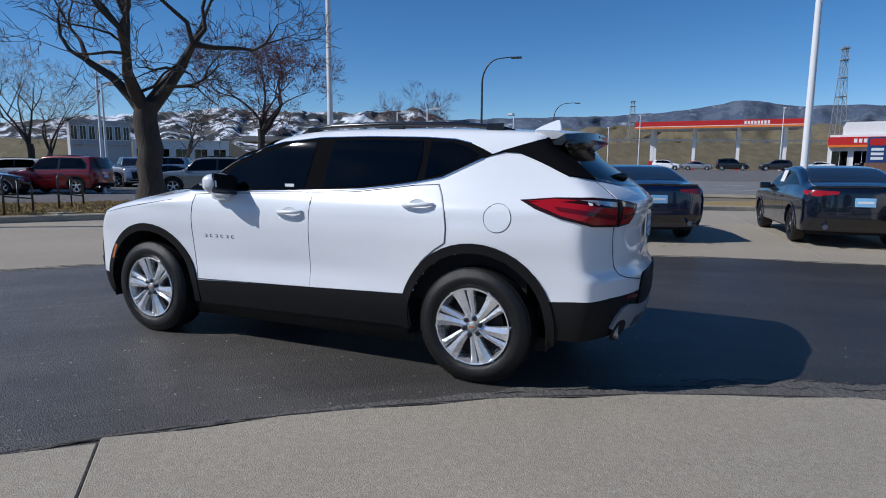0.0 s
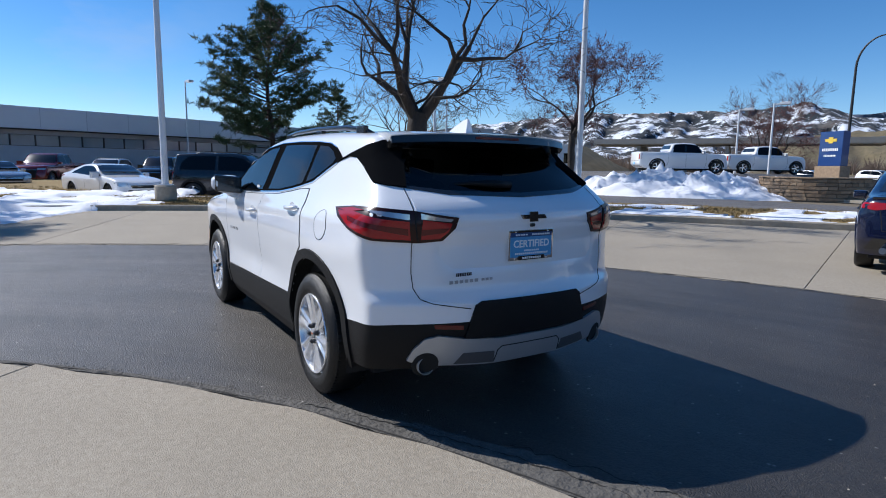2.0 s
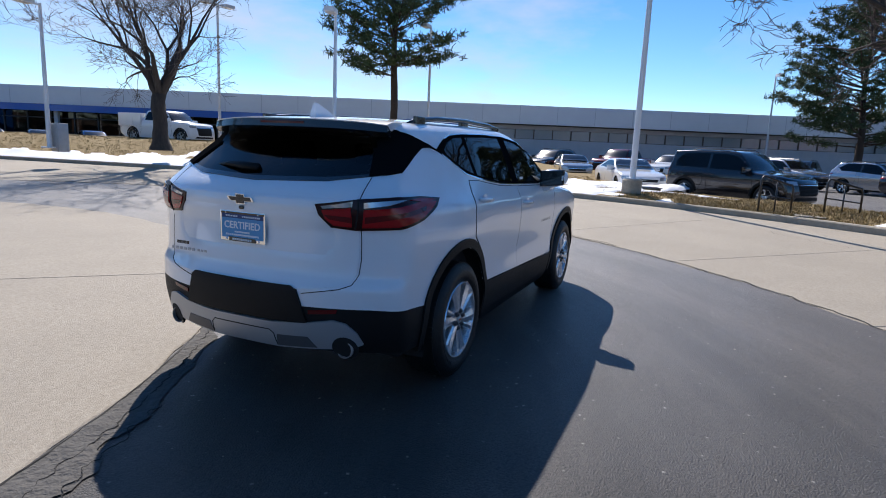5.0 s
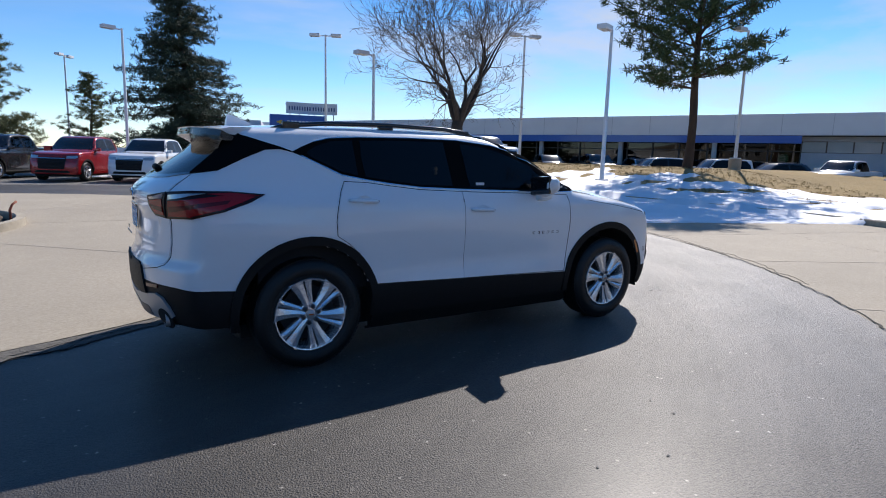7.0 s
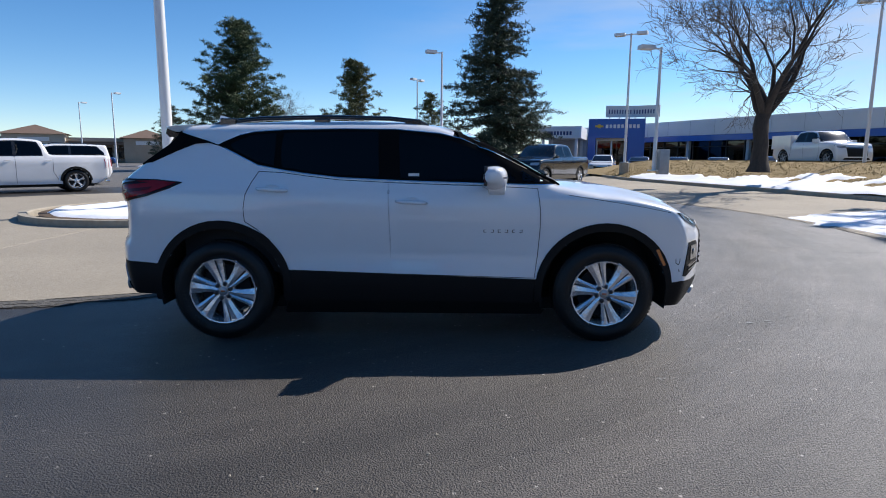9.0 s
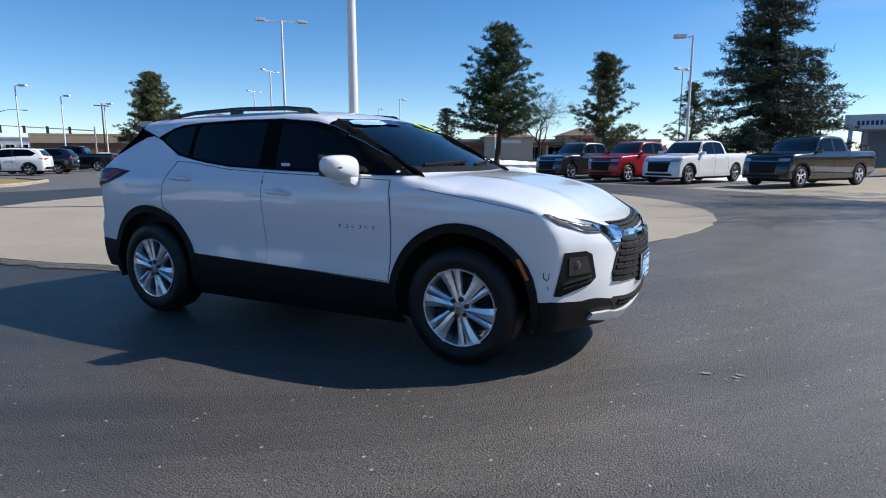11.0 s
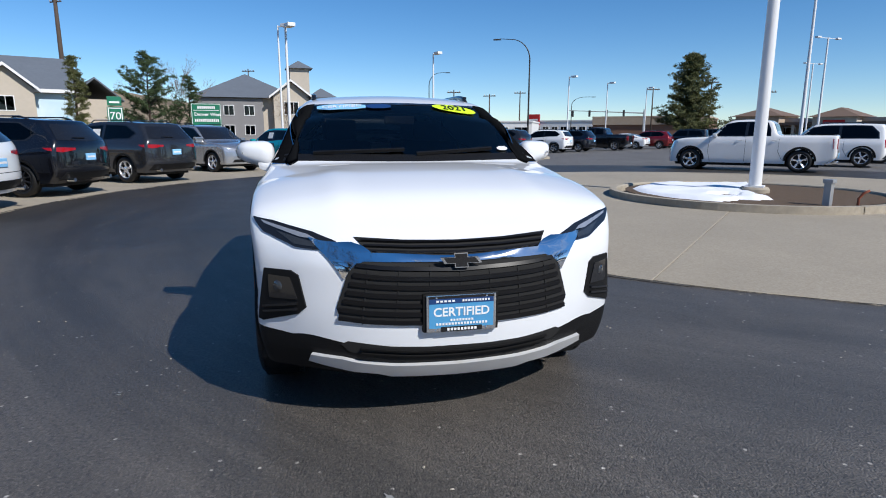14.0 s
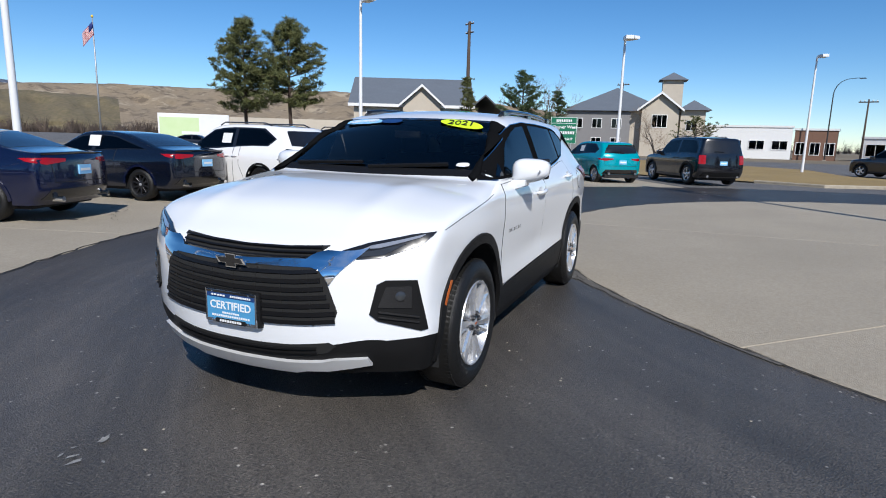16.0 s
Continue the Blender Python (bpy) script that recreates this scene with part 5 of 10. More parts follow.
    skid = [(0.0, 0.330), (0.30, 0.338), (0.45, 0.352), (0.52, 0.368), (0.66, 0.376), (0.672, 0.338), (0.47, 0.296), (0.36, 0.288), (0.30, 0.270), (0.0, 0.262)]
    panel("front_skid_plate", hero, skid + [(-a, b) for a, b in skid[-2:0:-1]], "F", M_SILVER_L, car, off=0.018, thick=0.03, step=0.04, label="satin silver front skid plate")
    for sy in (1, -1):
        slant = (-0.74, -sy * 0.67)
        head = panel("head_lamp", hero, [(1.92, sy * 0.865, 0.985), (2.05, sy * 0.80, 0.972), (2.22, sy * 0.64, 0.930), (2.30, sy * 0.545, 0.895), (2.27, sy * 0.59, 0.862), (2.20, sy * 0.68, 0.868), (2.04, sy * 0.825, 0.925)], slant, M_TRIM, car, off=0.008, thick=0.02, step=0.04, label="slim dark headlamp with a light bar")
        panel("light_bar", hero, [(1.99, sy * 0.835, 0.972), (2.22, sy * 0.655, 0.918), (2.25, sy * 0.62, 0.902), (2.20, sy * 0.68, 0.908), (2.02, sy * 0.82, 0.958)], slant, M_CLEAR, head, off=0.012, thick=0.005, step=0.05)
        panel("lamp_bowl", hero, [(2.10, sy * 0.775, 0.930), (2.20, sy * 0.68, 0.903), (2.255, sy * 0.61, 0.888), (2.255, sy * 0.61, 0.872), (2.19, sy * 0.69, 0.880)], slant, M_LENS, head, off=0.0105, thick=0.005, step=0.05)
        fog = panel("fog_housing", hero, [(2.14, sy * 0.865, 0.762), (2.25, sy * 0.75, 0.765), (2.275, sy * 0.715, 0.745), (2.30, sy * 0.69, 0.60), (2.27, sy * 0.72, 0.565), (2.10, sy * 0.865, 0.505), (2.06, sy * 0.89, 0.51), (2.11, sy * 0.875, 0.66)], slant, M_CLAD, car, off=0.008, thick=0.02, step=0.04, label="black fog lamp housing with a clear lens")
        panel("fog_lens", hero, [(2.165, sy * 0.845, 0.735), (2.25, sy * 0.75, 0.735), (2.275, sy * 0.72, 0.635), (2.16, sy * 0.84, 0.625)], slant, M_TRIM, fog, off=0.013, thick=0.008, step=0.05)
        c, nrm = on_body(hero, slant, *(float(np.dot((2.20, sy * 0.80, 0.685), q)) for q in (view_frame(slant)[1], view_frame(slant)[2])))
        bulb = part("fog_bulb", lathe([(0.0, 0.012), (0.018, 0.011), (0.026, 0.006), (0.030, 0.0), (0.033, -0.01)], seg=20), M_LENS, fog, "round clear fog lamp", smooth=True)
        bulb.matrix_basis = Matrix.Translation(c + nrm * 0.008) @ nrm.to_track_quat("Y", "Z").to_matrix().to_4x4()
        for kz in (0.60, 0.575):
            strip("fog_slat", hero, [(2.12, sy * 0.86, kz - 0.02), (2.27, sy * 0.72, kz + 0.015)], slant, M_TRIM, fog, wide=0.012, off=0.012, height=0.008)
    # tow-eye cover left open on the right corner
    strip("tow_cover", hero, [(1.985, 0.645), (1.987, 0.612), (2.015, 0.60), (2.03, 0.615), (2.032, 0.645)], "R", M_GAP, car, wide=0.008, off=0.001, height=0.001)
    strip("tow_cover", hero, [(2.022, 0.565), (2.028, 0.545)], "R", M_GAP, car, wide=0.008, off=0.001, height=0.001)
    # stickers on the screen
    def sticker(name, y0, y1, x0, x1, material, label):
        return panel(name, hero, rounded([(ws_edge(x0, y0), y0), (ws_edge(x0, y1), y1), (ws_edge(x1, y1), y1), (ws_edge(x1, y0), y0)], 1), "T", material, car, off=0.012, thick=0.002, step=0.03, label=label)
    sticker("sticker", -0.585, -0.24, 0.425, 0.51, M_CYAN, "pale blue dealer banner sticker")
    sticker("sticker", -0.235, -0.06, 0.43, 0.50, M_PLATE_D, "navy dealer banner sticker")
    oval = [(ws_edge(0.475 + 0.055 * math.sin(radians(a)), 0.42), 0.42 + 0.168 * math.cos(radians(a))) for a in range(0, 360, 15)]
    panel("year_sticker", hero, oval, "T", M_YELLOW, car, off=0.012, thick=0.002, step=0.03, label="neon yellow oval year sticker")
    sticker("sticker", 0.60, 0.68, 1.02, 1.065, M_WHITE, "small white inspection sticker")
    for words, y, x, size, mt in (("CERTIFIED", -0.41, 0.468, 0.062, M_WHITE), ("2021", 0.42, 0.476, 0.102, M_BLACKINK)):
        c, nrm = on_body(hero, "T", ws_edge(x, y), y, 0.016)
        xa = Vector((0.10 * (1 if y < 0 else -1) * 1.1, 1, 0))
        za = nrm
        xa = (xa - za * xa.dot(za)).normalized()
        ya = za.cross(xa)
        lettering("sticker_title", words, size, Matrix.Translation(c) @ Matrix((xa, ya, za)).transposed().to_4x4(), mt, car, 0.0015)
    c, nrm = on_body(hero, "L", 0.02, 1.235)
    part("window_sticker", box(-0.03, 0.05, -0.002, 0.002, -0.012, 0.016, m=Matrix.Translation(c + nrm * 0.009)), M_WHITE, car)
    c, nrm = on_body(hero, "R", 0.0, 1.245)
    part("window_sticker", box(-0.04, 0.04, -0.002, 0.002, -0.012, 0.016, m=Matrix.Translation(c + nrm * 0.009)), M_WHITE, car)
    # wipers
    for y0, y1 in ((-0.62, -0.05), (0.02, 0.55)):
        line = [(ws_edge(1.10 - 0.05 * k / 5, y0 + (y1 - y0) * k / 5), y0 + (y1 - y0) * k / 5) for k in range(6)]
        strip("wiper", hero, line, "T", M_CLAD, car, wide=0.02, off=0.012, height=0.015)
    # cabin
    part("cabin_floor", box(-1.9, 1.0, -0.72, 0.72, 0.42, 0.5), M_DARK, car)
    for sy in (1, -1):
        part("door_lining", box(-1.75, 0.85, sy * 0.80 - 0.02, sy * 0.80 + 0.02, 0.5, 1.17, bevel=0.01), M_DARK, car)
    part("headliner", box(-1.7, 0.2, -0.52, 0.52, 1.585, 1.6, bevel=0.005), M_DARK, car)
    part("dashboard", box(0.62, 1.06, -0.74, 0.74, 0.75, 1.13, bevel=0.08), M_DARK, car)
    part("papers", box(0.80, 0.98, -0.25, 0.0, 1.132, 1.137), M_WHITE, car)
    for sx, ys in ((0.0, (-0.38, 0.38)), (-0.95, (-0.40, 0.40))):
        for y in ys:
            seat = part("seat", box(sx - 0.25, sx + 0.30, y - 0.25, y + 0.25, 0.62, 0.80, bevel=0.06), M_SEAT, car)
            part("backrest", box(-0.09, 0.09, -0.25, 0.25, 0.0, 0.58, bevel=0.06, m=Matrix.Translation((sx - 0.26, y, 0.74)) @ Matrix.Rotation(radians(-14), 4, "Y")), M_SEAT, seat)
            part("headrest", box(-0.05, 0.05, -0.13, 0.13, 0.0, 0.18, bevel=0.04, m=Matrix.Translation((sx - 0.42, y, 1.31)) @ Matrix.Rotation(radians(-10), 4, "Y")), M_SEAT, seat)
    bm = bmesh.new()
    q = Matrix.Translation((0.52, 0.38, 1.03)) @ Matrix.Rotation(radians(-65), 4, "Y")
    tube_bm(bm, [q @ Vector((0.18 * math.cos(a), 0.18 * math.sin(a), 0)) for a in np.linspace(0, 2 * math.pi, 25)], 0.015, 8)
    box_bm(bm, -0.17, 0.17, -0.03, 0.03, -0.02, 0.02, m=q)
    part("steering_wheel", bm, M_SEAT, car, smooth=True)
    part("interior_mirror", box(0.46, 0.49, -0.11, 0.11, 1.44, 1.50, bevel=0.012), M_TRIM, car)
    for sx in (1.4315, -1.4315):
        for sy in (1, -1):
            make_wheel(car, "wheel", sx, sy * 0.945, 0.378, 0.379, 0.235, 0.248, "six")
    # the nose ahead of the front wheels is short: draw it back
    def draw_back(x):
        u = np.clip((x - 1.86) / 0.36, 0, 1)
        return x - 0.074 * u * u * (3 - 2 * u)
    for ob in car.children_recursive:
        if ob.type != "MESH" or ob.parent.name.startswith(("wheel", "rim", "plate_frame", "front_emblem", "tyre", "centre_cap")):
            continue
        if ob.matrix_basis.translation.length > 1e-6:
            if ob.matrix_basis.translation.x > 1.86:
                ob.matrix_basis = Matrix.Translation((draw_back(ob.matrix_basis.translation.x) - ob.matrix_basis.translation.x, 0, 0)) @ ob.matrix_basis
            continue
        co = np.empty(len(ob.data.vertices) * 3)
        ob.data.vertices.foreach_get("co", co)
        co[0::3] = draw_back(co[0::3])
        ob.data.vertices.foreach_set("co", co)
        ob.data.update()
    return car


def dealer_plate(car, m):
    """Blue dealer plate in a chrome frame, its face at local +y."""
    fr = part("plate_frame", box(-0.160, 0.160, -0.004, 0.006, -0.084, 0.084, bevel=0.003), M_CHROME, car, "chrome dealer plate frame")
    fr.matrix_basis = m
    part("plate", box(-0.148, 0.148, 0.004, 0.0085, -0.066, 0.046), M_PLATE, fr, "sky-blue dealer plate reading certified")
    part("plate_band", box(-0.148, 0.148, 0.004, 0.0090, 0.046, 0.070), M_PLATE_D, fr)
    part("plate_top", box(-0.150, 0.150, 0.004, 0.0100, 0.070, 0.081), M_TRIM, fr)
    part("plate_foot", box(-0.095, 0.095, 0.005, 0.011, -0.083, -0.060, bevel=0.002), M_TRIM, fr)
    for sx in (-1, 1):
        for sz in (-0.074, 0.074):
            part("plate_screw", lathe([(0.0, 0.012), (0.004, 0.0115), (0.006, 0.009), (0.006, 0.004)], seg=8, centre=(sx * 0.115, 0, sz)), M_CHROME, fr)
    q = Matrix.Translation((0, 0.0086, 0.006)) @ Matrix(((-1, 0, 0, 0), (0, 0, 1, 0), (0, 1, 0, 0), (0, 0, 0, 1)))
    lettering("plate_title", "CERTIFIED", 0.056, q, M_WHITE, fr, 0.0012, bold=0.0011)
    text_bars(fr, "plate_line", -0.055, 0.055, -0.030, 0.009, 8, Matrix.Translation((0, 0.008, 0)), M_WHITE)
    text_bars(fr, "plate_line", -0.12, 0.12, -0.047, 0.010, 17, Matrix.Translation((0, 0.008, 0)), M_WHITE)
    text_bars(fr, "plate_line", -0.13, 0.0, 0.058, 0.009, 10, Matrix.Translation((0, 0.0085, 0)), M_WHITE)
    text_bars(fr, "plate_line", 0.03, 0.12, 0.058, 0.008, 5, Matrix.Translation((0, 0.0085, 0)), M_WHITE)
    text_bars(fr, "frame_mark", -0.07, 0.07, -0.0715, 0.011, 9, Matrix.Translation((0, 0.0105, 0)), M_WHITE)


build_hero()
crumble(random.Random(5), 3600)

# ---- other cars ----
def car_paint(name, c, metal=0.35, rough=0.22):
    return mat(name, c, rough, metal, coat=1.0, var=0.05, scale=2)


P_WHITE = car_paint("fleet_white", (0.80, 0.80, 0.80), 0.0)
P_NAVY = car_paint("navy_metallic", (0.003, 0.006, 0.030), 0.15)
P_INK = car_paint("ink_blue", (0.004, 0.006, 0.014), 0.15)
P_BLACK = car_paint("black_metallic", (0.005, 0.005, 0.007), 0.1)
P_GREY = car_paint("graphite", (0.045, 0.047, 0.053), 0.6)
P_SILVER = car_paint("silver", (0.42, 0.43, 0.45), 0.7)
P_CHAMP = car_paint("champagne", (0.36, 0.35, 0.33), 0.6)
P_TEAL = car_paint("teal", (0.0, 0.36, 0.42), 0.3)
P_RED = car_paint("deep_red", (0.19, 0.008, 0.010), 0.3)
P_BRED = car_paint("bright_red", (0.36, 0.012, 0.014), 0.3)
P_BLUE = car_paint("mid_blue", (0.02, 0.10, 0.32), 0.4)
M_BARWHITE = mat("paper", (0.75, 0.75, 0.74), 0.7, var=0.05, scale=10)

# length, width, height, wheelbase, wheel radius, nose, rear end, belt at front and back, roof line, glass: A-base, A-top, D-top, D-base, style
STYLES = {
    "sedan": dict(w=1.84, h=1.44, wb=2.85, wr=0.335, xf=2.30, xr=2.45, belt=(0.93, 1.03), tail=((0.3, -0.12), (0.5, 0.0), (0.95, -0.02), (1.06, -0.06), (1.5, -0.5)),
                  top=((-2.7, 0.98), (-2.42, 1.06), (-1.85, 1.12), (-1.35, 1.27), (-0.85, 1.40), (-0.3, 1.44), (0.15, 1.415), (0.5, 1.29), (1.0, 1.03), (1.2, 0.985), (1.7, 0.93), (2.1, 0.83), (2.6, 0.55)),
                  glass=((0.92, 0.0), (0.2, 1.0), (-0.75, 1.0), (-1.35, 0.62), (-1.62, 0.0)), screen=(0.28, 0.95), back=("T", -0.92, -1.72), bootlid=1.04),
    "coupe": dict(w=1.84, h=1.39, wb=2.73, wr=0.335, xf=2.32, xr=2.35, belt=(0.90, 0.98), tail=((0.3, -0.12), (0.5, 0.0), (0.92, -0.02), (1.02, -0.06), (1.5, -0.5)),
                  top=((-2.6, 0.95), (-2.3, 1.02), (-1.75, 1.09), (-1.2, 1.26), (-0.6, 1.37), (-0.2, 1.39), (0.15, 1.36), (0.5, 1.24), (1.0, 0.99), (1.2, 0.95), (1.7, 0.88), (2.1, 0.77), (2.6, 0.5)),
                  glass=((0.9, 0.0), (0.2, 1.0), (-0.6, 1.0), (-1.15, 0.6), (-1.4, 0.0)), screen=(0.25, 0.92), back=("T", -0.75, -1.6), bootlid=1.0),
    "crossover": dict(w=1.88, h=1.69, wb=2.75, wr=0.365, xf=2.30, xr=2.35, belt=(1.05, 1.16), tail=((0.3, -0.12), (0.55, 0.0), (1.0, -0.02), (1.14, -0.05), (1.4, -0.28), (1.6, -0.46), (1.8, -0.55)),
                  top=((-2.6, 1.62), (-1.9, 1.63), (-1.2, 1.68), (-0.4, 1.69), (0.15, 1.65), (0.4, 1.57), (0.75, 1.36), (1.1, 1.13), (1.3, 1.09), (1.75, 1.03), (2.15, 0.90), (2.6, 0.62)),
                  glass=((1.0, 0.0), (0.25, 1.0), (-1.35, 1.0), (-1.75, 0.45), (-1.55, 0.0)), screen=(0.34, 1.03), back=("B", 1.18, 1.54), bootlid=1.1),
    "boxy": dict(w=1.97, h=1.85, wb=2.95, wr=0.395, xf=2.35, xr=2.45, belt=(1.12, 1.17), tail=((0.3, -0.14), (0.55, 0.0), (1.0, -0.02), (1.15, -0.04), (1.5, -0.13), (1.75, -0.2), (1.9, -0.26)),
                 top=((-2.7, 1.80), (-2.2, 1.81), (-1.2, 1.85), (-0.3, 1.85), (0.25, 1.81), (0.45, 1.73), (0.75, 1.50), (1.1, 1.20), (1.3, 1.165), (1.8, 1.12), (2.2, 1.0), (2.6, 0.75)),
                 glass=((1.0, 0.0), (0.38, 1.0), (-1.75, 1.0), (-2.02, 0.5), (-2.05, 0.0)), screen=(0.42, 1.04), back=("B", 1.22, 1.70), bootlid=1.1),
    "hatch": dict(w=1.77, h=1.59, wb=2.60, wr=0.325, xf=2.02, xr=2.12, belt=(1.0, 1.10), tail=((0.3, -0.12), (0.55, 0.0), (0.95, -0.02), (1.08, -0.06), (1.35, -0.28), (1.55, -0.45), (1.7, -0.5)),
                  top=((-2.3, 1.50), (-1.7, 1.53), (-1.1, 1.58), (-0.4, 1.59), (0.1, 1.55), (0.4, 1.45), (0.8, 1.23), (1.15, 1.06), (1.35, 1.01), (1.65, 0.93), (1.95, 0.80), (2.3, 0.6)),
                  glass=((1.05, 0.0), (0.25, 1.0), (-1.2, 1.0), (-1.55, 0.45), (-1.4, 0.0)), screen=(0.32, 1.06), back=("B", 1.12, 1.46), bootlid=1.0),
    "pickup": dict(w=2.03, h=1.93, wb=3.75, wr=0.41, xf=2.80, xr=3.05, belt=(1.26, 1.28), tail=((0.3, -0.35), (0.6, 0.0), (1.2, 0.0), (1.4, -0.02), (2.0, -0.1)),
                   top=((-3.2, 1.36), (-1.25, 1.36), (-1.12, 1.40), (-0.98, 1.78), (-0.85, 1.88), (-0.2, 1.93), (0.45, 1.90), (0.7, 1.80), (1.0, 1.56), (1.3, 1.31), (1.45, 1.285), (2.1, 1.25), (2.6, 1.14), (3.0, 0.9)),
                   glass=((1.2, 0.0), (0.6, 1.0), (-0.78, 1.0), (-0.9, 0.5), (-0.92, 0.0)), screen=(0.66, 1.26), back=("T", -0.99, -1.09), bootlid=1.15),
}


def make_car(style, paint, label, category="car", alloy=None, rim="ten", lamp=None, lite=False):
    s = STYLES[style]
    w, h = s["w"] / 2, s["h"]
    top, tail = curve_of(*s["top"]), curve_of(*s["tail"])
    belt = curve_of((-3, s["belt"][1]), (-1.2, s["belt"][1]), (0.6, s["belt"][0]), (3, s["belt"][0]))
    b0 = s["belt"][0]
    wide = curve_of((0.1, 0.88), (0.3, 0.965), (0.5, 0.99), (0.75 * b0 + 0.1, 1.0), (b0, 0.965), (b0 + 0.06, 0.935), (h - 0.06, 0.74), (h + 0.2, 0.62))
    nosez = curve_of((0.15, -0.12), (0.35, -0.01), (0.55, 0.0), (0.75, -0.02), (1.1, -0.14), (2.0, -0.3))
    end = 1.0 if style == "pickup" else 1.6

    def field(p):
        x, y, z = p[:, 0], np.abs(p[:, 1]), p[:, 2]
        tp = 1 - 0.05 * np.clip((np.abs(x) - 1.5) / 1.0, 0, 1) ** 1.5
        ww = w * wide(z) * tp
        if style not in ("pickup", "boxy"):
            ww = ww * (1 - 0.05 * np.clip((-x - 0.8) / 1.4, 0, 1) * np.clip((z - b0) / 0.3, 0, 1))
        nose = s["xf"] + nosez(z) - 0.26 * (y / w) ** 2.6
        bk = s["xr"] + tail(z) - (0.06 if style == "pickup" else 0.2) * (y / w) ** 2.6
        sweep = 0.10 * (y / 0.7) ** 2 * np.exp(-((x - s["screen"][1] + 0.3) / 0.5) ** 2)
        tz = top(x + sweep) - 0.03 * (y / w) ** 2
        return smax(y - ww, x - nose, -bk - x, z - tz, 0.2 - z, k=0.02)

    def lid(x):
        return top(x) + 0.07
    car = empty("car" if category == "car" else category.replace(" ", "_"), None, label, category)
    zc = 0.16 + s["wr"] * 0.35
    pts, faces, cut = shell(field, -s["xr"] - 0.2, s["xf"] + 0.2, w + 0.12, zc, lid, *((46, 16, 16) if lite else (66, 22, 22)), deep=0.42)
    mid = pts[faces].mean(1)
    f_ax, r_ax = s["xf"] - (0.90 if style != "pickup" else 0.95), 0
    r_ax = f_ax - s["wb"]
    R = s["wr"]
    drop = np.zeros(len(faces), bool)
    for cx in (f_ax, r_ax):
        drop |= (np.hypot(mid[:, 0] - cx, mid[:, 2] - R) < R + 0.05) & (np.abs(mid[:, 1]) > w * 0.55)
    keep = faces[~drop]
    used, inv = np.unique(keep, return_inverse=True)
    body = mesh("body", pts[used], inv.reshape(keep.shape), paint, car, smooth=True)
    part("underbody", box(r_ax - 0.6, f_ax + 0.6, -w * 0.8, w * 0.8, 0.2, 0.34, bevel=0.03), M_DARK, car)
    rough_body = style in ("boxy", "pickup")
    g = s["glass"]
    for side, sy in (("L", 1), ("R", -1)):
        for cx in (f_ax, r_ax):
            lite or part("wheel_liner", lathe([(R + 0.07, sy * w * 0.55), (R + 0.065, sy * w * 0.965)], seg=18, centre=(cx, 0, R), a0=-15, a1=195), M_DARK, car)
            ring = arc(cx, R, R + 0.115 if rough_body else R + 0.085, 2, 178, 16) + arc(cx, R, R + 0.04, 180, 0, 16)
            panel("arch_trim", field, ring, side, M_CLAD if rough_body or style == "crossover" else paint, car, off=0.012, thick=0.03, step=0.12)
        roofz = lambda x: float(top(x)) - 0.085

        def up(x, k):
            return float(belt(x)) + 0.03 + (roofz(x) - float(belt(x)) - 0.03) * k
        outline = [(g[0][0], up(g[0][0], 0)), (g[1][0], up(g[1][0], g[1][1]))]
        n = 5
        for k in range(1, n):
            x = g[1][0] + (g[2][0] - g[1][0]) * k / n
            outline.append((x, up(x, g[1][1])))
        outline += [(x, up(x, k)) for x, k in g[2:]]
        n = 5
        for k in range(1, n):
            x = g[-1][0] + (g[0][0] - g[-1][0]) * k / n
            outline.append((x, up(x, 0)))
        panel("window_surround", field, outline, side, M_TRIM, car, off=0.004, thick=0.012, step=0.12)
        cx, cz = sum(o[0] for o in outline) / len(outline), sum(o[1] for o in outline) / len(outline)
        small = [(cx + (a - cx) * 0.955, cz + (b - cz) * 0.86) for a, b in outline]
        panel("side_window", field, small, side, M_TINT, car, off=0.008, thick=0.003, step=0.12)
        if style != "coupe":
            xb = (g[1][0] + g[2][0]) / 2 + (0.05 if style != "pickup" else 0.0)
            panel("pillar", field, [(xb - 0.05, up(xb, 0)), (xb + 0.05, up(xb, 0)), (xb + 0.04, up(xb, 0.98)), (xb - 0.06, up(xb, 0.98))], side, M_TRIM, car, off=0.012, thick=0.01, step=0.2)
        else:
            xb = -0.25
        zs = 0.36
        strip("shut_line", field, [(xb, up(xb, 0)), (xb, zs)], side, M_GAP, car, wide=0.012, off=0.0005, height=0.001, dense=0.1)
        strip("shut_line", field, [(g[0][0] - 0.05, up(g[0][0], 0) - 0.02), (g[0][0] + 0.02, 0.75), (g[0][0] - 0.08, zs)], side, M_GAP, car, wide=0.012, off=0.0005, height=0.001, dense=0.1)
        if style != "coupe":
            strip("shut_line", field, [(r_ax + R + 0.28, up(r_ax + R + 0.2, 0)), (r_ax + R + 0.30, 0.75), (r_ax + R + 0.16, zs + 0.1)], side, M_GAP, car, wide=0.012, off=0.0005, height=0.001, dense=0.1)
        for hx in ([xb + 0.2, r_ax + R + 0.42] if style != "coupe" else [xb + 0.2]):
            c, nrm = on_body(field, side, hx, b0 - 0.10)
            part("handle", tube([(hx - 0.09, c.y + sy * 0.004, c.z), (hx - 0.05, c.y + sy * 0.03, c.z), (hx + 0.05, c.y + sy * 0.03, c.z), (hx + 0.09, c.y + sy * 0.004, c.z)], 0.011, 6), paint, car)
        c, nrm = on_body(field, side, g[0][0] - 0.22, b0 + 0.03)
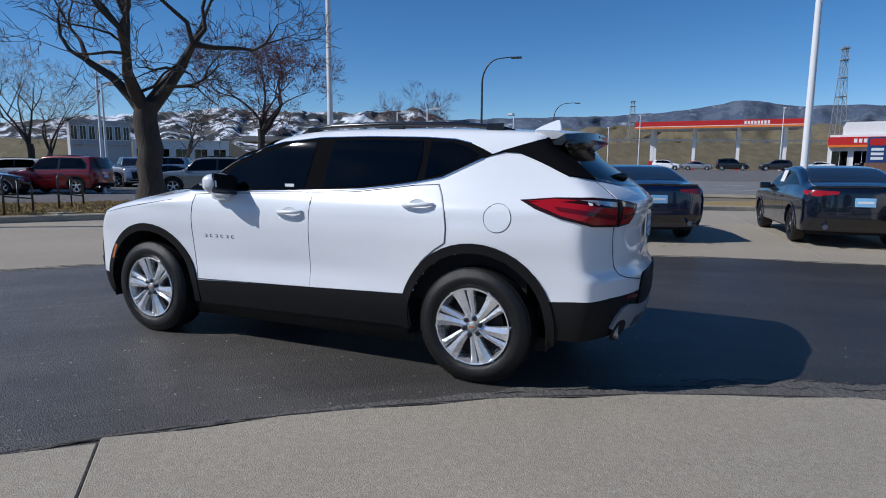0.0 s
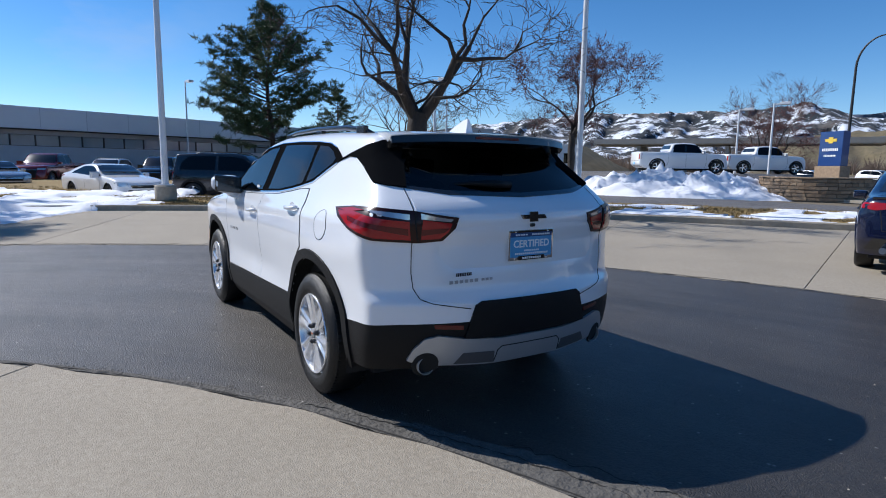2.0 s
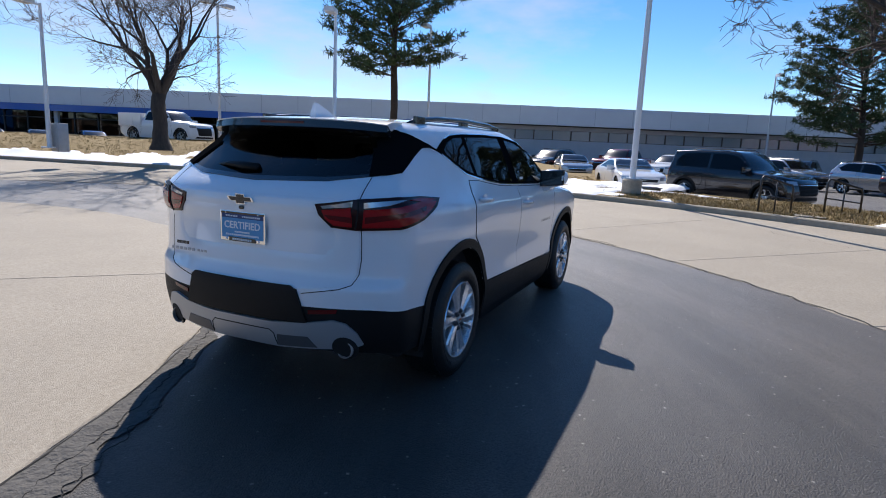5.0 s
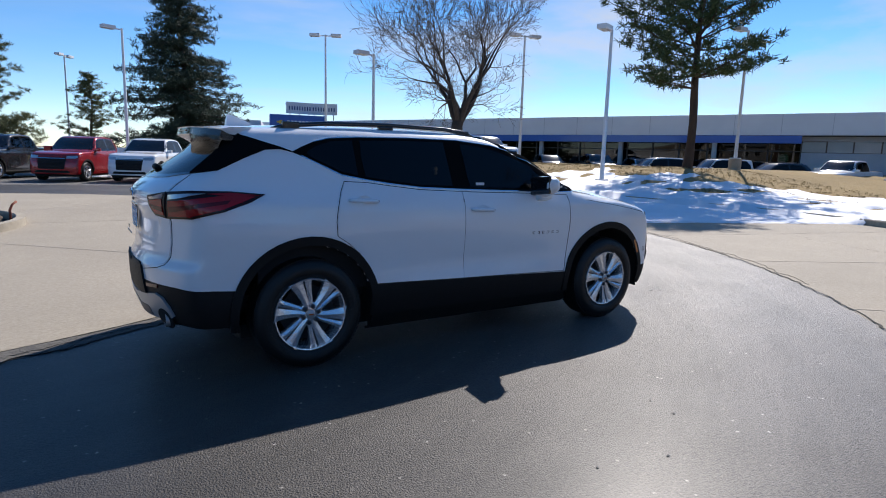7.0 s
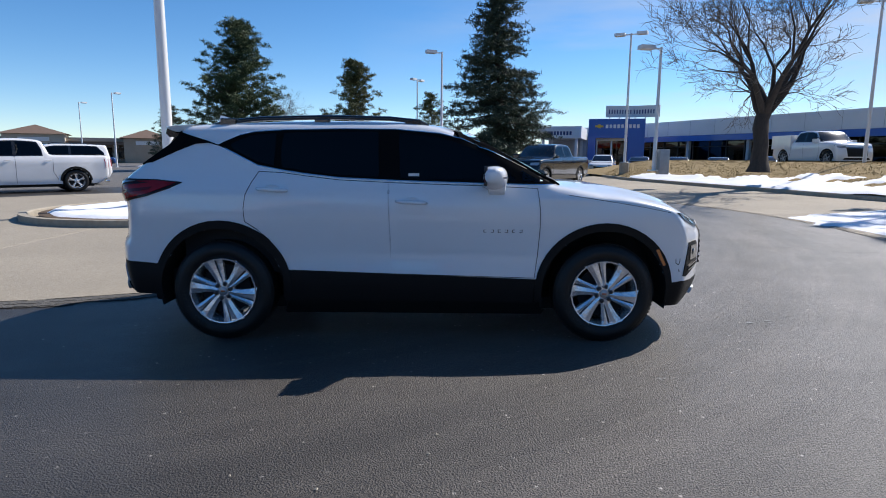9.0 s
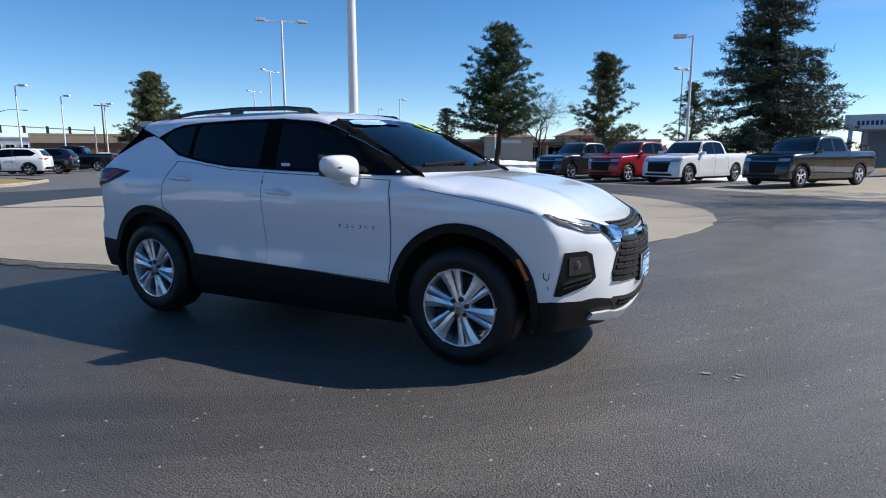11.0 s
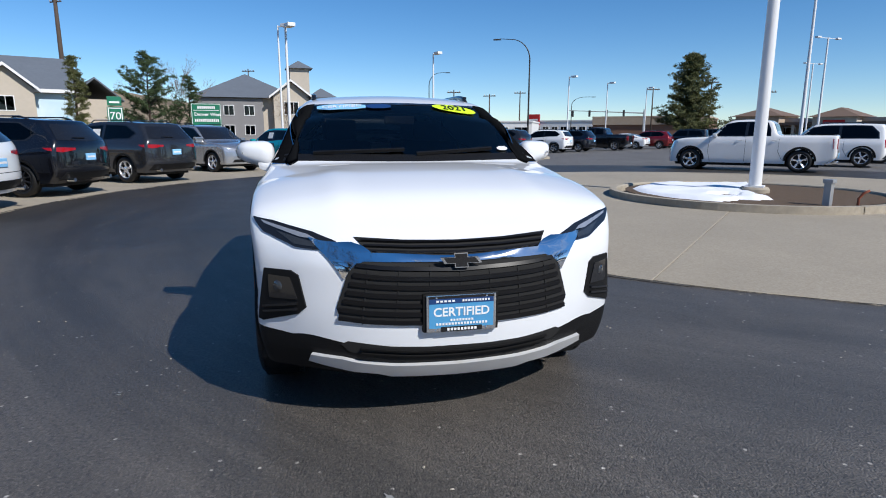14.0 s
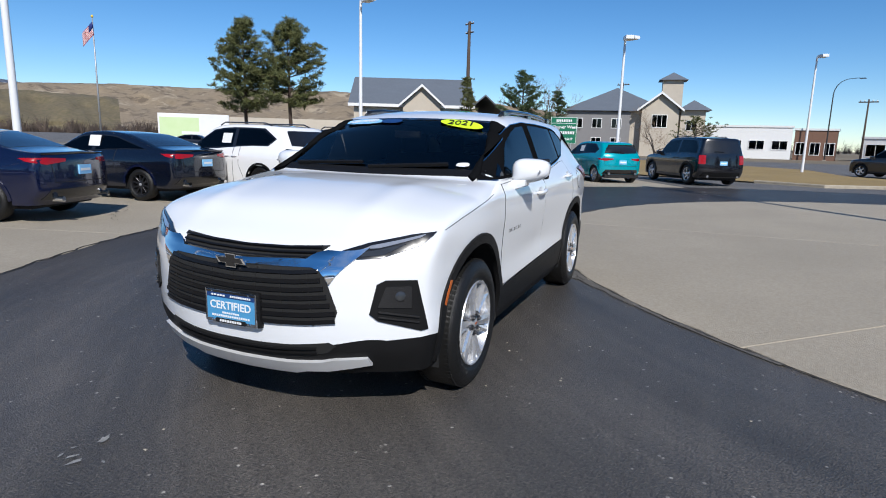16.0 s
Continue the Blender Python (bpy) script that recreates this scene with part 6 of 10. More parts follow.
        part("door_mirror", box(-0.07, 0.08, -0.02, 0.19, -0.02, 0.12, bevel=0.04, m=Matrix.Translation(c) @ Matrix.Diagonal((1, sy, 1, 1))), paint, car)
        # lamps
        hz = min(float(top(s["xf"] - 0.25)) - 0.10, 1.05)
        hl = panel("head_lamp", field, [(s["xf"] - 0.48, sy * w * 0.97, hz + 0.03), (s["xf"] - 0.12, sy * w * 0.62, hz + 0.01), (s["xf"] - 0.08, sy * w * 0.60, hz - 0.10), (s["xf"] - 0.25, sy * w * 0.86, hz - 0.10)], (-0.75, -sy * 0.66), M_CLEAR, car, off=0.006, thick=0.02, step=0.12)
        tz = s["bootlid"] - 0.10
        if style in ("pickup", "boxy"):
            tl = [(-s["xr"] + 0.16, sy * w * 0.97, tz + 0.16), (-s["xr"], sy * w * 0.80, tz + 0.16), (-s["xr"], sy * w * 0.78, tz - 0.18), (-s["xr"] + 0.14, sy * w * 0.97, tz - 0.18)]
        else:
            tl = [(-s["xr"] + 0.42, sy * w * 0.96, tz + 0.045), (-s["xr"] + 0.1, sy * w * 0.8, tz + 0.055), (-s["xr"], sy * w * 0.46, tz + 0.04), (-s["xr"], sy * w * 0.47, tz - 0.005), (-s["xr"] + 0.1, sy * w * 0.78, tz - 0.05), (-s["xr"] + 0.30, sy * w * 0.96, tz - 0.01)]
        panel("tail_lamp", field, tl, (0.72, -sy * 0.70), lamp or M_RED, car, off=0.006, thick=0.02, step=0.12)
        for cx in (f_ax, r_ax):
            make_wheel(car, "wheel", cx, sy * (w * 0.965), R, R, 0.23, R * 0.66, "far" if lite else rim, alloy, seg=16 if lite else 26)
        if style in ("boxy", "crossover"):
            zr = float(top(-0.6)) + 0.02
            part("roof_rail", tube([(0.15, sy * w * 0.68, zr - 0.06), (0.0, sy * w * 0.68, zr + 0.01), (-1.3, sy * w * 0.68, zr), (-1.5, sy * w * 0.68, zr - 0.07)], 0.016, 6), M_TRIM, car)
    x0, x1 = s["screen"]
    yb, yt = w * 0.84, w * 0.68
    sw = lambda x, y: x - 0.10 * (y / 0.7) ** 2
    panel("windscreen", field, [(sw(x0, y), y) for y in np.linspace(-yt, yt, 5)] + [(sw(x1, y), y) for y in np.linspace(yb, -yb, 5)], "T", M_TRIM, car, off=0.004, thick=0.008, step=0.12)
    kind, a, b = s["back"]
    if kind == "T":
        panel("back_glass", field, [(a, -w * 0.62), (b, -w * 0.74), (b, w * 0.74), (a, w * 0.62)], "T", M_TRIM, car, off=0.005, thick=0.01, step=0.12, deep=1.6)
        if style != "pickup":
            strip("boot_gap", field, [(-w * 0.72, s["bootlid"] + 0.0), (-w * 0.66, 0.62), (w * 0.66, 0.62), (w * 0.72, s["bootlid"] + 0.0)], "B", M_GAP, car, wide=0.012, off=0.0005, height=0.001, dense=0.1)
            strip("boot_lip", field, [(-w * 0.8, s["bootlid"] + 0.005), (0, s["bootlid"] + 0.02), (w * 0.8, s["bootlid"] + 0.005)], "B", M_TRIM, car, wide=0.03, off=0.002, height=0.02)
        else:
            strip("gate_gap", field, [(-w * 0.76, 1.30), (-w * 0.76, 0.78), (w * 0.76, 0.78), (w * 0.76, 1.30)], "B", M_GAP, car, wide=0.014, off=0.0005, height=0.001, dense=0.1)
            part("bed_cover", box(-s["xr"] + 0.10, -1.30, -w * 0.82, w * 0.82, 1.335, 1.352, bevel=0.004), M_CLAD, car)
    else:
        panel("back_glass", field, [(-w * 0.78, a + 0.03), (0, a), (w * 0.78, a + 0.03), (w * 0.62, b), (-w * 0.62, b)], "B", M_TRIM, car, off=0.005, thick=0.01, step=0.12)
        strip("gate_gap", field, [(-w * 0.82, a), (-w * 0.78, 0.66), (w * 0.78, 0.66), (w * 0.82, a)], "B", M_GAP, car, wide=0.014, off=0.0005, height=0.001, dense=0.1)
        c, nrm = on_body(field, "B", 0.1, a + 0.07)
        part("rear_wiper", tube([(c.x - 0.02, 0.0, c.z), (c.x - 0.02, 0.38, c.z + 0.01)], 0.01, 6), M_CLAD, car)
    # bumpers, grille, plates
    lowm = M_CLAD if style in ("crossover", "boxy", "pickup") else M_TRIM
    panel("rear_valance", field, [(-w * 0.85, 0.36), (-w * 0.75, 0.52), (w * 0.75, 0.52), (w * 0.85, 0.36)], "B", M_CHROME if style == "pickup" else lowm, car, off=0.01, thick=0.03, step=0.12)
    panel("grille", field, [(-w * 0.5, 0.52), (-w * 0.56, hz - 0.06), (w * 0.56, hz - 0.06), (w * 0.5, 0.52)], "F", M_GAP, car, off=0.006, thick=0.02, step=0.1)
    for k in range(2, 3) if lite else range(3):
        z = 0.58 + (hz - 0.68) * k / 2
        strip("slat", field, [(-w * 0.52, z), (w * 0.52, z)], "F", M_CHROME if k == 2 else M_CLAD, car, wide=0.03, off=0.008, height=0.015)
    panel("lower_intake", field, [(-w * 0.7, 0.36), (-w * 0.62, 0.46), (w * 0.62, 0.46), (w * 0.7, 0.36)], "F", lowm, car, off=0.006, thick=0.02, step=0.12)
    pz = {"pickup": 0.62, "boxy": 0.86, "crossover": 0.84}.get(style, 0.80)
    c, nrm = on_body(field, "B", 0.0, pz)
    pl = part("plate", box(c.x - 0.022, c.x + 0.03, -0.15, 0.15, pz - 0.075, pz + 0.075, bevel=0.004), M_CYAN, car)
    part("plate_bar", box(c.x - 0.025, c.x - 0.018, -0.12, 0.12, pz - 0.02, pz + 0.02), M_WHITE, pl)
    for sy in () if lite else (1, -1):
        part("exhaust_tip", tube([(c.x - 0.02, sy * w * 0.62, 0.36), (c.x + 0.15, sy * w * 0.62, 0.36)], 0.045, 12), M_CHROME, car)
    return car


def repaint(car, paint):
    for o in car.children:
        for i, sl in enumerate(o.material_slots):
            if o.name.split(".")[0] in ("body", "door_mirror", "handle"):
                sl.link = "OBJECT"
                sl.material = paint
    return car


PROTO = {}


def park(style, x, y, heading, paint, label, z=0.0, group="", category="car", rim="ten", alloy=None, sheet=False):
    """Stands a car with its body centre at a place, its nose towards the heading."""
    m = pose(x, y, z, 0, 0, heading)
    lite = group == "cars farther off"
    key = (style, rim, alloy, lite)
    if key not in PROTO:
        ob = make_car(style, paint, label, category, alloy, rim, lite=lite)
        ob.matrix_basis = m
        PROTO[key] = ob
    else:
        ob = copy_thing(PROTO[key], m)
        repaint(ob, paint)
    tagged(ob, label, category, group)
    if sheet:
        st = STYLES[style]
        part("price_sheet", box(-0.62, -0.32, -0.004, 0.004, 0, 0.24, m=Matrix.Translation((0.25, st["w"] / 2 * 0.89, st["belt"][1] + 0.08)) @ Matrix.Rotation(radians(18), 4, "X")), M_BARWHITE, ob)
    return ob


APRON, LOT = "cars parked on the apron", "cars in the car park"


def by_rear(style, x, y, heading):
    """Body centre from the middle of the rear axle."""
    s = STYLES[style]
    ax = s["xf"] - (0.95 if style == "pickup" else 0.90) - s["wb"]
    return x - ax * math.cos(radians(heading)), y - ax * math.sin(radians(heading))


for style, x, y, hd, paint, label, z, rim, alloy, sh in (
        ("sedan", -1.62, -8.05, -69, P_NAVY, "dark navy sports saloon with dark alloy wheels on the apron", 0.03, "ten", M_ALLOY_D, False),
        ("sedan", -5.15, -8.75, -84, P_INK, "ink-blue saloon with a price sheet in its window", 0.03, "ten", M_ALLOY_D, True),
        ("crossover", -7.05, -7.0, -95, P_WHITE, "white luxury crossover with dark roof pillars and tinted glass", 0.02, "ten", M_ALLOY_D, True),
        ("crossover", -10.2, -6.5, -108, P_BLACK, "black coupe-like crossover with red tail lamps", 0.02, "ten", M_ALLOY_D, False),
        ("crossover", -13.75, -5.25, -125, P_GREY, "graphite grey crossover with a price sheet", 0.02, "five", M_ALLOY, True),
        ("hatch", -19.45, -0.95, -143, P_TEAL, "bright teal electric hatchback", 0.0, "five", M_ALLOY, True),
        ("boxy", -21.2, 2.5, -150, P_BLACK, "large black sport utility with a chrome bumper strip", 0.0, "five", M_ALLOY, True)):
    cx, cy = by_rear(style, x, y, hd)
    park(style, cx, cy, hd, paint, label, z, APRON, rim=rim, alloy=alloy, sheet=sh)
park("crossover", -19.3, -4.6, 46, P_SILVER, "silver compact crossover parked nose out", 0.0, APRON, rim="five", alloy=M_ALLOY)
# east car park
park("boxy", 17.9, -3.25, -124, P_BLACK, "black off-road sport utility with silver wheels", -0.05, LOT, rim="five", alloy=M_ALLOY)
park("coupe", 21.3, 0.9, -156, P_WHITE, "white two-door sports coupe", -0.03, LOT, rim="ten", alloy=M_ALLOY_D)
park("boxy", 20.5, -18.3, 36, P_CHAMP, "silver sport utility parked along the service road", -0.03, LOT, rim="five", alloy=M_ALLOY)
park("boxy", 27.0, -15.0, 20, P_RED, "long red sport utility with chrome wheels", -0.03, LOT, rim="five", alloy=M_ALLOY)
park("crossover", 32.2, -10.3, -135, P_SILVER, "silver wagon in the car park", -0.03, LOT, rim="five", alloy=M_ALLOY)
# north side
park("pickup", -15.45, 15.95, -137, P_WHITE, "white two-door work pickup with steel wheels", 0.0, LOT, category="pickup truck", rim="five", alloy=M_ALLOY)
park("pickup", 5.1, 23.5, -126, P_BLACK, "lifted black crew-cab pickup", 0.08, LOT, category="pickup truck", rim="five", alloy=M_ALLOY)
park("pickup", -2.0, 26.9, -118, P_BRED, "red crew-cab pickup with a chrome bumper", 0.0, LOT, category="pickup truck", rim="five", alloy=M_ALLOY)
park("pickup", -5.2, 28.6, -118, P_GREY, "dark grey pickup beside the red one", 0.0, LOT, category="pickup truck", rim="five", alloy=M_ALLOY)

# ---- banks, snow, roads and distance ----
def fbm(x, y, s=1.0, o=3):
    return sum(noise.noise(Vector((x * s * 2 ** k, y * s * 2 ** k, 7.3 * k))) / 2 ** k for k in range(o))


def patch(name, t0, t1, nt, nr, inner, outer, height, material, label, kind="structure", keep=None, smooth=True):
    """A sheet of ground in bearing and distance from the centre."""
    vs, fs, ok = [], [], []
    for i in range(nt + 1):
        t = t0 + (t1 - t0) * i / nt
        a, b = inner(t), outer(t)
        for j in range(nr + 1):
            r = a + (b - a) * j / nr
            x, y = polar(r, t)
            vs.append((x, y, height(r, t, x, y)))
            ok.append(keep is None or keep(r, t, x, y))
    if keep:          # thaw to nothing at the rims
        w = nr + 1
        for i in range(nt + 1):
            for j in range(nr + 1):
                k = i * w + j
                around = [ok[a * w + b] for a in (i - 1, i, i + 1) for b in (j - 1, j, j + 1) if 0 <= a <= nt and 0 <= b <= nr]
                if ok[k] and not all(around):
                    vs[k] = (vs[k][0], vs[k][1], vs[k][2] - 0.09)
    for i in range(nt):
        for j in range(nr):
            q = (i * (nr + 1) + j, (i + 1) * (nr + 1) + j, (i + 1) * (nr + 1) + j + 1, i * (nr + 1) + j + 1)
            if all(ok[k] for k in q):
                fs.append(q)
    return mesh(name, vs, fs, material, label=label, kind=kind, smooth=smooth)


K = lambda t: float(KERB(max(-125, min(60, t))))
step01 = lambda v: max(0.0, min(1.0, v)) ** 2 * (3 - 2 * max(0.0, min(1.0, v)))


def bank(r, t, x, y):
    """Height of the planted ground beyond the kerb."""
    d = r - K(t)
    hill = step01((t + 7) / 14) * step01((66 - t) / 14)
    strip_h = 0.25 + 0.12 * step01(d / 2.2)
    mound = 0.85 * step01(d / 7.5)
    return strip_h + hill * mound + 0.05 * fbm(x, y, 0.5)


patch("bank", -18, 62, 110, 40, lambda t: K(t) + 0.18, lambda t: K(t) + 26, bank, M_DRY, "dry winter grass bank in front of the showroom")
patch("verge", -76, -18, 90, 8, lambda t: K(t) + 0.18, lambda t: K(t) + 3.4, bank, M_DRY, "narrow dry grass strip behind the kerb")
patch("verge_south", -122, -76, 60, 8, lambda t: K(t) + 0.18, lambda t: K(t) + 4.5, lambda r, t, x, y: 0.14 + 0.04 * fbm(x, y, 0.6), M_DRY, "dry grass verge between the apron and the road")


def snow_top(r, t, x, y):
    if r < K(t) + 0.05:
        return rise(x, y) + 0.02 + 0.035 * max(0, fbm(x + 9, y, 0.8) + 0.4)
    return bank(r, t, x, y) + 0.035 + 0.10 * max(0.0, fbm(x, y + 31, 0.55) + 0.25)


def snow_hill(r, t, x, y):
    d = r - K(t)
    edge = 0.9 * fbm(x, y, 0.45, 4)
    hi = 5.2 + 2.2 * step01((4 - t) / 8) - 3.0 * step01((t - 14) / 20) + 1.6 * edge
    lo = -6.0 * step01((t + 20.5) / 7) * step01((9 - t) / 10) + 1.2 * edge * step01((t + 21) / 6) * step01((9 - t) / 10)
    bare = fbm(x - 40, y + 12, 0.9, 3)
    return lo < d < hi and (bare > -0.33 or d < 2.0) and t > -23 + 1.5 * edge and t < 50 + 4 * edge


patch("snow_bank", -27, 56, 300, 70, lambda t: K(t) - 7, lambda t: K(t) + 9, snow_top, M_SNOW, "old snow lying on the grass bank and spilling on the apron", "stuff", snow_hill)


def snow_strip(r, t, x, y):
    d = r - K(t)
    return 0.25 < d < 3.0 and fbm(x * 1.0, y, 0.55, 4) > 0.02 - 0.25 * step01((-t - 44) / 10) and not (-41 < t < -30)


patch("snow_strip", -76, -19, 560, 34, lambda t: K(t) + 0.2, lambda t: K(t) + 3.3, lambda r, t, x, y: bank(r, t, x, y) + 0.012 + 0.03 * max(0, fbm(x, y + 5, 0.8) + 0.3), M_SNOW, "thawing snow patches along the verge", "stuff", snow_strip)


def island_snow(r, t, x, y):
    return r < R_ISLAND - 0.2 and (x - CX) * -0.75 + (y - CY) * -0.66 > -0.1 + 0.9 * fbm(x, y, 0.9, 4)


patch("snow_island", 0, 360, 120, 16, lambda t: 0.02, lambda t: R_ISLAND - 0.16, lambda r, t, x, y: 0.135 + 0.05 * max(0, fbm(x, y, 1.2) + 0.3) + 0.03, M_SNOW, "thin snow on half of the island bed", "stuff", island_snow)

# roads and lots
M_STREET = asphalt("street_asphalt", (0.12, 0.118, 0.115), 0.15, 0.85)
sheet("road_main", [(-260, -29), (-110, -27), (60, -29.5), (140, -40), (300, -75), (300, -120), (140, -84), (60, -74), (-110, -66), (-260, -66)], -0.02, M_STREET, "wide grey main road passing the dealership")
M_LINE = mat("road_paint", (0.6, 0.6, 0.58), 0.8, var=0.5, scale=6)
lines = bmesh.new()
for k in range(60):
    x = -150 + k * 6
    for y0 in (-40.2, -53.5):
        box_bm(lines, x, x + 2.6, y0 - 0.06, y0 + 0.06, -0.03, -0.012)
part("road_markings", lines, M_LINE, None, "white lane dashes on the main road", kind="structure")
kerb("kerb_road", [(-120, -28.3), (-20, -28.6), (60, -30.8)][::-1], "low concrete kerb beside the main road", 0.12, 0.3)
sheet("verge_road", [(-120, -28.2), (-60, -28.4), (-8, -28.5), (-8, -20.3), (-30, -21), (-120, -20)], -0.006, M_DRY, "dry grass verge along the main road")
sheet("service_road", [(24, -27), (34, -60), (48, -60), (46, -27), (60, -12), (95, 10), (95, -40), (140, -40), (140, 60), (24, 60)], -0.034, M_LOT, "asphalt lanes of the eastern car park")
sheet("corner_verge_west", [(-30.5, 13.2), (-27.2, 12.6), (-24.5, 10.0), (-23.0, 6.8), (-24.5, 4.4), (-30, -8), (-60, -20), (-62, -2), (-46, 9.5), (-36, 10.0)], 0.03, M_DRY, "dry grass corner behind the parked cars")

kerb("kerb_corner", [(-31.0, 13.25), (-27.2, 12.6), (-24.5, 10.0), (-23.0, 6.8), (-24.5, 4.4)], "pale concrete kerb round the dry grass corner", 0.1, 0.16)


def heap(name, cx, cy, rx, ry, h, label, seed=0, n=26, material=None, turn=0.0, base=0.0):
    """A low lumpy heap, as of ploughed snow."""
    vs, fs = [], []
    for i in range(n + 1):
        for j in range(n + 1):
            u, v = -1 + 2 * i / n, -1 + 2 * j / n
            d = u * u + v * v
            ca, sa = math.cos(radians(turn)), math.sin(radians(turn))
            x, y = cx + u * rx * ca - v * ry * sa, cy + u * rx * sa + v * ry * ca
            z = base + h * max(0.0, 1 - d) ** 0.7 * (0.75 + 0.6 * fbm(x + seed, y, 0.9) + 0.16 * fbm(x, y + seed, 3.1)) - 0.06 * d
            vs.append((x, y, z))
    for i in range(n):
        for j in range(n):
            fs.append((i * (n + 1) + j, (i + 1) * (n + 1) + j, (i + 1) * (n + 1) + j + 1, i * (n + 1) + j + 1))
    return mesh(name, vs, fs, material or M_SNOW, label=label, kind="stuff", smooth=True)


# ploughed snow
heap("snow_heap", 16.6, -27.2, 7.2, 3.6, 1.45, "ploughed dirty snow heap on the corner bed", 3, n=70, turn=35)
heap("snow_heap", 11.4, -30.4, 3.4, 2.0, 1.0, "snow lying behind the stone planter", 13, n=40, turn=60)
heap("snow_heap", -13.0, 36.0, 5.0, 1.8, 0.45, "snow left on a car park island", 23)
heap("snow_heap", 1.5, 30.5, 4.0, 1.5, 0.35, "flat old snow beside the pickups", 33)
heap("snow_heap", -28.0, 66.0, 9.0, 3.0, 0.7, "snow left on a far car park island", 43)

# hills: a rim of distant land given by bearing and height above the eye
def hill_mat(name, soil, forest, snow, scale, snow_at, forest_at):
    """Slopes with sharp-edged snow fields and dark woods over bare soil."""
    m = mat(name, soil, 1.0, var=0.6, scale=scale * 6, color2=tuple(c * 0.6 for c in soil))
    t = m.node_tree
    b = t.nodes["Principled BSDF"]
    src = b.inputs["Base Color"].links[0].from_socket
    co = next(n for n in t.nodes if n.bl_idname == "ShaderNodeTexCoord")
    for k, (colour, edge, stretch, sc) in enumerate(((snow, snow_at, (1, 1, 1.6), 1.0), (forest, forest_at, (1, 1, 0.7), 1.9))):
        mp_ = t.nodes.new("ShaderNodeMapping")
        mp_.inputs["Scale"].default_value = stretch
        mp_.inputs["Location"].default_value = (k * 31, k * 17, 0)
        t.links.new(co.outputs["Object"], mp_.inputs[0])
        n = t.nodes.new("ShaderNodeTexNoise")
        n.inputs["Scale"].default_value, n.inputs["Detail"].default_value, n.inputs["Roughness"].default_value = scale * sc, 12, 0.68
        t.links.new(mp_.outputs[0], n.inputs["Vector"])
        r = t.nodes.new("ShaderNodeMapRange")
        r.inputs["From Min"].default_value, r.inputs["From Max"].default_value = edge - 0.02, edge + 0.03
        t.links.new(n.outputs[0], r.inputs[0])
        x = t.nodes.new("ShaderNodeMix")
        x.data_type = "RGBA"
        x.inputs[7].default_value = (*colour, 1)
        t.links.new(src, x.inputs[6])
        t.links.new(r.outputs[0], x.inputs[0])
        src = x.outputs[2]
    t.links.new(src, b.inputs["Base Color"])
    return m


M_MOUNT = hill_mat("snowy_foothill", (0.12, 0.112, 0.105), (0.020, 0.027, 0.034), (0.66, 0.70, 0.76), 0.016, 0.485, 0.50)
# the far ridge has its blue distance haze mixed into soil, woods and snow
M_HAZEHILL = hill_mat("haze_tinted_mountain", (0.10, 0.125, 0.17), (0.055, 0.075, 0.12), (0.26, 0.29, 0.35), 0.012, 0.60, 0.49)
M_MESA = hill_mat("tan_mesa", (0.27, 0.21, 0.14), (0.13, 0.10, 0.07), (0.34, 0.28, 0.20), 0.03, 0.58, 0.56)
M_SCRUB = mat("brown_scrub", (0.19, 0.15, 0.09), 1.0, var=0.85, scale=0.45, big=0.5, bigscale=0.05, color2=(0.075, 0.07, 0.035))


def range_of(name, a0, a1, dist, elev, material, label, rough=0.12, depth=0.28, n=160, m=14, seed=0.0):
    """A range: a lit slope that climbs from its foot to a jagged crest."""
    e = curve_of(*elev)
    vs, fs = [], []
    for i in range(n + 1):
        a = a0 + (a1 - a0) * i / n
        top = (math.tan(radians(float(e(a)))) * dist + 1.4)
        for j in range(m + 1):
            k = j / m
            d = dist * (1 - depth * (1 - k)) + dist * 0.04 * fbm(a * 0.35 + seed, k * 3, 1.0)
            rid = fbm(a * 0.55 + seed, k * 2.2, 1.0, 4)
            z = top * (k ** 1.15) * (1 + rough * rid * (1.2 - 0.8 * k)) * d / dist
            x, y = d * math.cos(radians(a)), d * math.sin(radians(a))
            vs.append((x, y, z - 0.5 if j else -4))
        x, y = dist * 1.12 * math.cos(radians(a)), dist * 1.12 * math.sin(radians(a))
        vs.append((x, y, top * 0.55))
    w = m + 2
    for i in range(n):
        for j in range(w - 1):
            fs.append((i * w + j, i * w + j + 1, (i + 1) * w + j + 1, (i + 1) * w + j))
    return mesh(name, vs, fs, material, label=label, kind="structure", smooth=True)


range_of("backdrop_mountains", -72, -14, 1500, ((-72, 3.6), (-66.5, 4.5), (-63.5, 5.6), (-60, 5.2), (-56, 5.1), (-50, 5.15), (-46, 5.1), (-41.5, 4.7), (-37, 4.1), (-33.5, 3.85), (-29, 3.2), (-22, 2.4), (-14, 1.0)), M_MOUNT, "snow-streaked foothills under a blue sky", 0.14, 0.33, 420, 40, 1.0)
range_of("backdrop_ridge", -150, -62, 2300, ((-150, 2.6), (-125, 3.4), (-110, 4.9), (-102, 5.05), (-97, 5.2), (-92.7, 5.85), (-89, 5.3), (-85, 4.95), (-80, 4.8), (-72, 4.7), (-66, 4.5), (-62, 4.4)), M_HAZEHILL, "hazy blue mountain ridge", 0.06, 0.2, 260, 20, 4.0)
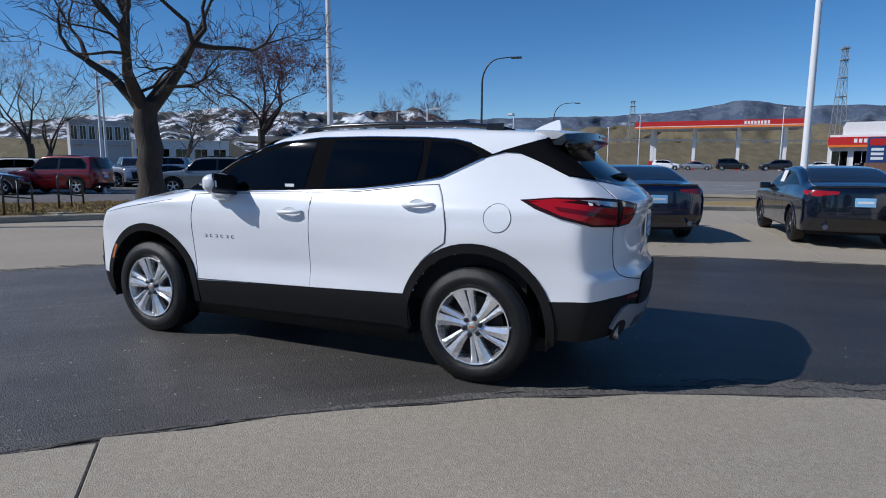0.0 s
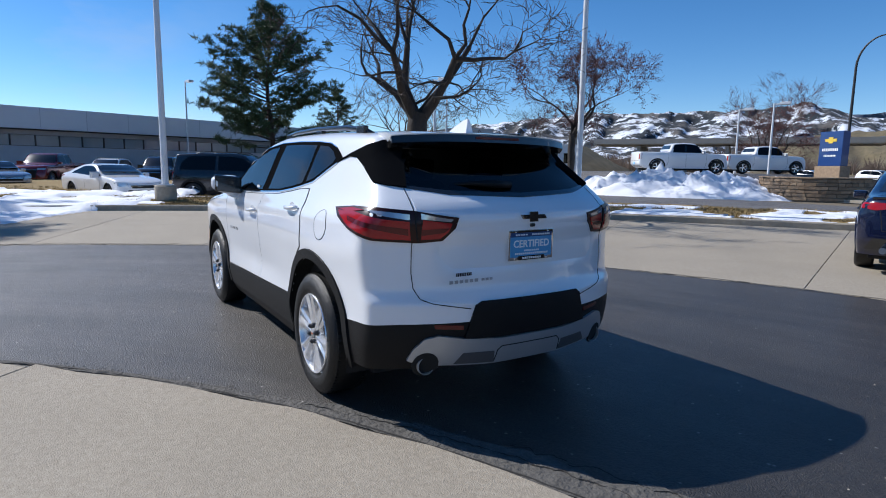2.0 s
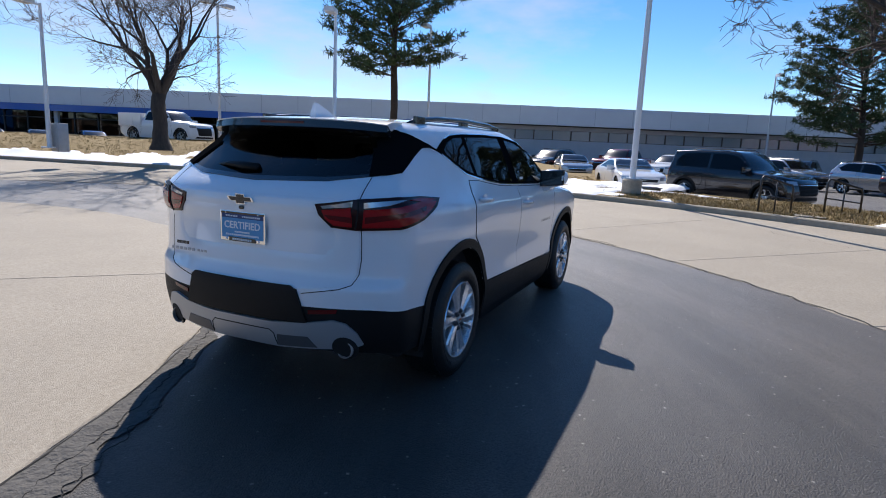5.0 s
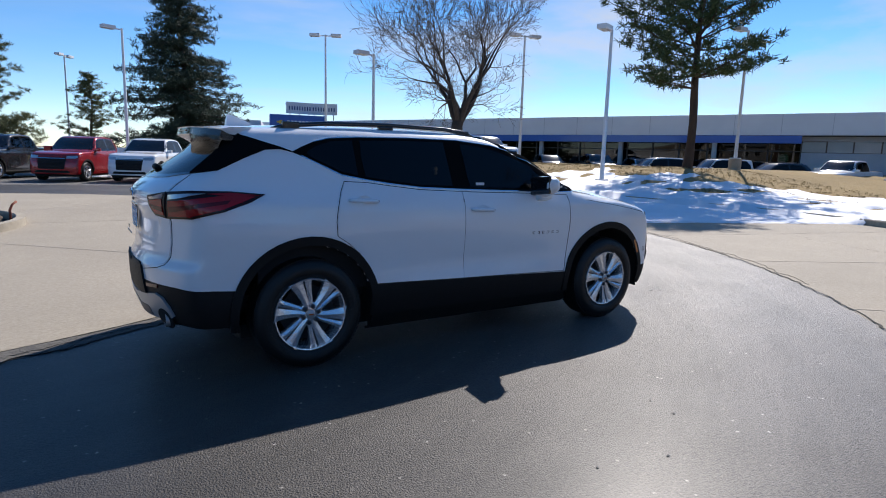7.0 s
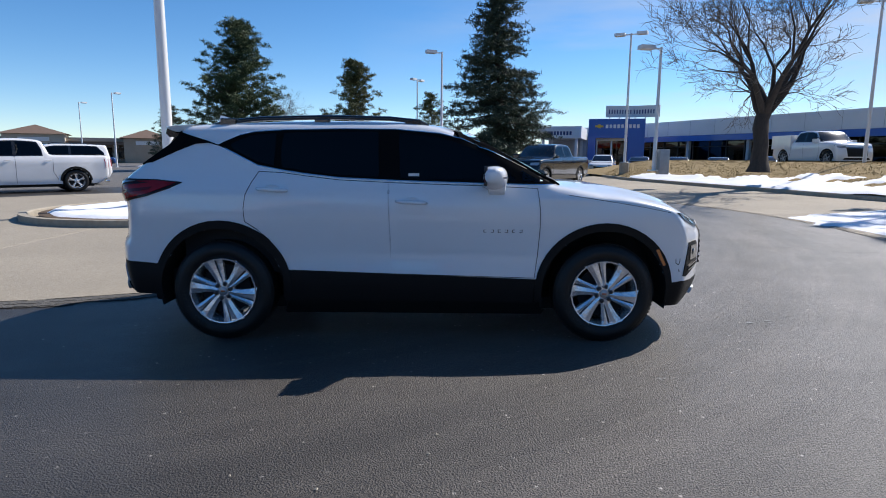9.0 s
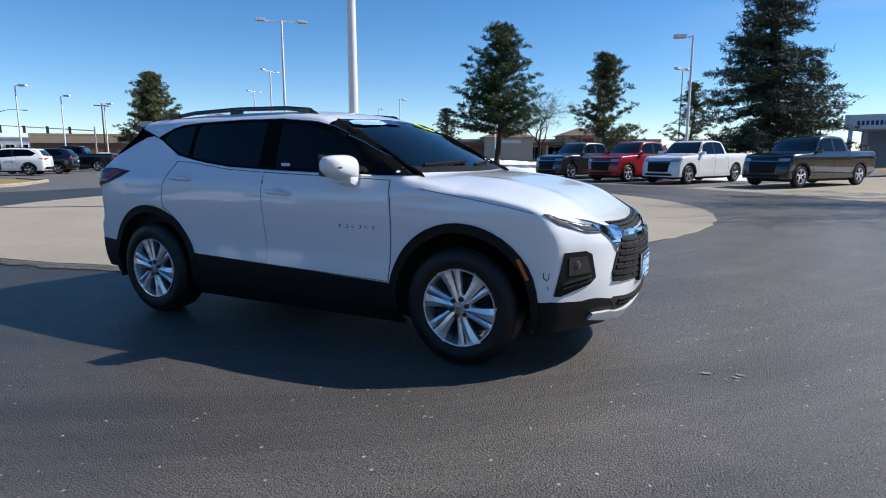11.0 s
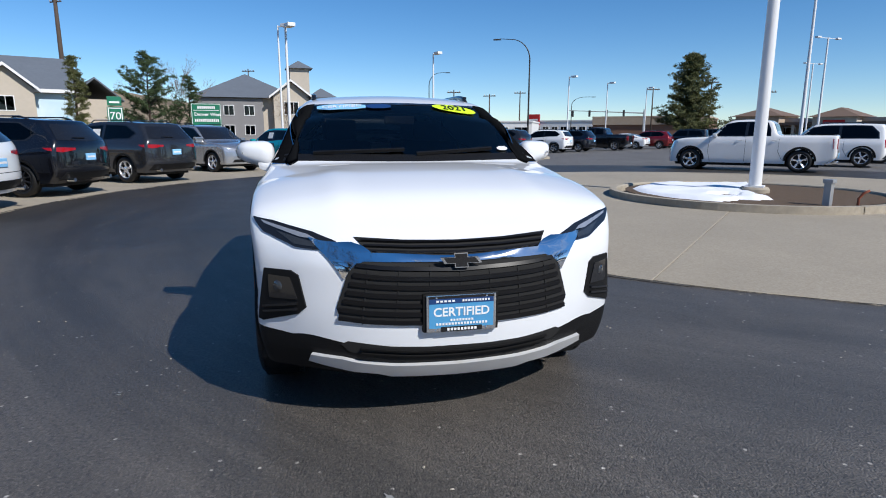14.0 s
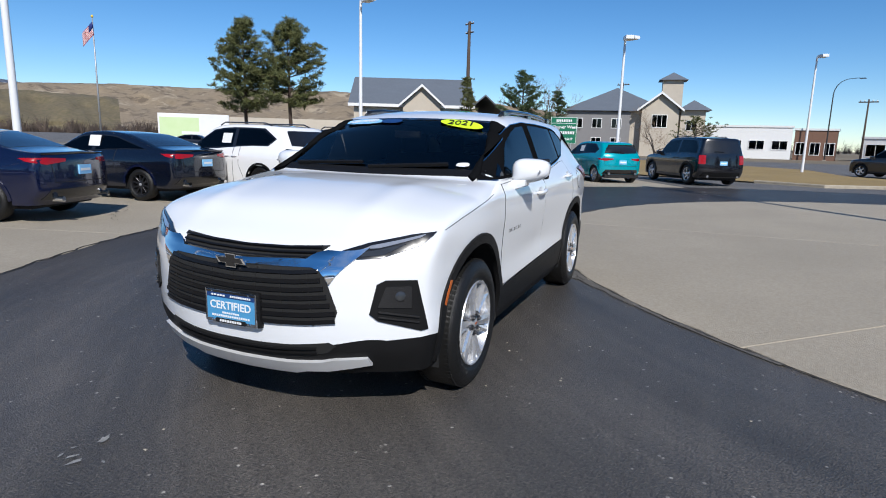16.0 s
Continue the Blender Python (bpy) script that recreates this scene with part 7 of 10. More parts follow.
range_of("backdrop_scrub", -128, -60, 420, ((-128, 3.0), (-112, 3.4), (-101, 3.9), (-96, 3.7), (-88, 4.1), (-80, 3.9), (-72, 3.4), (-66, 3.3), (-60, 2.0)), M_SCRUB, "brown scrub and houses on the far slope", 0.22, 0.25, 240, 16, 9.0)
range_of("backdrop_mesa", -176, -112, 700, ((-176, 1.5), (-165, 3.3), (-158, 4.0), (-149, 4.35), (-141, 4.25), (-135, 4.1), (-129, 4.05), (-122, 3.75), (-112, 2.9)), M_MESA, "flat-topped tan mesa behind the hotel", 0.05, 0.4, 240, 24, 14.0)
M_TREELINE = mat("far_bare_trees", (0.13, 0.095, 0.075), 1.0, var=0.8, scale=0.15, color2=(0.05, 0.04, 0.035))


def thicket(name, a0, a1, dist, lo, hi, label, seed, count=900):
    """A far line of leafless trees: many thin upright sprays."""
    rnd = random.Random(seed)
    vs, fs = [], []
    for _ in range(count):
        a = radians(rnd.uniform(a0, a1))
        d = dist * rnd.uniform(0.95, 1.08)
        x, y = d * math.cos(a), d * math.sin(a)
        tall = rnd.uniform(lo, hi) * (0.7 + 0.5 * fbm(math.degrees(a) * 0.8, seed, 1.0))
        for _k in range(9):
            b = rnd.uniform(0, 6.28)
            s = tall * rnd.uniform(0.15, 0.42)
            w = dist * 0.0007
            px, py = x + math.cos(b) * s * 0.3, y + math.sin(b) * s * 0.3
            i = len(vs)
            vs += [(x - w, y, tall * 0.12), (x + w, y, tall * 0.12), (px + math.cos(b) * s * 0.7, py + math.sin(b) * s * 0.7, tall * rnd.uniform(0.6, 1.0))]
            fs.append((i, i + 1, i + 2))
    return mesh(name, vs, fs, M_TREELINE, label=label, kind="stuff")


thicket("far_trees", 128, 182, 260, 5, 9, "leafless trees along the horizon", 3, 1000)
thicket("far_trees", 95, 132, 300, 4, 8, "leafless trees beyond the strip mall", 4, 600)
thicket("far_trees", -60, -20, 190, 6, 11, "leafless brown trees at the foot of the hills", 5, 900)
thicket("far_trees", -150, -112, 230, 4, 9, "leafless scrub below the mesa", 6, 900)
thicket("far_trees", -112, -62, 240, 5, 11, "leafless brush on the road embankment", 7, 1000)

# ---- trees ----
M_BARK = mat("grey_bark", (0.062, 0.05, 0.041), 0.95, var=0.7, scale=14, bump=0.9, bscale=30, stretch=(1, 1, 0.25), color2=(0.025, 0.02, 0.017))
M_TWIG = mat("twig_bark", (0.095, 0.072, 0.058), 0.95, var=0.5, scale=6, color2=(0.06, 0.045, 0.038))
M_REDTWIG = mat("red_twig", (0.13, 0.055, 0.05), 0.95, var=0.5, scale=6, color2=(0.07, 0.04, 0.035))
M_ELMTWIG = mat("elm_twig", (0.16, 0.125, 0.10), 0.95, var=0.5, scale=5, color2=(0.09, 0.07, 0.055))
M_PALETWIG = mat("pale_twig", (0.24, 0.175, 0.125), 0.95, var=0.5, scale=4, color2=(0.13, 0.09, 0.065))


def needle_mat(name, c):
    m = mat(name, c, 0.7, var=0.55, scale=2.2, color2=tuple(v * 0.35 for v in c), big=0.4, bigscale=0.5)
    return m


M_PINE = needle_mat("pine_needles", (0.060, 0.098, 0.030))
M_SPRUCE = needle_mat("spruce_needles", (0.040, 0.065, 0.034))
M_OLIVE = needle_mat("olive_needles", (0.125, 0.135, 0.040))
M_PINEBARK = mat("pine_bark", (0.075, 0.05, 0.036), 0.95, var=0.7, scale=10, bump=0.8, bscale=25, stretch=(1, 1, 0.3))


class Wood:
    """Gathers tapered branch tubes for one mesh."""

    def __init__(self):
        self.v, self.f = [], []

    def seg(self, a, b, ra, rb, sides):
        d = (b - a)
        if d.length < 1e-5:
            return
        d.normalize()
        u = d.orthogonal().normalized()
        w = d.cross(u)
        i = len(self.v)
        for p, r in ((a, ra), (b, rb)):
            for k in range(sides):
                t = 2 * math.pi * k / sides
                self.v.append(p + r * (math.cos(t) * u + math.sin(t) * w))
        for k in range(sides):
            self.f.append((i + k, i + (k + 1) % sides, i + sides + (k + 1) % sides, i + sides + k))

    def line(self, pts, radii, sides):
        """A tube whose rings are shared; thick wood is knobbly."""
        up = (pts[1] - pts[0]).orthogonal().normalized()
        last = len(pts) - 1
        base = len(self.v)
        for k, p in enumerate(pts):
            d = (pts[min(k + 1, last)] - pts[max(k - 1, 0)]).normalized()
            up = (up - d * up.dot(d)).normalized()
            w = d.cross(up)
            for n in range(sides):
                a = 2 * math.pi * n / sides
                r = radii[k]
                if sides > 6:
                    r *= 1 + 0.075 * math.sin(n * 2.7 + k * 1.9) + 0.045 * math.sin(n * 5.1 - k * 3.3)
                self.v.append(p + r * (math.cos(a) * up + math.sin(a) * w))
        for k in range(last):
            i = base + k * sides
            for n in range(sides):
                m = (n + 1) % sides
                self.f.append((i + n, i + m, i + sides + m, i + sides + n))


SPRAY = [0, 0.5]                # shoots at each tip, and their length


def grow(rnd, big, fine, p, d, length, radius, depth, spread, up, wob=0.22, thin=0.02, kids=(2, 3), shrink=(0.6, 0.82)):
    """One limb and its children, wandering and reaching up."""
    radius = max(radius, 0.0085)
    n = max(3, int(length / 0.55)) if depth > 1 else 2
    pts, rad, q, dd = [p.copy()], [radius], p.copy(), d.copy()
    for k in range(n):
        dd = (dd + Vector((rnd.gauss(0, wob), rnd.gauss(0, wob), rnd.gauss(0, wob * 0.7) + up * 0.12))).normalized()
        q = q + dd * (length / n)
        pts.append(q.copy())
        rad.append(radius * (1 - 0.5 * (k + 1) / n))
    sides = 9 if radius > 0.08 else 6 if radius > 0.03 else 4 if radius > 0.012 else 3
    (big if radius > thin else fine).line(pts, rad, sides)
    if depth <= 0:
        # a spray of thin shoots at the tip
        for _ in range(SPRAY[0]):
            a = q.lerp(pts[0], rnd.uniform(0, 0.6))
            nd = (dd + perp(rnd, dd) * rnd.uniform(0.4, 0.95) + Vector((0, 0, 0.15))).normalized()
            L = SPRAY[1] * rnd.uniform(0.5, 1.2)
            b = a + nd * L * 0.5
            fine.line([a, b, b + (nd + perp(rnd, nd) * 0.45).normalized() * L * 0.5], [0.008, 0.007, 0.005], 3)
        return
    # side shoots along the limb, then a fork at its end
    for k in range(1, n):
        if rnd.random() < (0.6 if depth > 1 else 0.8):
            s = perp(rnd, dd)
            nd = (dd * rnd.uniform(0.25, 0.7) + s * spread).normalized()
            grow(rnd, big, fine, pts[k], nd, length * rnd.uniform(0.35, 0.6), rad[k] * rnd.uniform(0.3, 0.5), depth - 1 - (depth > 3), spread, up, wob * 1.08, thin, kids, shrink)
    for _ in range(rnd.randint(*kids)):
        nd = (dd + perp(rnd, dd) * spread * rnd.uniform(0.5, 1.0)).normalized()
        grow(rnd, big, fine, q, nd, length * rnd.uniform(*shrink), rad[-1] * rnd.uniform(0.68, 0.9), depth - 1, spread, up, wob * 1.05, thin, kids, shrink)


def perp(rnd, d):
    v = Vector((rnd.gauss(0, 1), rnd.gauss(0, 1), rnd.gauss(0, 1)))
    v -= d * v.dot(d)
    return v.normalized()


def finish_tree(name, x, y, z, big, fine, bark, twig, label, leaf=None, leaf_mat=None):
    tree = empty(name, pose(x, y, z), label, "tree")
    mesh("trunk", big.v, big.f, bark, tree, smooth=True)
    if fine.v:
        mesh("twig_mass", fine.v, fine.f, twig, tree, kind="stuff")
    if leaf:
        mesh("crown", leaf[0], leaf[1], leaf_mat, tree)
    return tree


def bare_tree(x, y, z, trunk, radius, limbs, label, seed, twig=None, lean=(0, 0), depth=4, spread=0.75, up=0.35, length=3.4, fan=0.55, buds=None, thin=0.02, wob=0.22, kids=(2, 3), spray=(2, 0.45)):
    rnd = random.Random(seed)
    SPRAY[:] = spray
    big, fine = Wood(), Wood()
    # flared foot and trunk
    pts, rad = [], []
    for k in range(8):
        s = k / 7
        pts.append(Vector((lean[0] * s + 0.04 * rnd.gauss(0, 1) * s, lean[1] * s + 0.04 * rnd.gauss(0, 1) * s, -0.15 + (trunk + 0.15) * s)))
        rad.append(radius * (1.0 + 0.55 * max(0, 1 - s * 4) ** 1.5 - 0.12 * s))
    big.line(pts, rad, 14)
    a0 = rnd.uniform(0, 6.28)
    for k in range(limbs):
        a = a0 + 2 * math.pi * k / limbs + rnd.gauss(0, 0.25)
        f = fan * rnd.uniform(0.6, 1.25)
        d = Vector((math.cos(a) * f, math.sin(a) * f, 1)).normalized()
        grow(rnd, big, fine, pts[-1] + Vector((0, 0, rnd.uniform(-0.5, 0.0))), d, length * rnd.uniform(0.8, 1.15), radius * rnd.uniform(0.42, 0.6), depth, spread, up, wob, thin, kids)
    leaf = None
    if buds:
        lv, lf = [], []
        for _ in range(buds):
            i = rnd.randrange(0, max(1, len(fine.v) - 3))
            p = fine.v[i]
            for _k in range(2):
                s = rnd.uniform(0.02, 0.045)
                j = len(lv)
                o = Vector((rnd.gauss(0, 0.05), rnd.gauss(0, 0.05), rnd.gauss(-0.05, 0.05)))
                lv += [p + o + Vector((rnd.gauss(0, s), rnd.gauss(0, s), rnd.gauss(0, s))) for _q in range(3)]
                lf.append((j, j + 1, j + 2))
        leaf = (lv, lf)
    return finish_tree("bare_tree", x, y, z, big, fine, M_BARK, twig or M_TWIG, label, leaf, M_REDTWIG)


def tuft(rnd, lv, lf, p, size, n, flat=0.55, blade=0.125):
    """A starburst of needle blades round a shoot."""
    for _ in range(n):
        d = Vector((rnd.gauss(0, 1), rnd.gauss(0, 1), rnd.gauss(0.25, 0.8))).normalized()
        q = p + Vector((rnd.gauss(0, size * 0.35), rnd.gauss(0, size * 0.35), rnd.gauss(0, size * 0.35 * flat)))
        s = perp(rnd, d) * size * blade
        e = q + d * size * rnd.uniform(0.7, 1.25)
        i = len(lv)
        lv += [q - s, q + s, e + s * 0.3, e - s * 0.3]
        lf.append((i, i + 1, i + 2, i + 3))


def pine(x, y, z, tall, wide, label, seed, first=0.3, needles=None, dense=1.0, kind="pine", trunk_r=None, gap=1.0, cone=False):
    """An open pine: a straight trunk, tiers of drooping limbs, needle clumps at their ends."""
    rnd = random.Random(seed)
    big, fine = Wood(), Wood()
    r0 = trunk_r or tall * 0.018
    n = 16
    pts = [Vector((0.012 * tall * math.sin(k * 0.7 + seed), 0.01 * tall * math.cos(k * 0.5 + seed), tall * k / n - 0.1)) for k in range(n + 1)]
    rad = [r0 * (1.25 if k == 0 else 1) * (1 - 0.93 * k / n) + 0.01 for k in range(n + 1)]
    big.line(pts, rad, 10)
    lv, lf = [], []
    if kind == "spruce":
        tiers = int(tall * 3.2 * gap)
    else:
        tiers = int(tall * (2.7 if cone else 1.9) * gap)
    for k in range(tiers):
        s = first + (1 - first) * (k + rnd.random() * 0.8) / tiers
        if s > 0.99:
            continue
        h = s * tall
        u = (s - first) / (1 - first)
        if kind == "spruce":
            reach = wide / 2 * (1 - u) ** 0.85 + 0.12
        else:
            reach = wide / 2 * (1.05 * (1 - u) ** 0.75 + 0.08) if cone else wide / 2 * (0.62 + 0.5 * math.sin(math.pi * min(1, u * 1.05 + 0.12)) - 0.45 * u ** 2)
        base = pts[0].lerp(pts[-1], s)
        i = min(n - 1, int(s * n))
        base = pts[i].lerp(pts[i + 1], s * n - i)
        for _ in range(6 if kind == "spruce" else rnd.choice((3, 3, 4))):
            a = rnd.uniform(0, 6.28)
            L = reach * rnd.uniform(0.62, 1.12)
            rise_ = (-0.12 - 0.18 * (1 - u)) if kind == "spruce" else rnd.uniform(-0.08, 0.30) + 0.35 * u
            m = max(3, int(L / 0.45))
            p, bp, br = base.copy(), [base.copy()], [max(0.012, 0.010 + L * 0.012)]
            for j in range(m):
                w = (j + 1) / m
                p = p + Vector((math.cos(a + rnd.gauss(0, 0.12)), math.sin(a + rnd.gauss(0, 0.12)), rise_ + (0.25 * w if kind != "spruce" else 0.22 * w))) * (L / m)
                bp.append(p.copy())
                br.append(br[0] * (1 - 0.8 * w))
                if kind == "spruce" or w > (0.14 if cone else 0.38):
                    c = max(2, int((5 if kind == "spruce" else 6) * dense))
                    sz = 0.34 if kind == "spruce" else 0.36
                    sz *= tall / 12 if tall < 12 else 1
                    for _t in range(3 if kind == "spruce" else 4):
                        o = Vector((rnd.gauss(0, sz * 0.75), rnd.gauss(0, sz * 0.75), rnd.gauss(0, sz * 0.3) - (0.10 if kind == "spruce" else -0.06)))
                        tuft(rnd, lv, lf, p + o, sz * 0.8, int(c * 3.0), 0.45, 0.095)
            fine.line(bp, br, 4)
    tuft(rnd, lv, lf, pts[-1], 0.25, int(16 * dense))
    return finish_tree("pine_tree" if kind == "pine" else "spruce_tree", x, y, z, big, fine, M_PINEBARK, M_PINEBARK, label, (lv, lf), needles or M_PINE)


bare_tree(10.15, -6.35, 0.35, 2.6, 0.31, 5, "large leafless shade tree with dark spreading limbs", 11, lean=(0.1, -0.1), depth=5, spread=0.8, up=0.45, length=2.35, fan=0.75, wob=0.3, kids=(1, 3), spray=(2, 0.42))
bare_tree(21.0, -23.0, 0.3, 3.2, 0.22, 5, "spreading leafless crab-apple with reddish twigs", 21, twig=M_REDTWIG, depth=5, spread=0.85, up=0.45, length=2.4, fan=0.7, wob=0.28, buds=3000, kids=(2, 3), spray=(2, 0.4))
bare_tree(13.0, 18.9, 1.0, 2.3, 0.30, 8, "vase-shaped leafless elm on the bank", 33, twig=M_ELMTWIG, depth=5, spread=0.55, up=0.5, length=2.55, fan=0.85, thin=0.03, wob=0.18, kids=(2, 3), spray=(1, 0.5))
bare_tree(44.0, -24.0, 0.3, 2.6, 0.25, 4, "leafless tree behind the service road", 41, twig=M_PALETWIG, depth=4, up=0.3, length=3.0)
bare_tree(52.0, -30.5, 0.3, 2.3, 0.22, 4, "leafless tree with pale twigs", 42, twig=M_PALETWIG, depth=4, up=0.3, length=2.8)
bare_tree(47.0, -41.5, 0.0, 2.5, 0.22, 4, "leafless tree near the foothills", 43, depth=4, up=0.3, length=2.9)
bare_tree(27.0, -55.0, 0.6, 1.6, 0.2, 6, "rounded leafless bush-like tree beside the road", 44, twig=M_REDTWIG, depth=4, up=0.4, length=2.9, fan=0.8, spray=(5, 0.8))
bare_tree(-18.5, 62.0, 0.2, 2.2, 0.2, 5, "leafless tree by the strip mall", 45, depth=4, up=0.35, length=2.6)
bare_tree(-72.0, -17.0, 0.0, 1.5, 0.2, 6, "pale leafless poplar beside the hotel", 46, twig=M_PALETWIG, depth=4, spread=0.3, up=0.8, length=3.0, fan=0.25)
bare_tree(-66.0, -2.5, 0.0, 1.0, 0.12, 5, "small leafless ornamental tree at the hotel door", 47, twig=M_PALETWIG, depth=3, up=0.3, length=1.8, fan=0.8)
pine(22.9, 13.4, 1.0, 13.5, 8.0, "tall open ponderosa pine on the bank", 51, first=0.30, dense=1.15, trunk_r=0.22, gap=1.15)
pine(39.0, -10.3, 0.0, 12.3, 9.0, "dense dark pine in the car park", 52, first=0.20, dense=1.3, needles=M_PINE, trunk_r=0.24, gap=1.5)
pine(49.0, -19.5, 0.0, 8.5, 5.0, "small dark pine beyond the parked cars", 53, first=0.1, dense=1.4, gap=1.4)
pine(3.9, 37.0, 0.3, 13.8, 9.4, "dense blue-green spruce near the showroom", 54, first=0.10, needles=M_SPRUCE, dense=1.1, kind="spruce", trunk_r=0.3)
pine(-19.0, 50.5, 0.1, 13.2, 9.2, "tall pine on a car park island", 55, cone=True, first=0.22, needles=M_PINE, dense=1.1, trunk_r=0.28, gap=1.15)
pine(-6.7, 41.0, 0.1, 8.4, 5.2, "medium pine beside the lot", 56, cone=True, first=0.12, needles=M_OLIVE, dense=1.3, gap=1.5)
pine(-1.0, 46.0, 0.1, 6.6, 4.4, "small brownish pine behind the lot", 57, cone=True, first=0.12, needles=M_OLIVE, dense=1.0, gap=1.3)
pine(-32.5, 66.0, 0.1, 7.0, 5.0, "small dark pine on a far island", 58, cone=True, first=0.1, needles=M_SPRUCE, dense=1.3, gap=1.5)
pine(-70.0, 51.0, 0.0, 12.0, 9.0, "broad pine by the road junction", 59, cone=True, first=0.12, needles=M_OLIVE, dense=1.4, gap=1.4)
pine(-40.3, -32.6, 0.2, 11.2, 6.2, "olive-green pine, one of a pair", 60, first=0.35, needles=M_OLIVE, dense=1.5, gap=1.5, trunk_r=0.2)
pine(-40.2, -37.6, 0.2, 11.4, 5.6, "olive-green pine leaning beside its neighbour", 61, first=0.30, needles=M_OLIVE, dense=1.5, gap=1.5, trunk_r=0.2)
pine(-66.0, -18.0, 0.0, 9.6, 6.8, "dark pine in front of the hotel", 62, first=0.08, needles=M_PINE, dense=1.4, gap=1.5)
pine(-69.0, -14.5, 0.0, 7.6, 4.4, "dark pine beside the hotel", 63, first=0.08, needles=M_PINE, dense=1.4, gap=1.5)
pine(-64.0, -24.5, 0.0, 9.0, 2.0, "narrow ivy-covered conifer by the hotel", 64, first=0.05, needles=M_OLIVE, dense=1.3, gap=1.8)
pine(-80.0, 1.5, 0.0, 5.2, 6.5, "low spreading pine by the road", 65, first=0.1, needles=M_OLIVE, dense=1.6, gap=2.2)
pine(8.0, 62.0, 0.3, 9.0, 5.5, "pine behind the showroom wing", 66, first=0.1, needles=M_SPRUCE, dense=1.0, gap=1.2)

# ---- lamp posts, rails and small street things ----
M_POLE = mat("white_pole_paint", (0.74, 0.75, 0.76), 0.45, var=0.12, scale=3, color2=(0.55, 0.54, 0.52), stretch=(1, 1, 0.3))
M_BRONZE = mat("dark_bronze_pole", (0.045, 0.042, 0.04), 0.5, 0.3, var=0.3, scale=4)
M_GALV = mat("galvanised_steel", (0.42, 0.43, 0.44), 0.5, 0.5, var=0.3, scale=5)
M_LAMPGLASS = mat("lamp_lens", (0.55, 0.56, 0.56), 0.25, var=0.1, scale=8)
M_RAIL = mat("black_rail_paint", (0.014, 0.014, 0.015), 0.4, coat=0.3, var=0.3, scale=12)
M_UTIL = mat("creosote_pole", (0.085, 0.06, 0.045), 0.9, var=0.6, scale=5, stretch=(1, 1, 0.15), bump=0.5, bscale=20)
LAMPS = "white car park lamp posts"


def lamp_post(x, y, z, top, heading, label, heads=1, r=0.075, pedestal=0.0, arm=0.35):
    """A square-shouldered car park lamp: tapered post, base plate and flat box heads."""
    ob = empty("lamp_post", pose(x, y, z, 0, 0, heading), label, "lamp post", LAMPS)
    h = top - z
    if pedestal:
        sharp(part("pedestal", lathe([(0.30, -0.25), (0.30, pedestal - 0.04), (0.26, pedestal), (0.02, pedestal)], seg=20, axis="z"), M_KERB, ob, "cast concrete pedestal"))
    b = pedestal
    part("base_plate", box(-0.19, 0.19, -0.19, 0.19, b - 0.02, b + 0.03, bevel=0.006), M_POLE, ob)
    sharp(part("pole", tube([(0, 0, b + 0.02), (0, 0, b + (h - b) * 0.5), (0, 0, h)], [r * 1.15, r * 0.95, r * 0.72], 14), M_POLE, ob))
    for k in range(heads):
        s = 1 if k == 0 else -1
        part("arm", box(min(0, s * arm), max(0, s * arm), -0.03, 0.03, h - 0.10, h - 0.04), M_POLE, ob)
        head = part("lamp_head", box(min(s * arm, s * (arm + 0.62)), max(s * arm, s * (arm + 0.62)), -0.19, 0.19, h - 0.12, h + 0.05, bevel=0.02), M_POLE, ob)
        part("lens", box(min(s * (arm + 0.05), s * (arm + 0.57)), max(s * (arm + 0.05), s * (arm + 0.57)), -0.15, 0.15, h - 0.135, h - 0.115), M_LAMPGLASS, head)
    return ob


def street_lamp(x, y, z, top, heading, label, reach=2.6, r=0.09):
    """A road lamp: a dark post that bends over into a level arm with a flat head."""
    ob = empty("street_lamp", pose(x, y, z, 0, 0, heading), label, "street lamp", "curved road lamps")
    h = top - z
    pts = [(0, 0, -0.1), (0, 0, h * 0.45), (0, 0, h * 0.80)]
    for k in range(1, 9):
        a = radians(90 * k / 8)
        pts.append((reach * 0.62 * (1 - math.cos(a)), 0, h * 0.80 + (h * 0.185) * math.sin(a)))
    pts.append((reach, 0, h * 0.992))
    sharp(part("pole", tube(pts, [r * 1.3, r] + [r * 0.8 - 0.004 * k for k in range(10)], 10), M_BRONZE, ob), 60)
    part("base", box(-0.22, 0.22, -0.22, 0.22, -0.1, 0.12, bevel=0.02), M_KERB, ob, "concrete footing")
    part("lamp_head", box(reach - 0.05, reach + 0.75, -0.16, 0.16, h * 0.985 - 0.06, h * 0.985 + 0.07, bevel=0.03), M_BRONZE, ob)
    return ob


lamp_post(14.2, -0.12, 0.27, 9.6, 160, "tall white lamp post on a round concrete pedestal in the verge", pedestal=0.5, r=0.085)
lamp_post(6.95, -9.65, 0.2, 9.0, 120, "white lamp post on the snowy verge", r=0.075)
lamp_post(14.8, 11.4, 0.75, 6.35, 200, "white lamp post leaning a little on the snowy bank")
lamp_post(9.2, 20.2, 0.85, 5.95, 190, "white lamp post with a grey cabinet at its foot")
lamp_post(25.8, 12.7, 1.05, 8.0, 180, "white lamp post on a concrete pedestal before the showroom", pedestal=0.75)
lamp_post(19.6, 22.2, 1.1, 8.4, 170, "white lamp post with two heads on the bank", 2)
lamp_post(11.4, 31.7, 0.6, 8.8, 150, "tall white lamp post with two heads", 2, pedestal=0.5)
lamp_post(-6.33, 8.82, 0.1, 11.5, 45, "thick white lamp post rising from the island bed", 2, r=0.115, pedestal=0.14, arm=0.5)
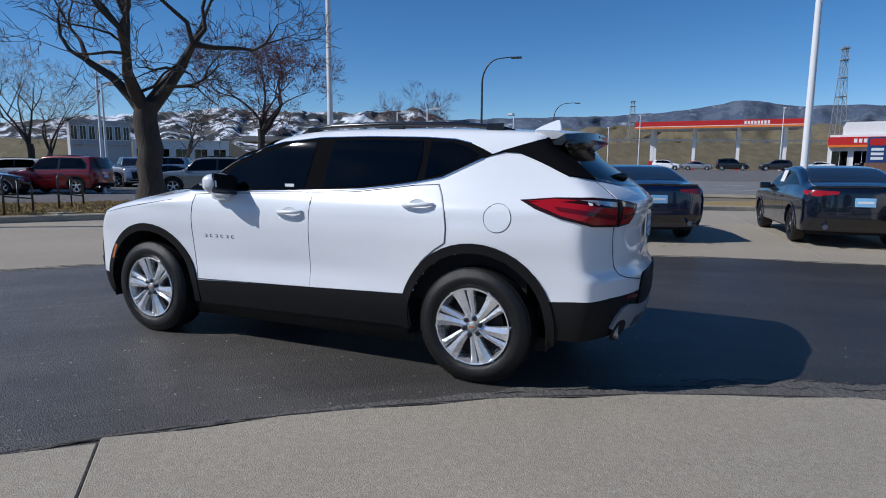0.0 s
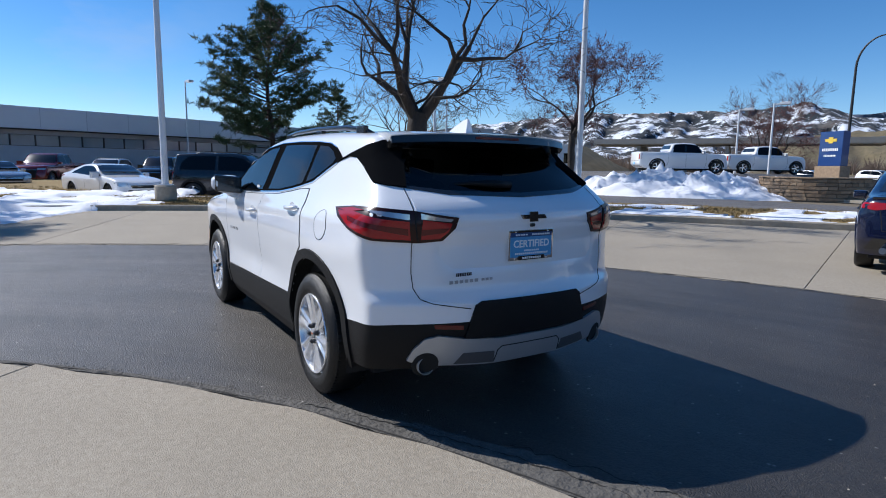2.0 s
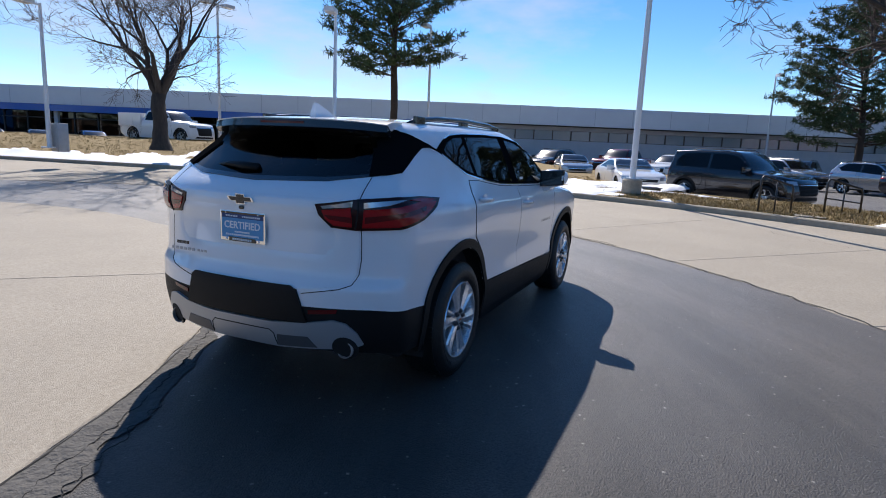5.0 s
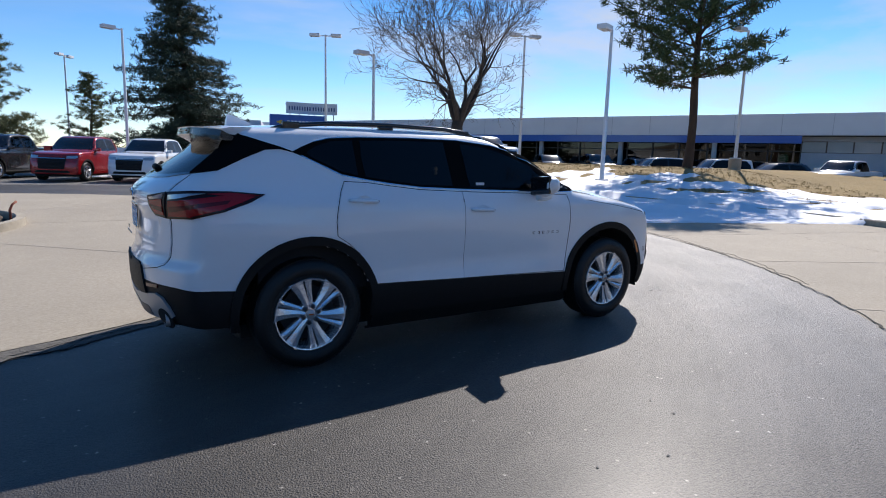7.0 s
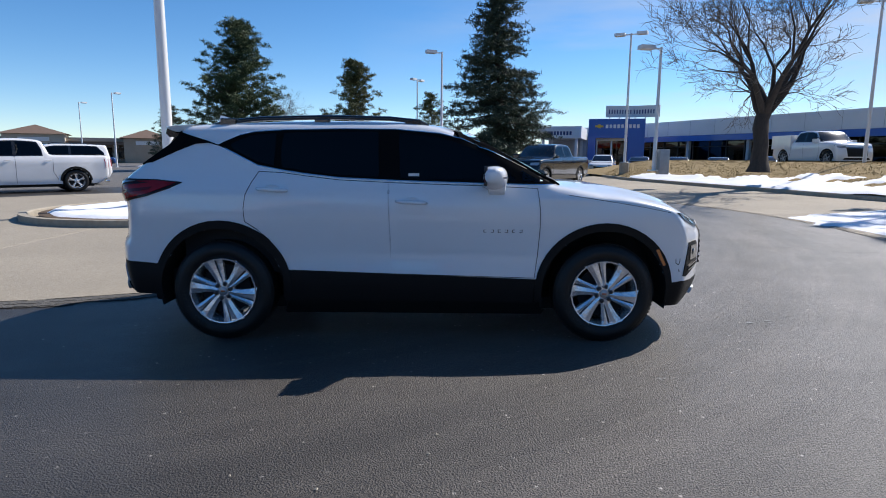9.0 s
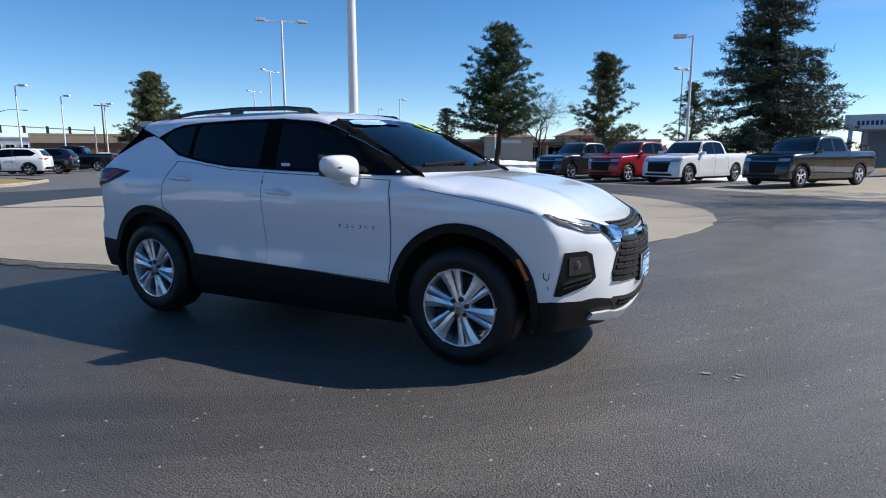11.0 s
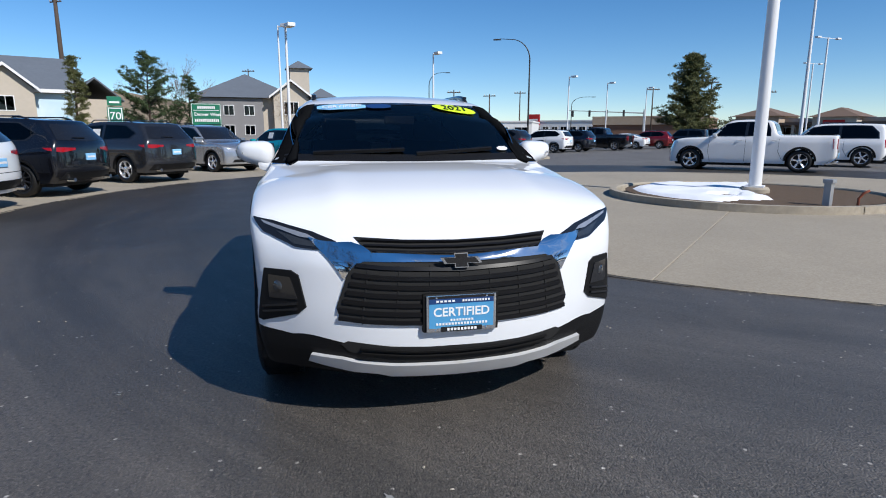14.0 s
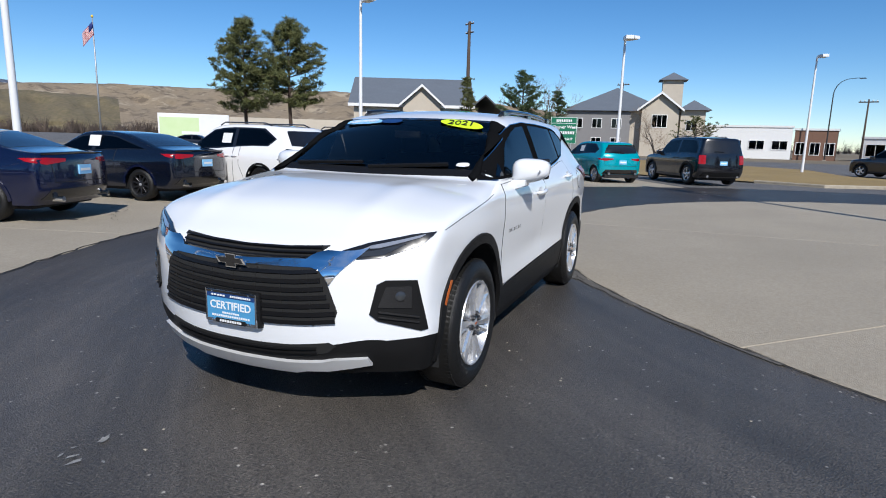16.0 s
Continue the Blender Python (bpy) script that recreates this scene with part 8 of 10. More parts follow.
lamp_post(-26.8, -1.8, 0.03, 6.6, 20, "white lamp post on the dry grass corner")
lamp_post(-40.4, 8.4, -0.03, 7.3, 20, "white lamp post at the edge of the lot")
lamp_post(-53.8, 25.4, -0.03, 7.2, 30, "distant white lamp post beside the dark cars")
lamp_post(-62.0, 34.0, -0.03, 7.4, 30, "distant white lamp post near the junction")
lamp_post(-70.0, 44.0, -0.03, 7.6, 30, "far white lamp post near the junction")
lamp_post(-18.24, -11.75, 0.0, 7.2, 60, "tall white lamp post behind the parked saloons", r=0.08)
lamp_post(-31.5, -2.4, 0.03, 7.4, 50, "slim white lamp post before the hotel", r=0.06)
lamp_post(-5.1, -13.9, 0.0, 9.8, 80, "white post beside the main road", r=0.085)
lamp_post(-26.6, 28.8, -0.03, 10.5, 45, "very tall white lamp post with two long arms", 2, r=0.10, arm=1.1)
lamp_post(-53.3, 56.0, -0.03, 12.0, 100, "tall far lamp post with two long arms", 2, r=0.12, arm=1.3)
lamp_post(-74.0, 74.0, -0.03, 12.0, 100, "tall lamp post far across the lot", 2, r=0.12, arm=1.3)
lamp_post(-2.4, 50.7, -0.03, 8.4, 60, "white lamp post behind the pickups", 2)
lamp_post(0.0, 30.2, -0.03, 7.4, 200, "white lamp post beside the lifted pickup")
lamp_post(-36.0, 60.0, -0.03, 8.0, 60, "white lamp post by the far islands")
lamp_post(-24.0, 62.0, -0.03, 7.6, 60, "white lamp post by the strip mall lot")
lamp_post(-47.0, 72.0, -0.03, 8.0, 60, "distant white lamp post by the strip mall")
lamp_post(17.3, -37.6, -0.02, 5.9, 200, "white lamp post near the dealer sign")
lamp_post(21.5, -40.5, -0.02, 6.0, 200, "second white lamp post near the dealer sign")
lamp_post(25.0, -15.9, -0.02, 6.4, 200, "white lamp post beside the red sport utility")
lamp_post(30.5, -20.2, -0.02, 6.2, 200, "white lamp post by the service road", r=0.07)
lamp_post(44.5, -13.2, -0.03, 7.5, 200, "white lamp post in the eastern car park")
lamp_post(48.0, -6.0, -0.03, 8.0, 200, "tall white lamp post in the eastern car park")
lamp_post(12.0, -43.0, -0.02, 5.7, 90, "short white lamp post across the road")
for x, y, top in ((-14.5, -115, 12.0), (9.3, -115, 11.4), (15.0, -114.4, 9.2)):
    lamp_post(x, y, 1.2, top, 90, "white lamp post of the petrol station", r=0.09)
street_lamp(13.7, -40.0, -0.02, 9.9, 190, "dark curved street lamp beside the main road", 2.3)
street_lamp(18.4, -83.5, 0.0, 11.0, 190, "far dark curved street lamp across the road", 3.0)
street_lamp(-57.5, 22.4, -0.02, 11.5, -110, "dark curved street lamp beyond the lot", 3.2)
street_lamp(-100.0, 19.5, 0.0, 12.0, 70, "distant curved street lamp", 3.0)
street_lamp(-112.0, 52.0, 0.0, 9.0, 70, "distant curved street lamp by the junction", 4.0)

sharp(part("service_cabinet", box(9.32, 9.72, 19.85, 20.3, 0.7, 1.75, bevel=0.02), M_GALV, None, "grey steel service cabinet at a lamp post's foot", category="cabinet"))


def handrail(x0, y0, x1, y1, z, label):
    """A bent steel rail: two posts, a top bar with rounded turns and a lower bar."""
    ob = empty("handrail", pose(0, 0, 0), label, "handrail", "black steel handrails beside the walk")
    d = Vector((x1 - x0, y1 - y0, 0)).normalized() * 0.10
    a, b = Vector((x0, y0, z)), Vector((x1, y1, z))
    up = Vector((0, 0, 0.86))
    low = Vector((0, 0, 0.42))
    part("top_bar", tube([a + Vector((0, 0, -0.1)), a + up * 0.9, a + up + d * 0.4, a + up + d, b + up * 0.8 - d, b + up * 0.8 - d * 0.4, b + up * 0.7, b + Vector((0, 0, -0.1))], [0.024] * 8, 10), M_RAIL, ob, smooth=True)
    part("lower_bar", tube([a + low, b + low * 0.8], [0.017] * 2, 8), M_RAIL, ob, smooth=True)
    part("mid_post", tube([(a + b) * 0.5 + Vector((0, 0, -0.1)), (a + b) * 0.5 + up * 0.88], [0.018] * 2, 8), M_RAIL, ob, smooth=True)
    return ob


slab_walk = box(10.6, 13.4, -4.8, -4.2, 0.1, 0.29, bevel=0.01)
part("path", slab_walk, M_CONC, None, "short concrete walk through the verge", kind="structure")
handrail(11.2, -3.45, 11.35, -4.15, 0.27, "black steel handrail on the north side of the walk")
handrail(11.5, -4.85, 11.7, -5.6, 0.27, "black steel handrail on the south side of the walk")

# island bed: a grey junction box and a bent orange pipe
jb = empty("junction_box", pose(-3.95, 8.35, 0.12, 0, 0, 20), "grey steel junction box standing in the island bed", "utility box")
part("post", box(-0.06, 0.06, -0.06, 0.06, -0.05, 0.42, bevel=0.01), M_GALV, jb)
part("cap", box(-0.085, 0.085, -0.075, 0.075, 0.40, 0.47, bevel=0.015), M_GALV, jb)
M_RUST = mat("rusty_orange_pipe", (0.30, 0.07, 0.03), 0.7, var=0.5, scale=20, color2=(0.08, 0.03, 0.02))
part("pipe_stub", tube([(-3.7, 8.75, 0.05), (-3.7, 8.75, 0.26), (-3.66, 8.80, 0.36), (-3.60, 8.86, 0.41)], [0.022] * 4, 8), M_RUST, None, "bent rusty orange pipe in the island bed", smooth=True, category="pipe")


def sign_board(name, label, x, y, z, w, h, heading, material, legs=2, border=True, leg_mat=None):
    """A flat road sign on posts; its face looks along the heading."""
    ob = empty(name, pose(x, y, 0, 0, 0, heading + 90), label, "road sign")
    face = part("panel", box(-w / 2, w / 2, -0.02, 0.02, z, z + h, bevel=0.008), material, ob)
    if border:
        bm = bmesh.new()
        t = 0.035
        for a in ((-w / 2 + t, w / 2 - t, z + t, z + 2 * t), (-w / 2 + t, w / 2 - t, z + h - 2 * t, z + h - t), (-w / 2 + t, -w / 2 + 2 * t, z + 2 * t, z + h - 2 * t), (w / 2 - 2 * t, w / 2 - t, z + 2 * t, z + h - 2 * t)):
            box_bm(bm, a[0], a[1], -0.026, -0.018, a[2], a[3])
        part("border", bm, M_WHITE, face)
    for k in range(legs):
        lx = 0 if legs == 1 else (-w * 0.3 if k == 0 else w * 0.3)
        part("post", tube([(lx, 0.06, -0.1), (lx, 0.06, z + h)], [0.04] * 2, 8), leg_mat or M_GALV, ob)
    return ob, face


M_GREEN = mat("sign_green", (0.0, 0.145, 0.075), 0.5, var=0.1, scale=6)
so, sf = sign_board("road_sign", "green road sign with rows of white lettering", -52.4, -10.0, 1.5, 2.5, 2.5, 10, M_GREEN)
flat_face = Matrix.Rotation(radians(90), 4, "X")
part("rule", box(-1.1, 1.1, -0.028, -0.019, 3.38, 3.42), M_WHITE, sf)
text_bars(sf, "word_bar", -0.72, 0.78, 3.64, 0.24, 9, Matrix.Translation((0, -0.03, 0)), M_WHITE)
lettering("word_line", "Denver West", 0.40, Matrix.Translation((-1.0, -0.024, 3.04)) @ flat_face, M_WHITE, sf, 0.004, align="LEFT", bold=0.008)
text_bars(sf, "word_bar", -1.0, 1.05, 2.52, 0.26, 13, Matrix.Translation((0, -0.03, 0)), M_WHITE)
lettering("word_line", "NEXT RIGHT", 0.31, Matrix.Translation((0, -0.024, 1.92)) @ flat_face, M_WHITE, sf, 0.004, bold=0.006)
so, sf = sign_board("route_sign", "green route marker with the number seventy", -23.95, -9.1, 1.75, 0.62, 0.75, 22, M_GREEN, 1, leg_mat=M_BRONZE)
lettering("route_number", "70", 0.46, Matrix.Translation((0, -0.03, 2.10)) @ Matrix.Rotation(radians(90), 4, "X"), M_WHITE, sf)
part("small_panel", box(-0.28, 0.28, -0.02, 0.02, 2.56, 2.95, bevel=0.01), M_GREEN, so)
part("small_border", box(-0.2, 0.2, -0.03, -0.02, 2.66, 2.74), M_WHITE, so)

# dealer sign at the corner and the stone planter before it
M_STONE = mat("planter_stone", (0.33, 0.235, 0.15), 0.9, var=0.6, scale=7, bump=0.7, bscale=26, color2=(0.17, 0.12, 0.08), per_object=0.25)
M_MORTAR = mat("planter_mortar", (0.22, 0.19, 0.15), 0.95, var=0.4, scale=20)
M_SIGNBLUE = mat("sign_navy", (0.012, 0.045, 0.17), 0.35, var=0.08, scale=4, coat=0.4)
M_GOLD = mat("sign_gold", (0.72, 0.50, 0.06), 0.4, var=0.06, scale=6)
dealer = empty("dealer_sign", pose(12.0, -34.6, 0.35, 0, 0, 155), "navy monument sign with a gold emblem on a stone base", "sign")
part("base", box(-0.95, 0.95, -0.32, 0.32, -0.6, 1.4, bevel=0.03), M_STONE, dealer, "rough tan stone base")
part("cabinet", box(-0.85, 0.85, -0.22, 0.22, 1.4, 3.35, bevel=0.03), M_SIGNBLUE, dealer)
for s in (1, -1):
    pm = Matrix.Translation((0, s * 0.235, 2.85)) @ Matrix.Rotation(0 if s < 0 else math.pi, 4, "Z")
    em = bmesh.new()
    box_bm(em, -0.42, 0.42, -0.012, 0.012, -0.08, 0.08, m=pm)
    box_bm(em, -0.15, 0.15, -0.014, 0.014, -0.17, 0.17, m=pm)
    part("emblem", em, M_GOLD, dealer, "plain gold cross-shaped emblem")
    text_bars(dealer, "word_bar", -0.6, 0.6, 2.32, 0.15, 9, Matrix.Translation((0, s * 0.235, 0)), M_WHITE)
    text_bars(dealer, "word_bar", -0.45, 0.45, 1.98, 0.10, 8, Matrix.Translation((0, s * 0.235, 0)), M_WHITE)
planter = empty("stone_planter", pose(10.9, -30.6, 0, 0, 0, 115), "low curved planter wall of rough tan stone at the corner", "planter")


def wall_arc(r0, r1, z0, z1, a0, a1, n=2, rough=0.0, rnd=None):
    """A piece of curved wall between two radii."""
    bm = bmesh.new()
    rows = []
    for k in range(n + 1):
        a = radians(a0 + (a1 - a0) * k / n)
        d = rnd.uniform(0, rough) if rnd else 0
        rows.append([bm.verts.new((r * math.cos(a), r * math.sin(a), z)) for r, z in ((r0, z0), (r1 + d, z0 + 0.012), (r1 + d, z1 - 0.012), (r0, z1))])
    for p, q in zip(rows, rows[1:]):
        for k in range(4):
            bm.faces.new((p[k], p[(k + 1) % 4], q[(k + 1) % 4], q[k]))
    bm.faces.new(rows[0][::-1])
    bm.faces.new(rows[-1])
    bmesh.ops.recalc_face_normals(bm, faces=bm.faces[:])
    return bm


PR = 2.55
part("core", wall_arc(PR - 0.34, PR - 0.02, -0.1, 1.08, -110, 110, 40), M_MORTAR, planter)
part("soil", lathe([(0.0, 0.92), (PR - 0.35, 0.90)], seg=32, axis="z"), M_SNOW, planter, "snow-covered soil")
rnd = random.Random(5)
for row in range(6):
    a = -110 + rnd.uniform(0, 5)
    while a < 110:
        w = rnd.uniform(6, 14)
        part("stone", wall_arc(PR - 0.05, PR + 0.01, row * 0.18 + 0.006, row * 0.18 + 0.174, a + 0.25, min(a + w, 110) - 0.25, 2, 0.045, rnd), M_STONE, planter)
        a += w
part("coping", wall_arc(PR - 0.38, PR + 0.07, 1.08, 1.16, -111, 111, 40), M_STONE, planter)


def utility_pole(x, y, z, top, heading, label, bars=2, r=0.2):
    ob = empty("utility_pole", pose(x, y, z, 0, 0, heading), label, "utility pole")
    h = top - z
    part("pole", tube([(0, 0, -0.2), (0, 0, h)], [r, r * 0.6], 10), M_UTIL, ob, smooth=True)
    for k in range(bars):
        zz = h - 0.5 - k * 1.5
        part("crossarm", box(-1.2 if k < 1 else -1.0, 1.2, -0.07, 0.07, zz, zz + 0.16), M_UTIL, ob)
        for s in (-1, -0.5, 0.5, 1):
            part("insulator", lathe([(0.05, zz + 0.15), (0.09, zz + 0.25), (0.04, zz + 0.38), (0.005, zz + 0.4)], seg=8, axis="z", centre=(s, 0, 0)), M_GALV, ob)
    return ob


utility_pole(-98.1, -37.6, 0, 22.5, 60, "tall dark transmission pole behind the hotel", 2, 0.42)
for x, y, top in ((-100, 24, 9), (-108, 33, 9), (-113, 41, 10), (-98, 62, 10), (-92, 70, 11), (-112, -12, 13), (-86, 77, 9)):
    utility_pole(x, y, 0, top, 70, "distant wooden utility pole", 1, 0.16)


def lattice_tower(x, y, z, top, w, label):
    """Four splayed legs with rings and crossed bracing."""
    ob = empty("lattice_tower", pose(x, y, z, 0, 0, 20), label, "lattice tower")
    h = top - z
    n = 9
    wid = lambda s: w * (1 - 0.72 * s)
    for sx in (-1, 1):
        for sy in (-1, 1):
            part("leg", tube([(sx * wid(0), sy * wid(0), -0.5), (sx * wid(1), sy * wid(1), h)], [0.13, 0.10], 5), M_GALV, ob)
    br = bmesh.new()
    for k in range(n):
        a, b = k / n, (k + 1) / n
        for (x0, y0), (x1, y1) in (((-1, -1), (1, -1)), ((1, -1), (1, 1)), ((1, 1), (-1, 1)), ((-1, 1), (-1, -1))):
            tube_bm(br, [(x0 * wid(a), y0 * wid(a), a * h), (x1 * wid(b), y1 * wid(b), b * h)], [0.05, 0.05], 4)
            tube_bm(br, [(x1 * wid(a), y1 * wid(a), a * h), (x0 * wid(b), y0 * wid(b), b * h)], [0.05, 0.05], 4)
            tube_bm(br, [(x0 * wid(b), y0 * wid(b), b * h), (x1 * wid(b), y1 * wid(b), b * h)], [0.06, 0.06], 4)
    part("bracing", br, M_GALV, ob)
    for s in (0.55, 0.72, 0.88, 0.98):
        part("platform", box(-w * 0.55, w * 0.55, -w * 0.55, w * 0.55, h * s, h * s + 0.35), M_GALV, ob)
    return ob


lattice_tower(-45.5, -252, 6, 45, 2.2, "steel lattice mast on the hill behind the petrol station")
lattice_tower(42.3, -393, 14, 44, 3.0, "small far lattice mast on the skyline")

flagpole = empty("flagpole", pose(-52.5, -74.0, 0), "tall silver flagpole with a striped flag hanging in light wind", "flagpole")
part("pole", tube([(0, 0, -0.2), (0, 0, 16.5)], [0.14, 0.07], 10), M_GALV, flagpole, smooth=True)
part("finial", lathe([(0.005, 16.4), (0.16, 16.5), (0.18, 16.62), (0.1, 16.76), (0.005, 16.8)], seg=12, axis="z"), M_GOLD, flagpole, smooth=True)
M_FRED = mat("flag_red", (0.50, 0.02, 0.03), 0.8, var=0.15, scale=3)
M_FWHITE = mat("flag_white", (0.75, 0.75, 0.74), 0.8, var=0.1, scale=3)
M_FBLUE = mat("flag_blue", (0.015, 0.03, 0.16), 0.8, var=0.1, scale=3)


def cloth(name, s0, s1, v0, v1, material, n=14):
    """A piece of the hanging flag: along the fly s, down the hoist v."""
    vs, fs = [], []
    fd = Vector((0.83, -0.56, 0))
    for j in range(2):
        for i in range(n + 1):
            s = s0 + (s1 - s0) * i / n
            v = v0 + (v1 - v0) * j
            p = fd * (s * 0.72) + Vector((0.56, 0.83, 0)) * (0.22 * math.sin(s * 4.2 + v)) + Vector((0, 0, 16.0 - v * 0.85 - s * 0.95))
            vs.append(p)
    m = n + 1
    for i in range(n):
        fs.append((i, i + 1, m + i + 1, m + i))
    ob = mesh(name, vs, fs, material, flagpole, smooth=True)
    md = ob.modifiers.new("thick", "SOLIDIFY")
    md.thickness = 0.012
    return ob


for k in range(13):
    cloth("flag_stripe", 0.0 if k > 6 else 0.72, 1.8, k * 0.155, (k + 1) * 0.155, M_FRED if k % 2 == 0 else M_FWHITE)
cloth("flag_canton", 0.0, 0.72, 0.0, 7 * 0.155, M_FBLUE)

# ---- dealership building and its entrance ----
M_FASCIA = mat("pale_metal_fascia", (0.80, 0.81, 0.82), 0.55, var=0.12, scale=0.8, big=0.12, bigscale=0.12, color2=(0.42, 0.43, 0.45))
M_SHOWWALL = mat("grey_painted_block", (0.52, 0.53, 0.55), 0.85, var=0.15, scale=2, bump=0.2, bscale=12)
M_SOFFIT = mat("dark_soffit", (0.05, 0.052, 0.055), 0.9, var=0.2, scale=3)
M_BLUEBAND = mat("blue_fascia", (0.02, 0.13, 0.48), 0.4, var=0.06, scale=2, coat=0.3)
M_MULLION = mat("bronze_mullion", (0.06, 0.06, 0.062), 0.5, 0.4, var=0.2, scale=6)
M_PANE = glass("showroom_glass", (0.06, 0.075, 0.08))
# opaque strip panes: the reflected sky is put into their base colour
M_STRIPPANE = mat("painted_sky_reflection", (0.27, 0.34, 0.38), 0.12, spec=0.9, var=0.25, scale=0.9)
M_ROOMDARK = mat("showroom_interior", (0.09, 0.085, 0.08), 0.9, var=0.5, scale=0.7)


def along(x0, y0, x1, y1, z=0.0):
    """Local axes: x along a facade, y into the building, z up."""
    a = math.atan2(y1 - y0, x1 - x0)
    return pose(x0, y0, z, 0, 0, math.degrees(a)), math.hypot(x1 - x0, y1 - y0)


m, L = along(56.0, -20.0, 18.95, 70.0)
show = empty("showroom", m, "long low car showroom with a pale roof band and dark glass", "building")
# into the building is local -y; past N0 the front is all glass
N0 = 40.0
part("roof", box(-1, L + 1, -30, 0.6, 4.8, 5.05), M_FASCIA, show)
part("fascia", box(-1.2, L + 1.2, 0.6, 0.85, 3.62, 5.1, bevel=0.02), M_FASCIA, show, "pale grey metal roof band")
part("fascia_return", box(L + 0.9, L + 1.2, -30, 0.59, 3.62, 5.1), M_FASCIA, show)
for k in range(33):
    part("seam", box(-1 + k * 3.02, -0.97 + k * 3.02, 0.85, 0.865, 3.64, 5.08), M_SHOWWALL, show)
part("blue_band", box(N0, L + 1.2, 0.64, 0.90, 3.06, 3.60, bevel=0.01), M_BLUEBAND, show)
part("soffit", box(-1, L + 1, -0.6, 0.6, 3.56, 3.62), M_SOFFIT, show)
part("header", box(0, L, -0.45, -0.1, 3.25, 3.56), M_SHOWWALL, show)
part("lower_wall", box(0, N0, -0.4, 0.0, -0.4, 2.45, bevel=0.01), M_SHOWWALL, show, "grey painted masonry below the strip window")
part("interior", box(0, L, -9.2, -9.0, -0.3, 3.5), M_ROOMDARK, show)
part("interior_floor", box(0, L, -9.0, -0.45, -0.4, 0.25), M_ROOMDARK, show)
part("back_wall", box(0, L, -29.8, -29.5, -0.4, 4.8), M_SHOWWALL, show)
for s in (0, L - 0.3):
    part("end_wall", box(s, s + 0.3, -29.4, -0.5, -0.4, 4.75), M_SHOWWALL, show)
n = 26
for k in range(n):
    a, b = k * N0 / n, (k + 1) * N0 / n
    win = part("window", box(a + 0.05, a + 0.12, -0.22, -0.05, 2.46, 3.24), M_MULLION, show)
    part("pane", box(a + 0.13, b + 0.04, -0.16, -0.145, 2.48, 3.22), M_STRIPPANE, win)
n = 28
for k in range(n):
    a, b = N0 + k * (L - N0) / n, N0 + (k + 1) * (L - N0) / n
    win = part("window", box(a, a + 0.09, -0.30, -0.08, 0.0, 3.24), M_MULLION, show)
    part("pane", box(a + 0.10, b - 0.01, -0.2, -0.185, 0.35, 2.5), M_PANE, win)
    part("pane", box(a + 0.10, b - 0.01, -0.2, -0.185, 2.58, 3.22), M_PANE, win)
part("sill", box(N0, L, -0.42, -0.07, -0.4, 0.33), M_SHOWWALL, show)
part("transom", box(N0, L, -0.28, -0.1, 2.5, 2.58), M_MULLION, show)
for k in range(6, 12):
    x = 3 + k * 7.1
    part("column", box(x - 0.16, x + 0.16, 0.2, 0.5, -0.4, 3.56, bevel=0.01), M_SHOWWALL, show)

# entrance block in blue, with a plain emblem and bars for the lettering
am, aw = along(20.1, 54.2, 14.8, 55.6)
arch = empty("entrance_block", am, "bright blue entrance block with a glazed doorway", "building")
part("pier", box(0, 1.6, -3.0, 0, -0.4, 5.25, bevel=0.015), M_BLUEBAND, arch)
part("pier", box(aw - 0.75, aw, -3.0, 0, -0.4, 5.25, bevel=0.015), M_BLUEBAND, arch)
part("lintel", box(1.601, aw - 0.751, -3.0, -0.003, 3.35, 5.25), M_BLUEBAND, arch)
dr = part("door_frame", box(1.65, aw - 0.8, -0.9, -0.75, 3.1, 3.34), M_FASCIA, arch)
for s in (1.65, aw - 0.95, 1.65 + (aw - 2.6) / 2):
    part("jamb", box(s, s + 0.15, -0.9, -0.75, 0, 3.1), M_FASCIA, dr)
part("door_glass", box(1.8, aw - 0.96, -0.83, -0.81, 0, 3.1), M_PANE, arch)
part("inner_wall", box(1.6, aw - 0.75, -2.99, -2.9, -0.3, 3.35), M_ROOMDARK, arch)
em = bmesh.new()
box_bm(em, aw - 1.45, aw - 0.65, 0.003, 0.05, 4.42, 4.60)
box_bm(em, aw - 1.20, aw - 0.90, 0.003, 0.06, 4.33, 4.69)
part("emblem", em, M_GOLD, arch, "plain gold cross-shaped emblem")
text_bars(arch, "word_bar", 0.5, aw - 1.6, 4.5, 0.36, 9, Matrix.Translation((0, 0.004, 0)), M_WHITE)

# roof sign: two white boards in a wedge, with bars for the letters
roof_sign = empty("roof_sign", pose(19.3, 56.0, 0, 0, 0, 165), "white roof sign of two angled boards with blue lettering bars", "sign")
M_SIGNW = mat("sign_white", (0.76, 0.76, 0.75), 0.5, var=0.08, scale=3)
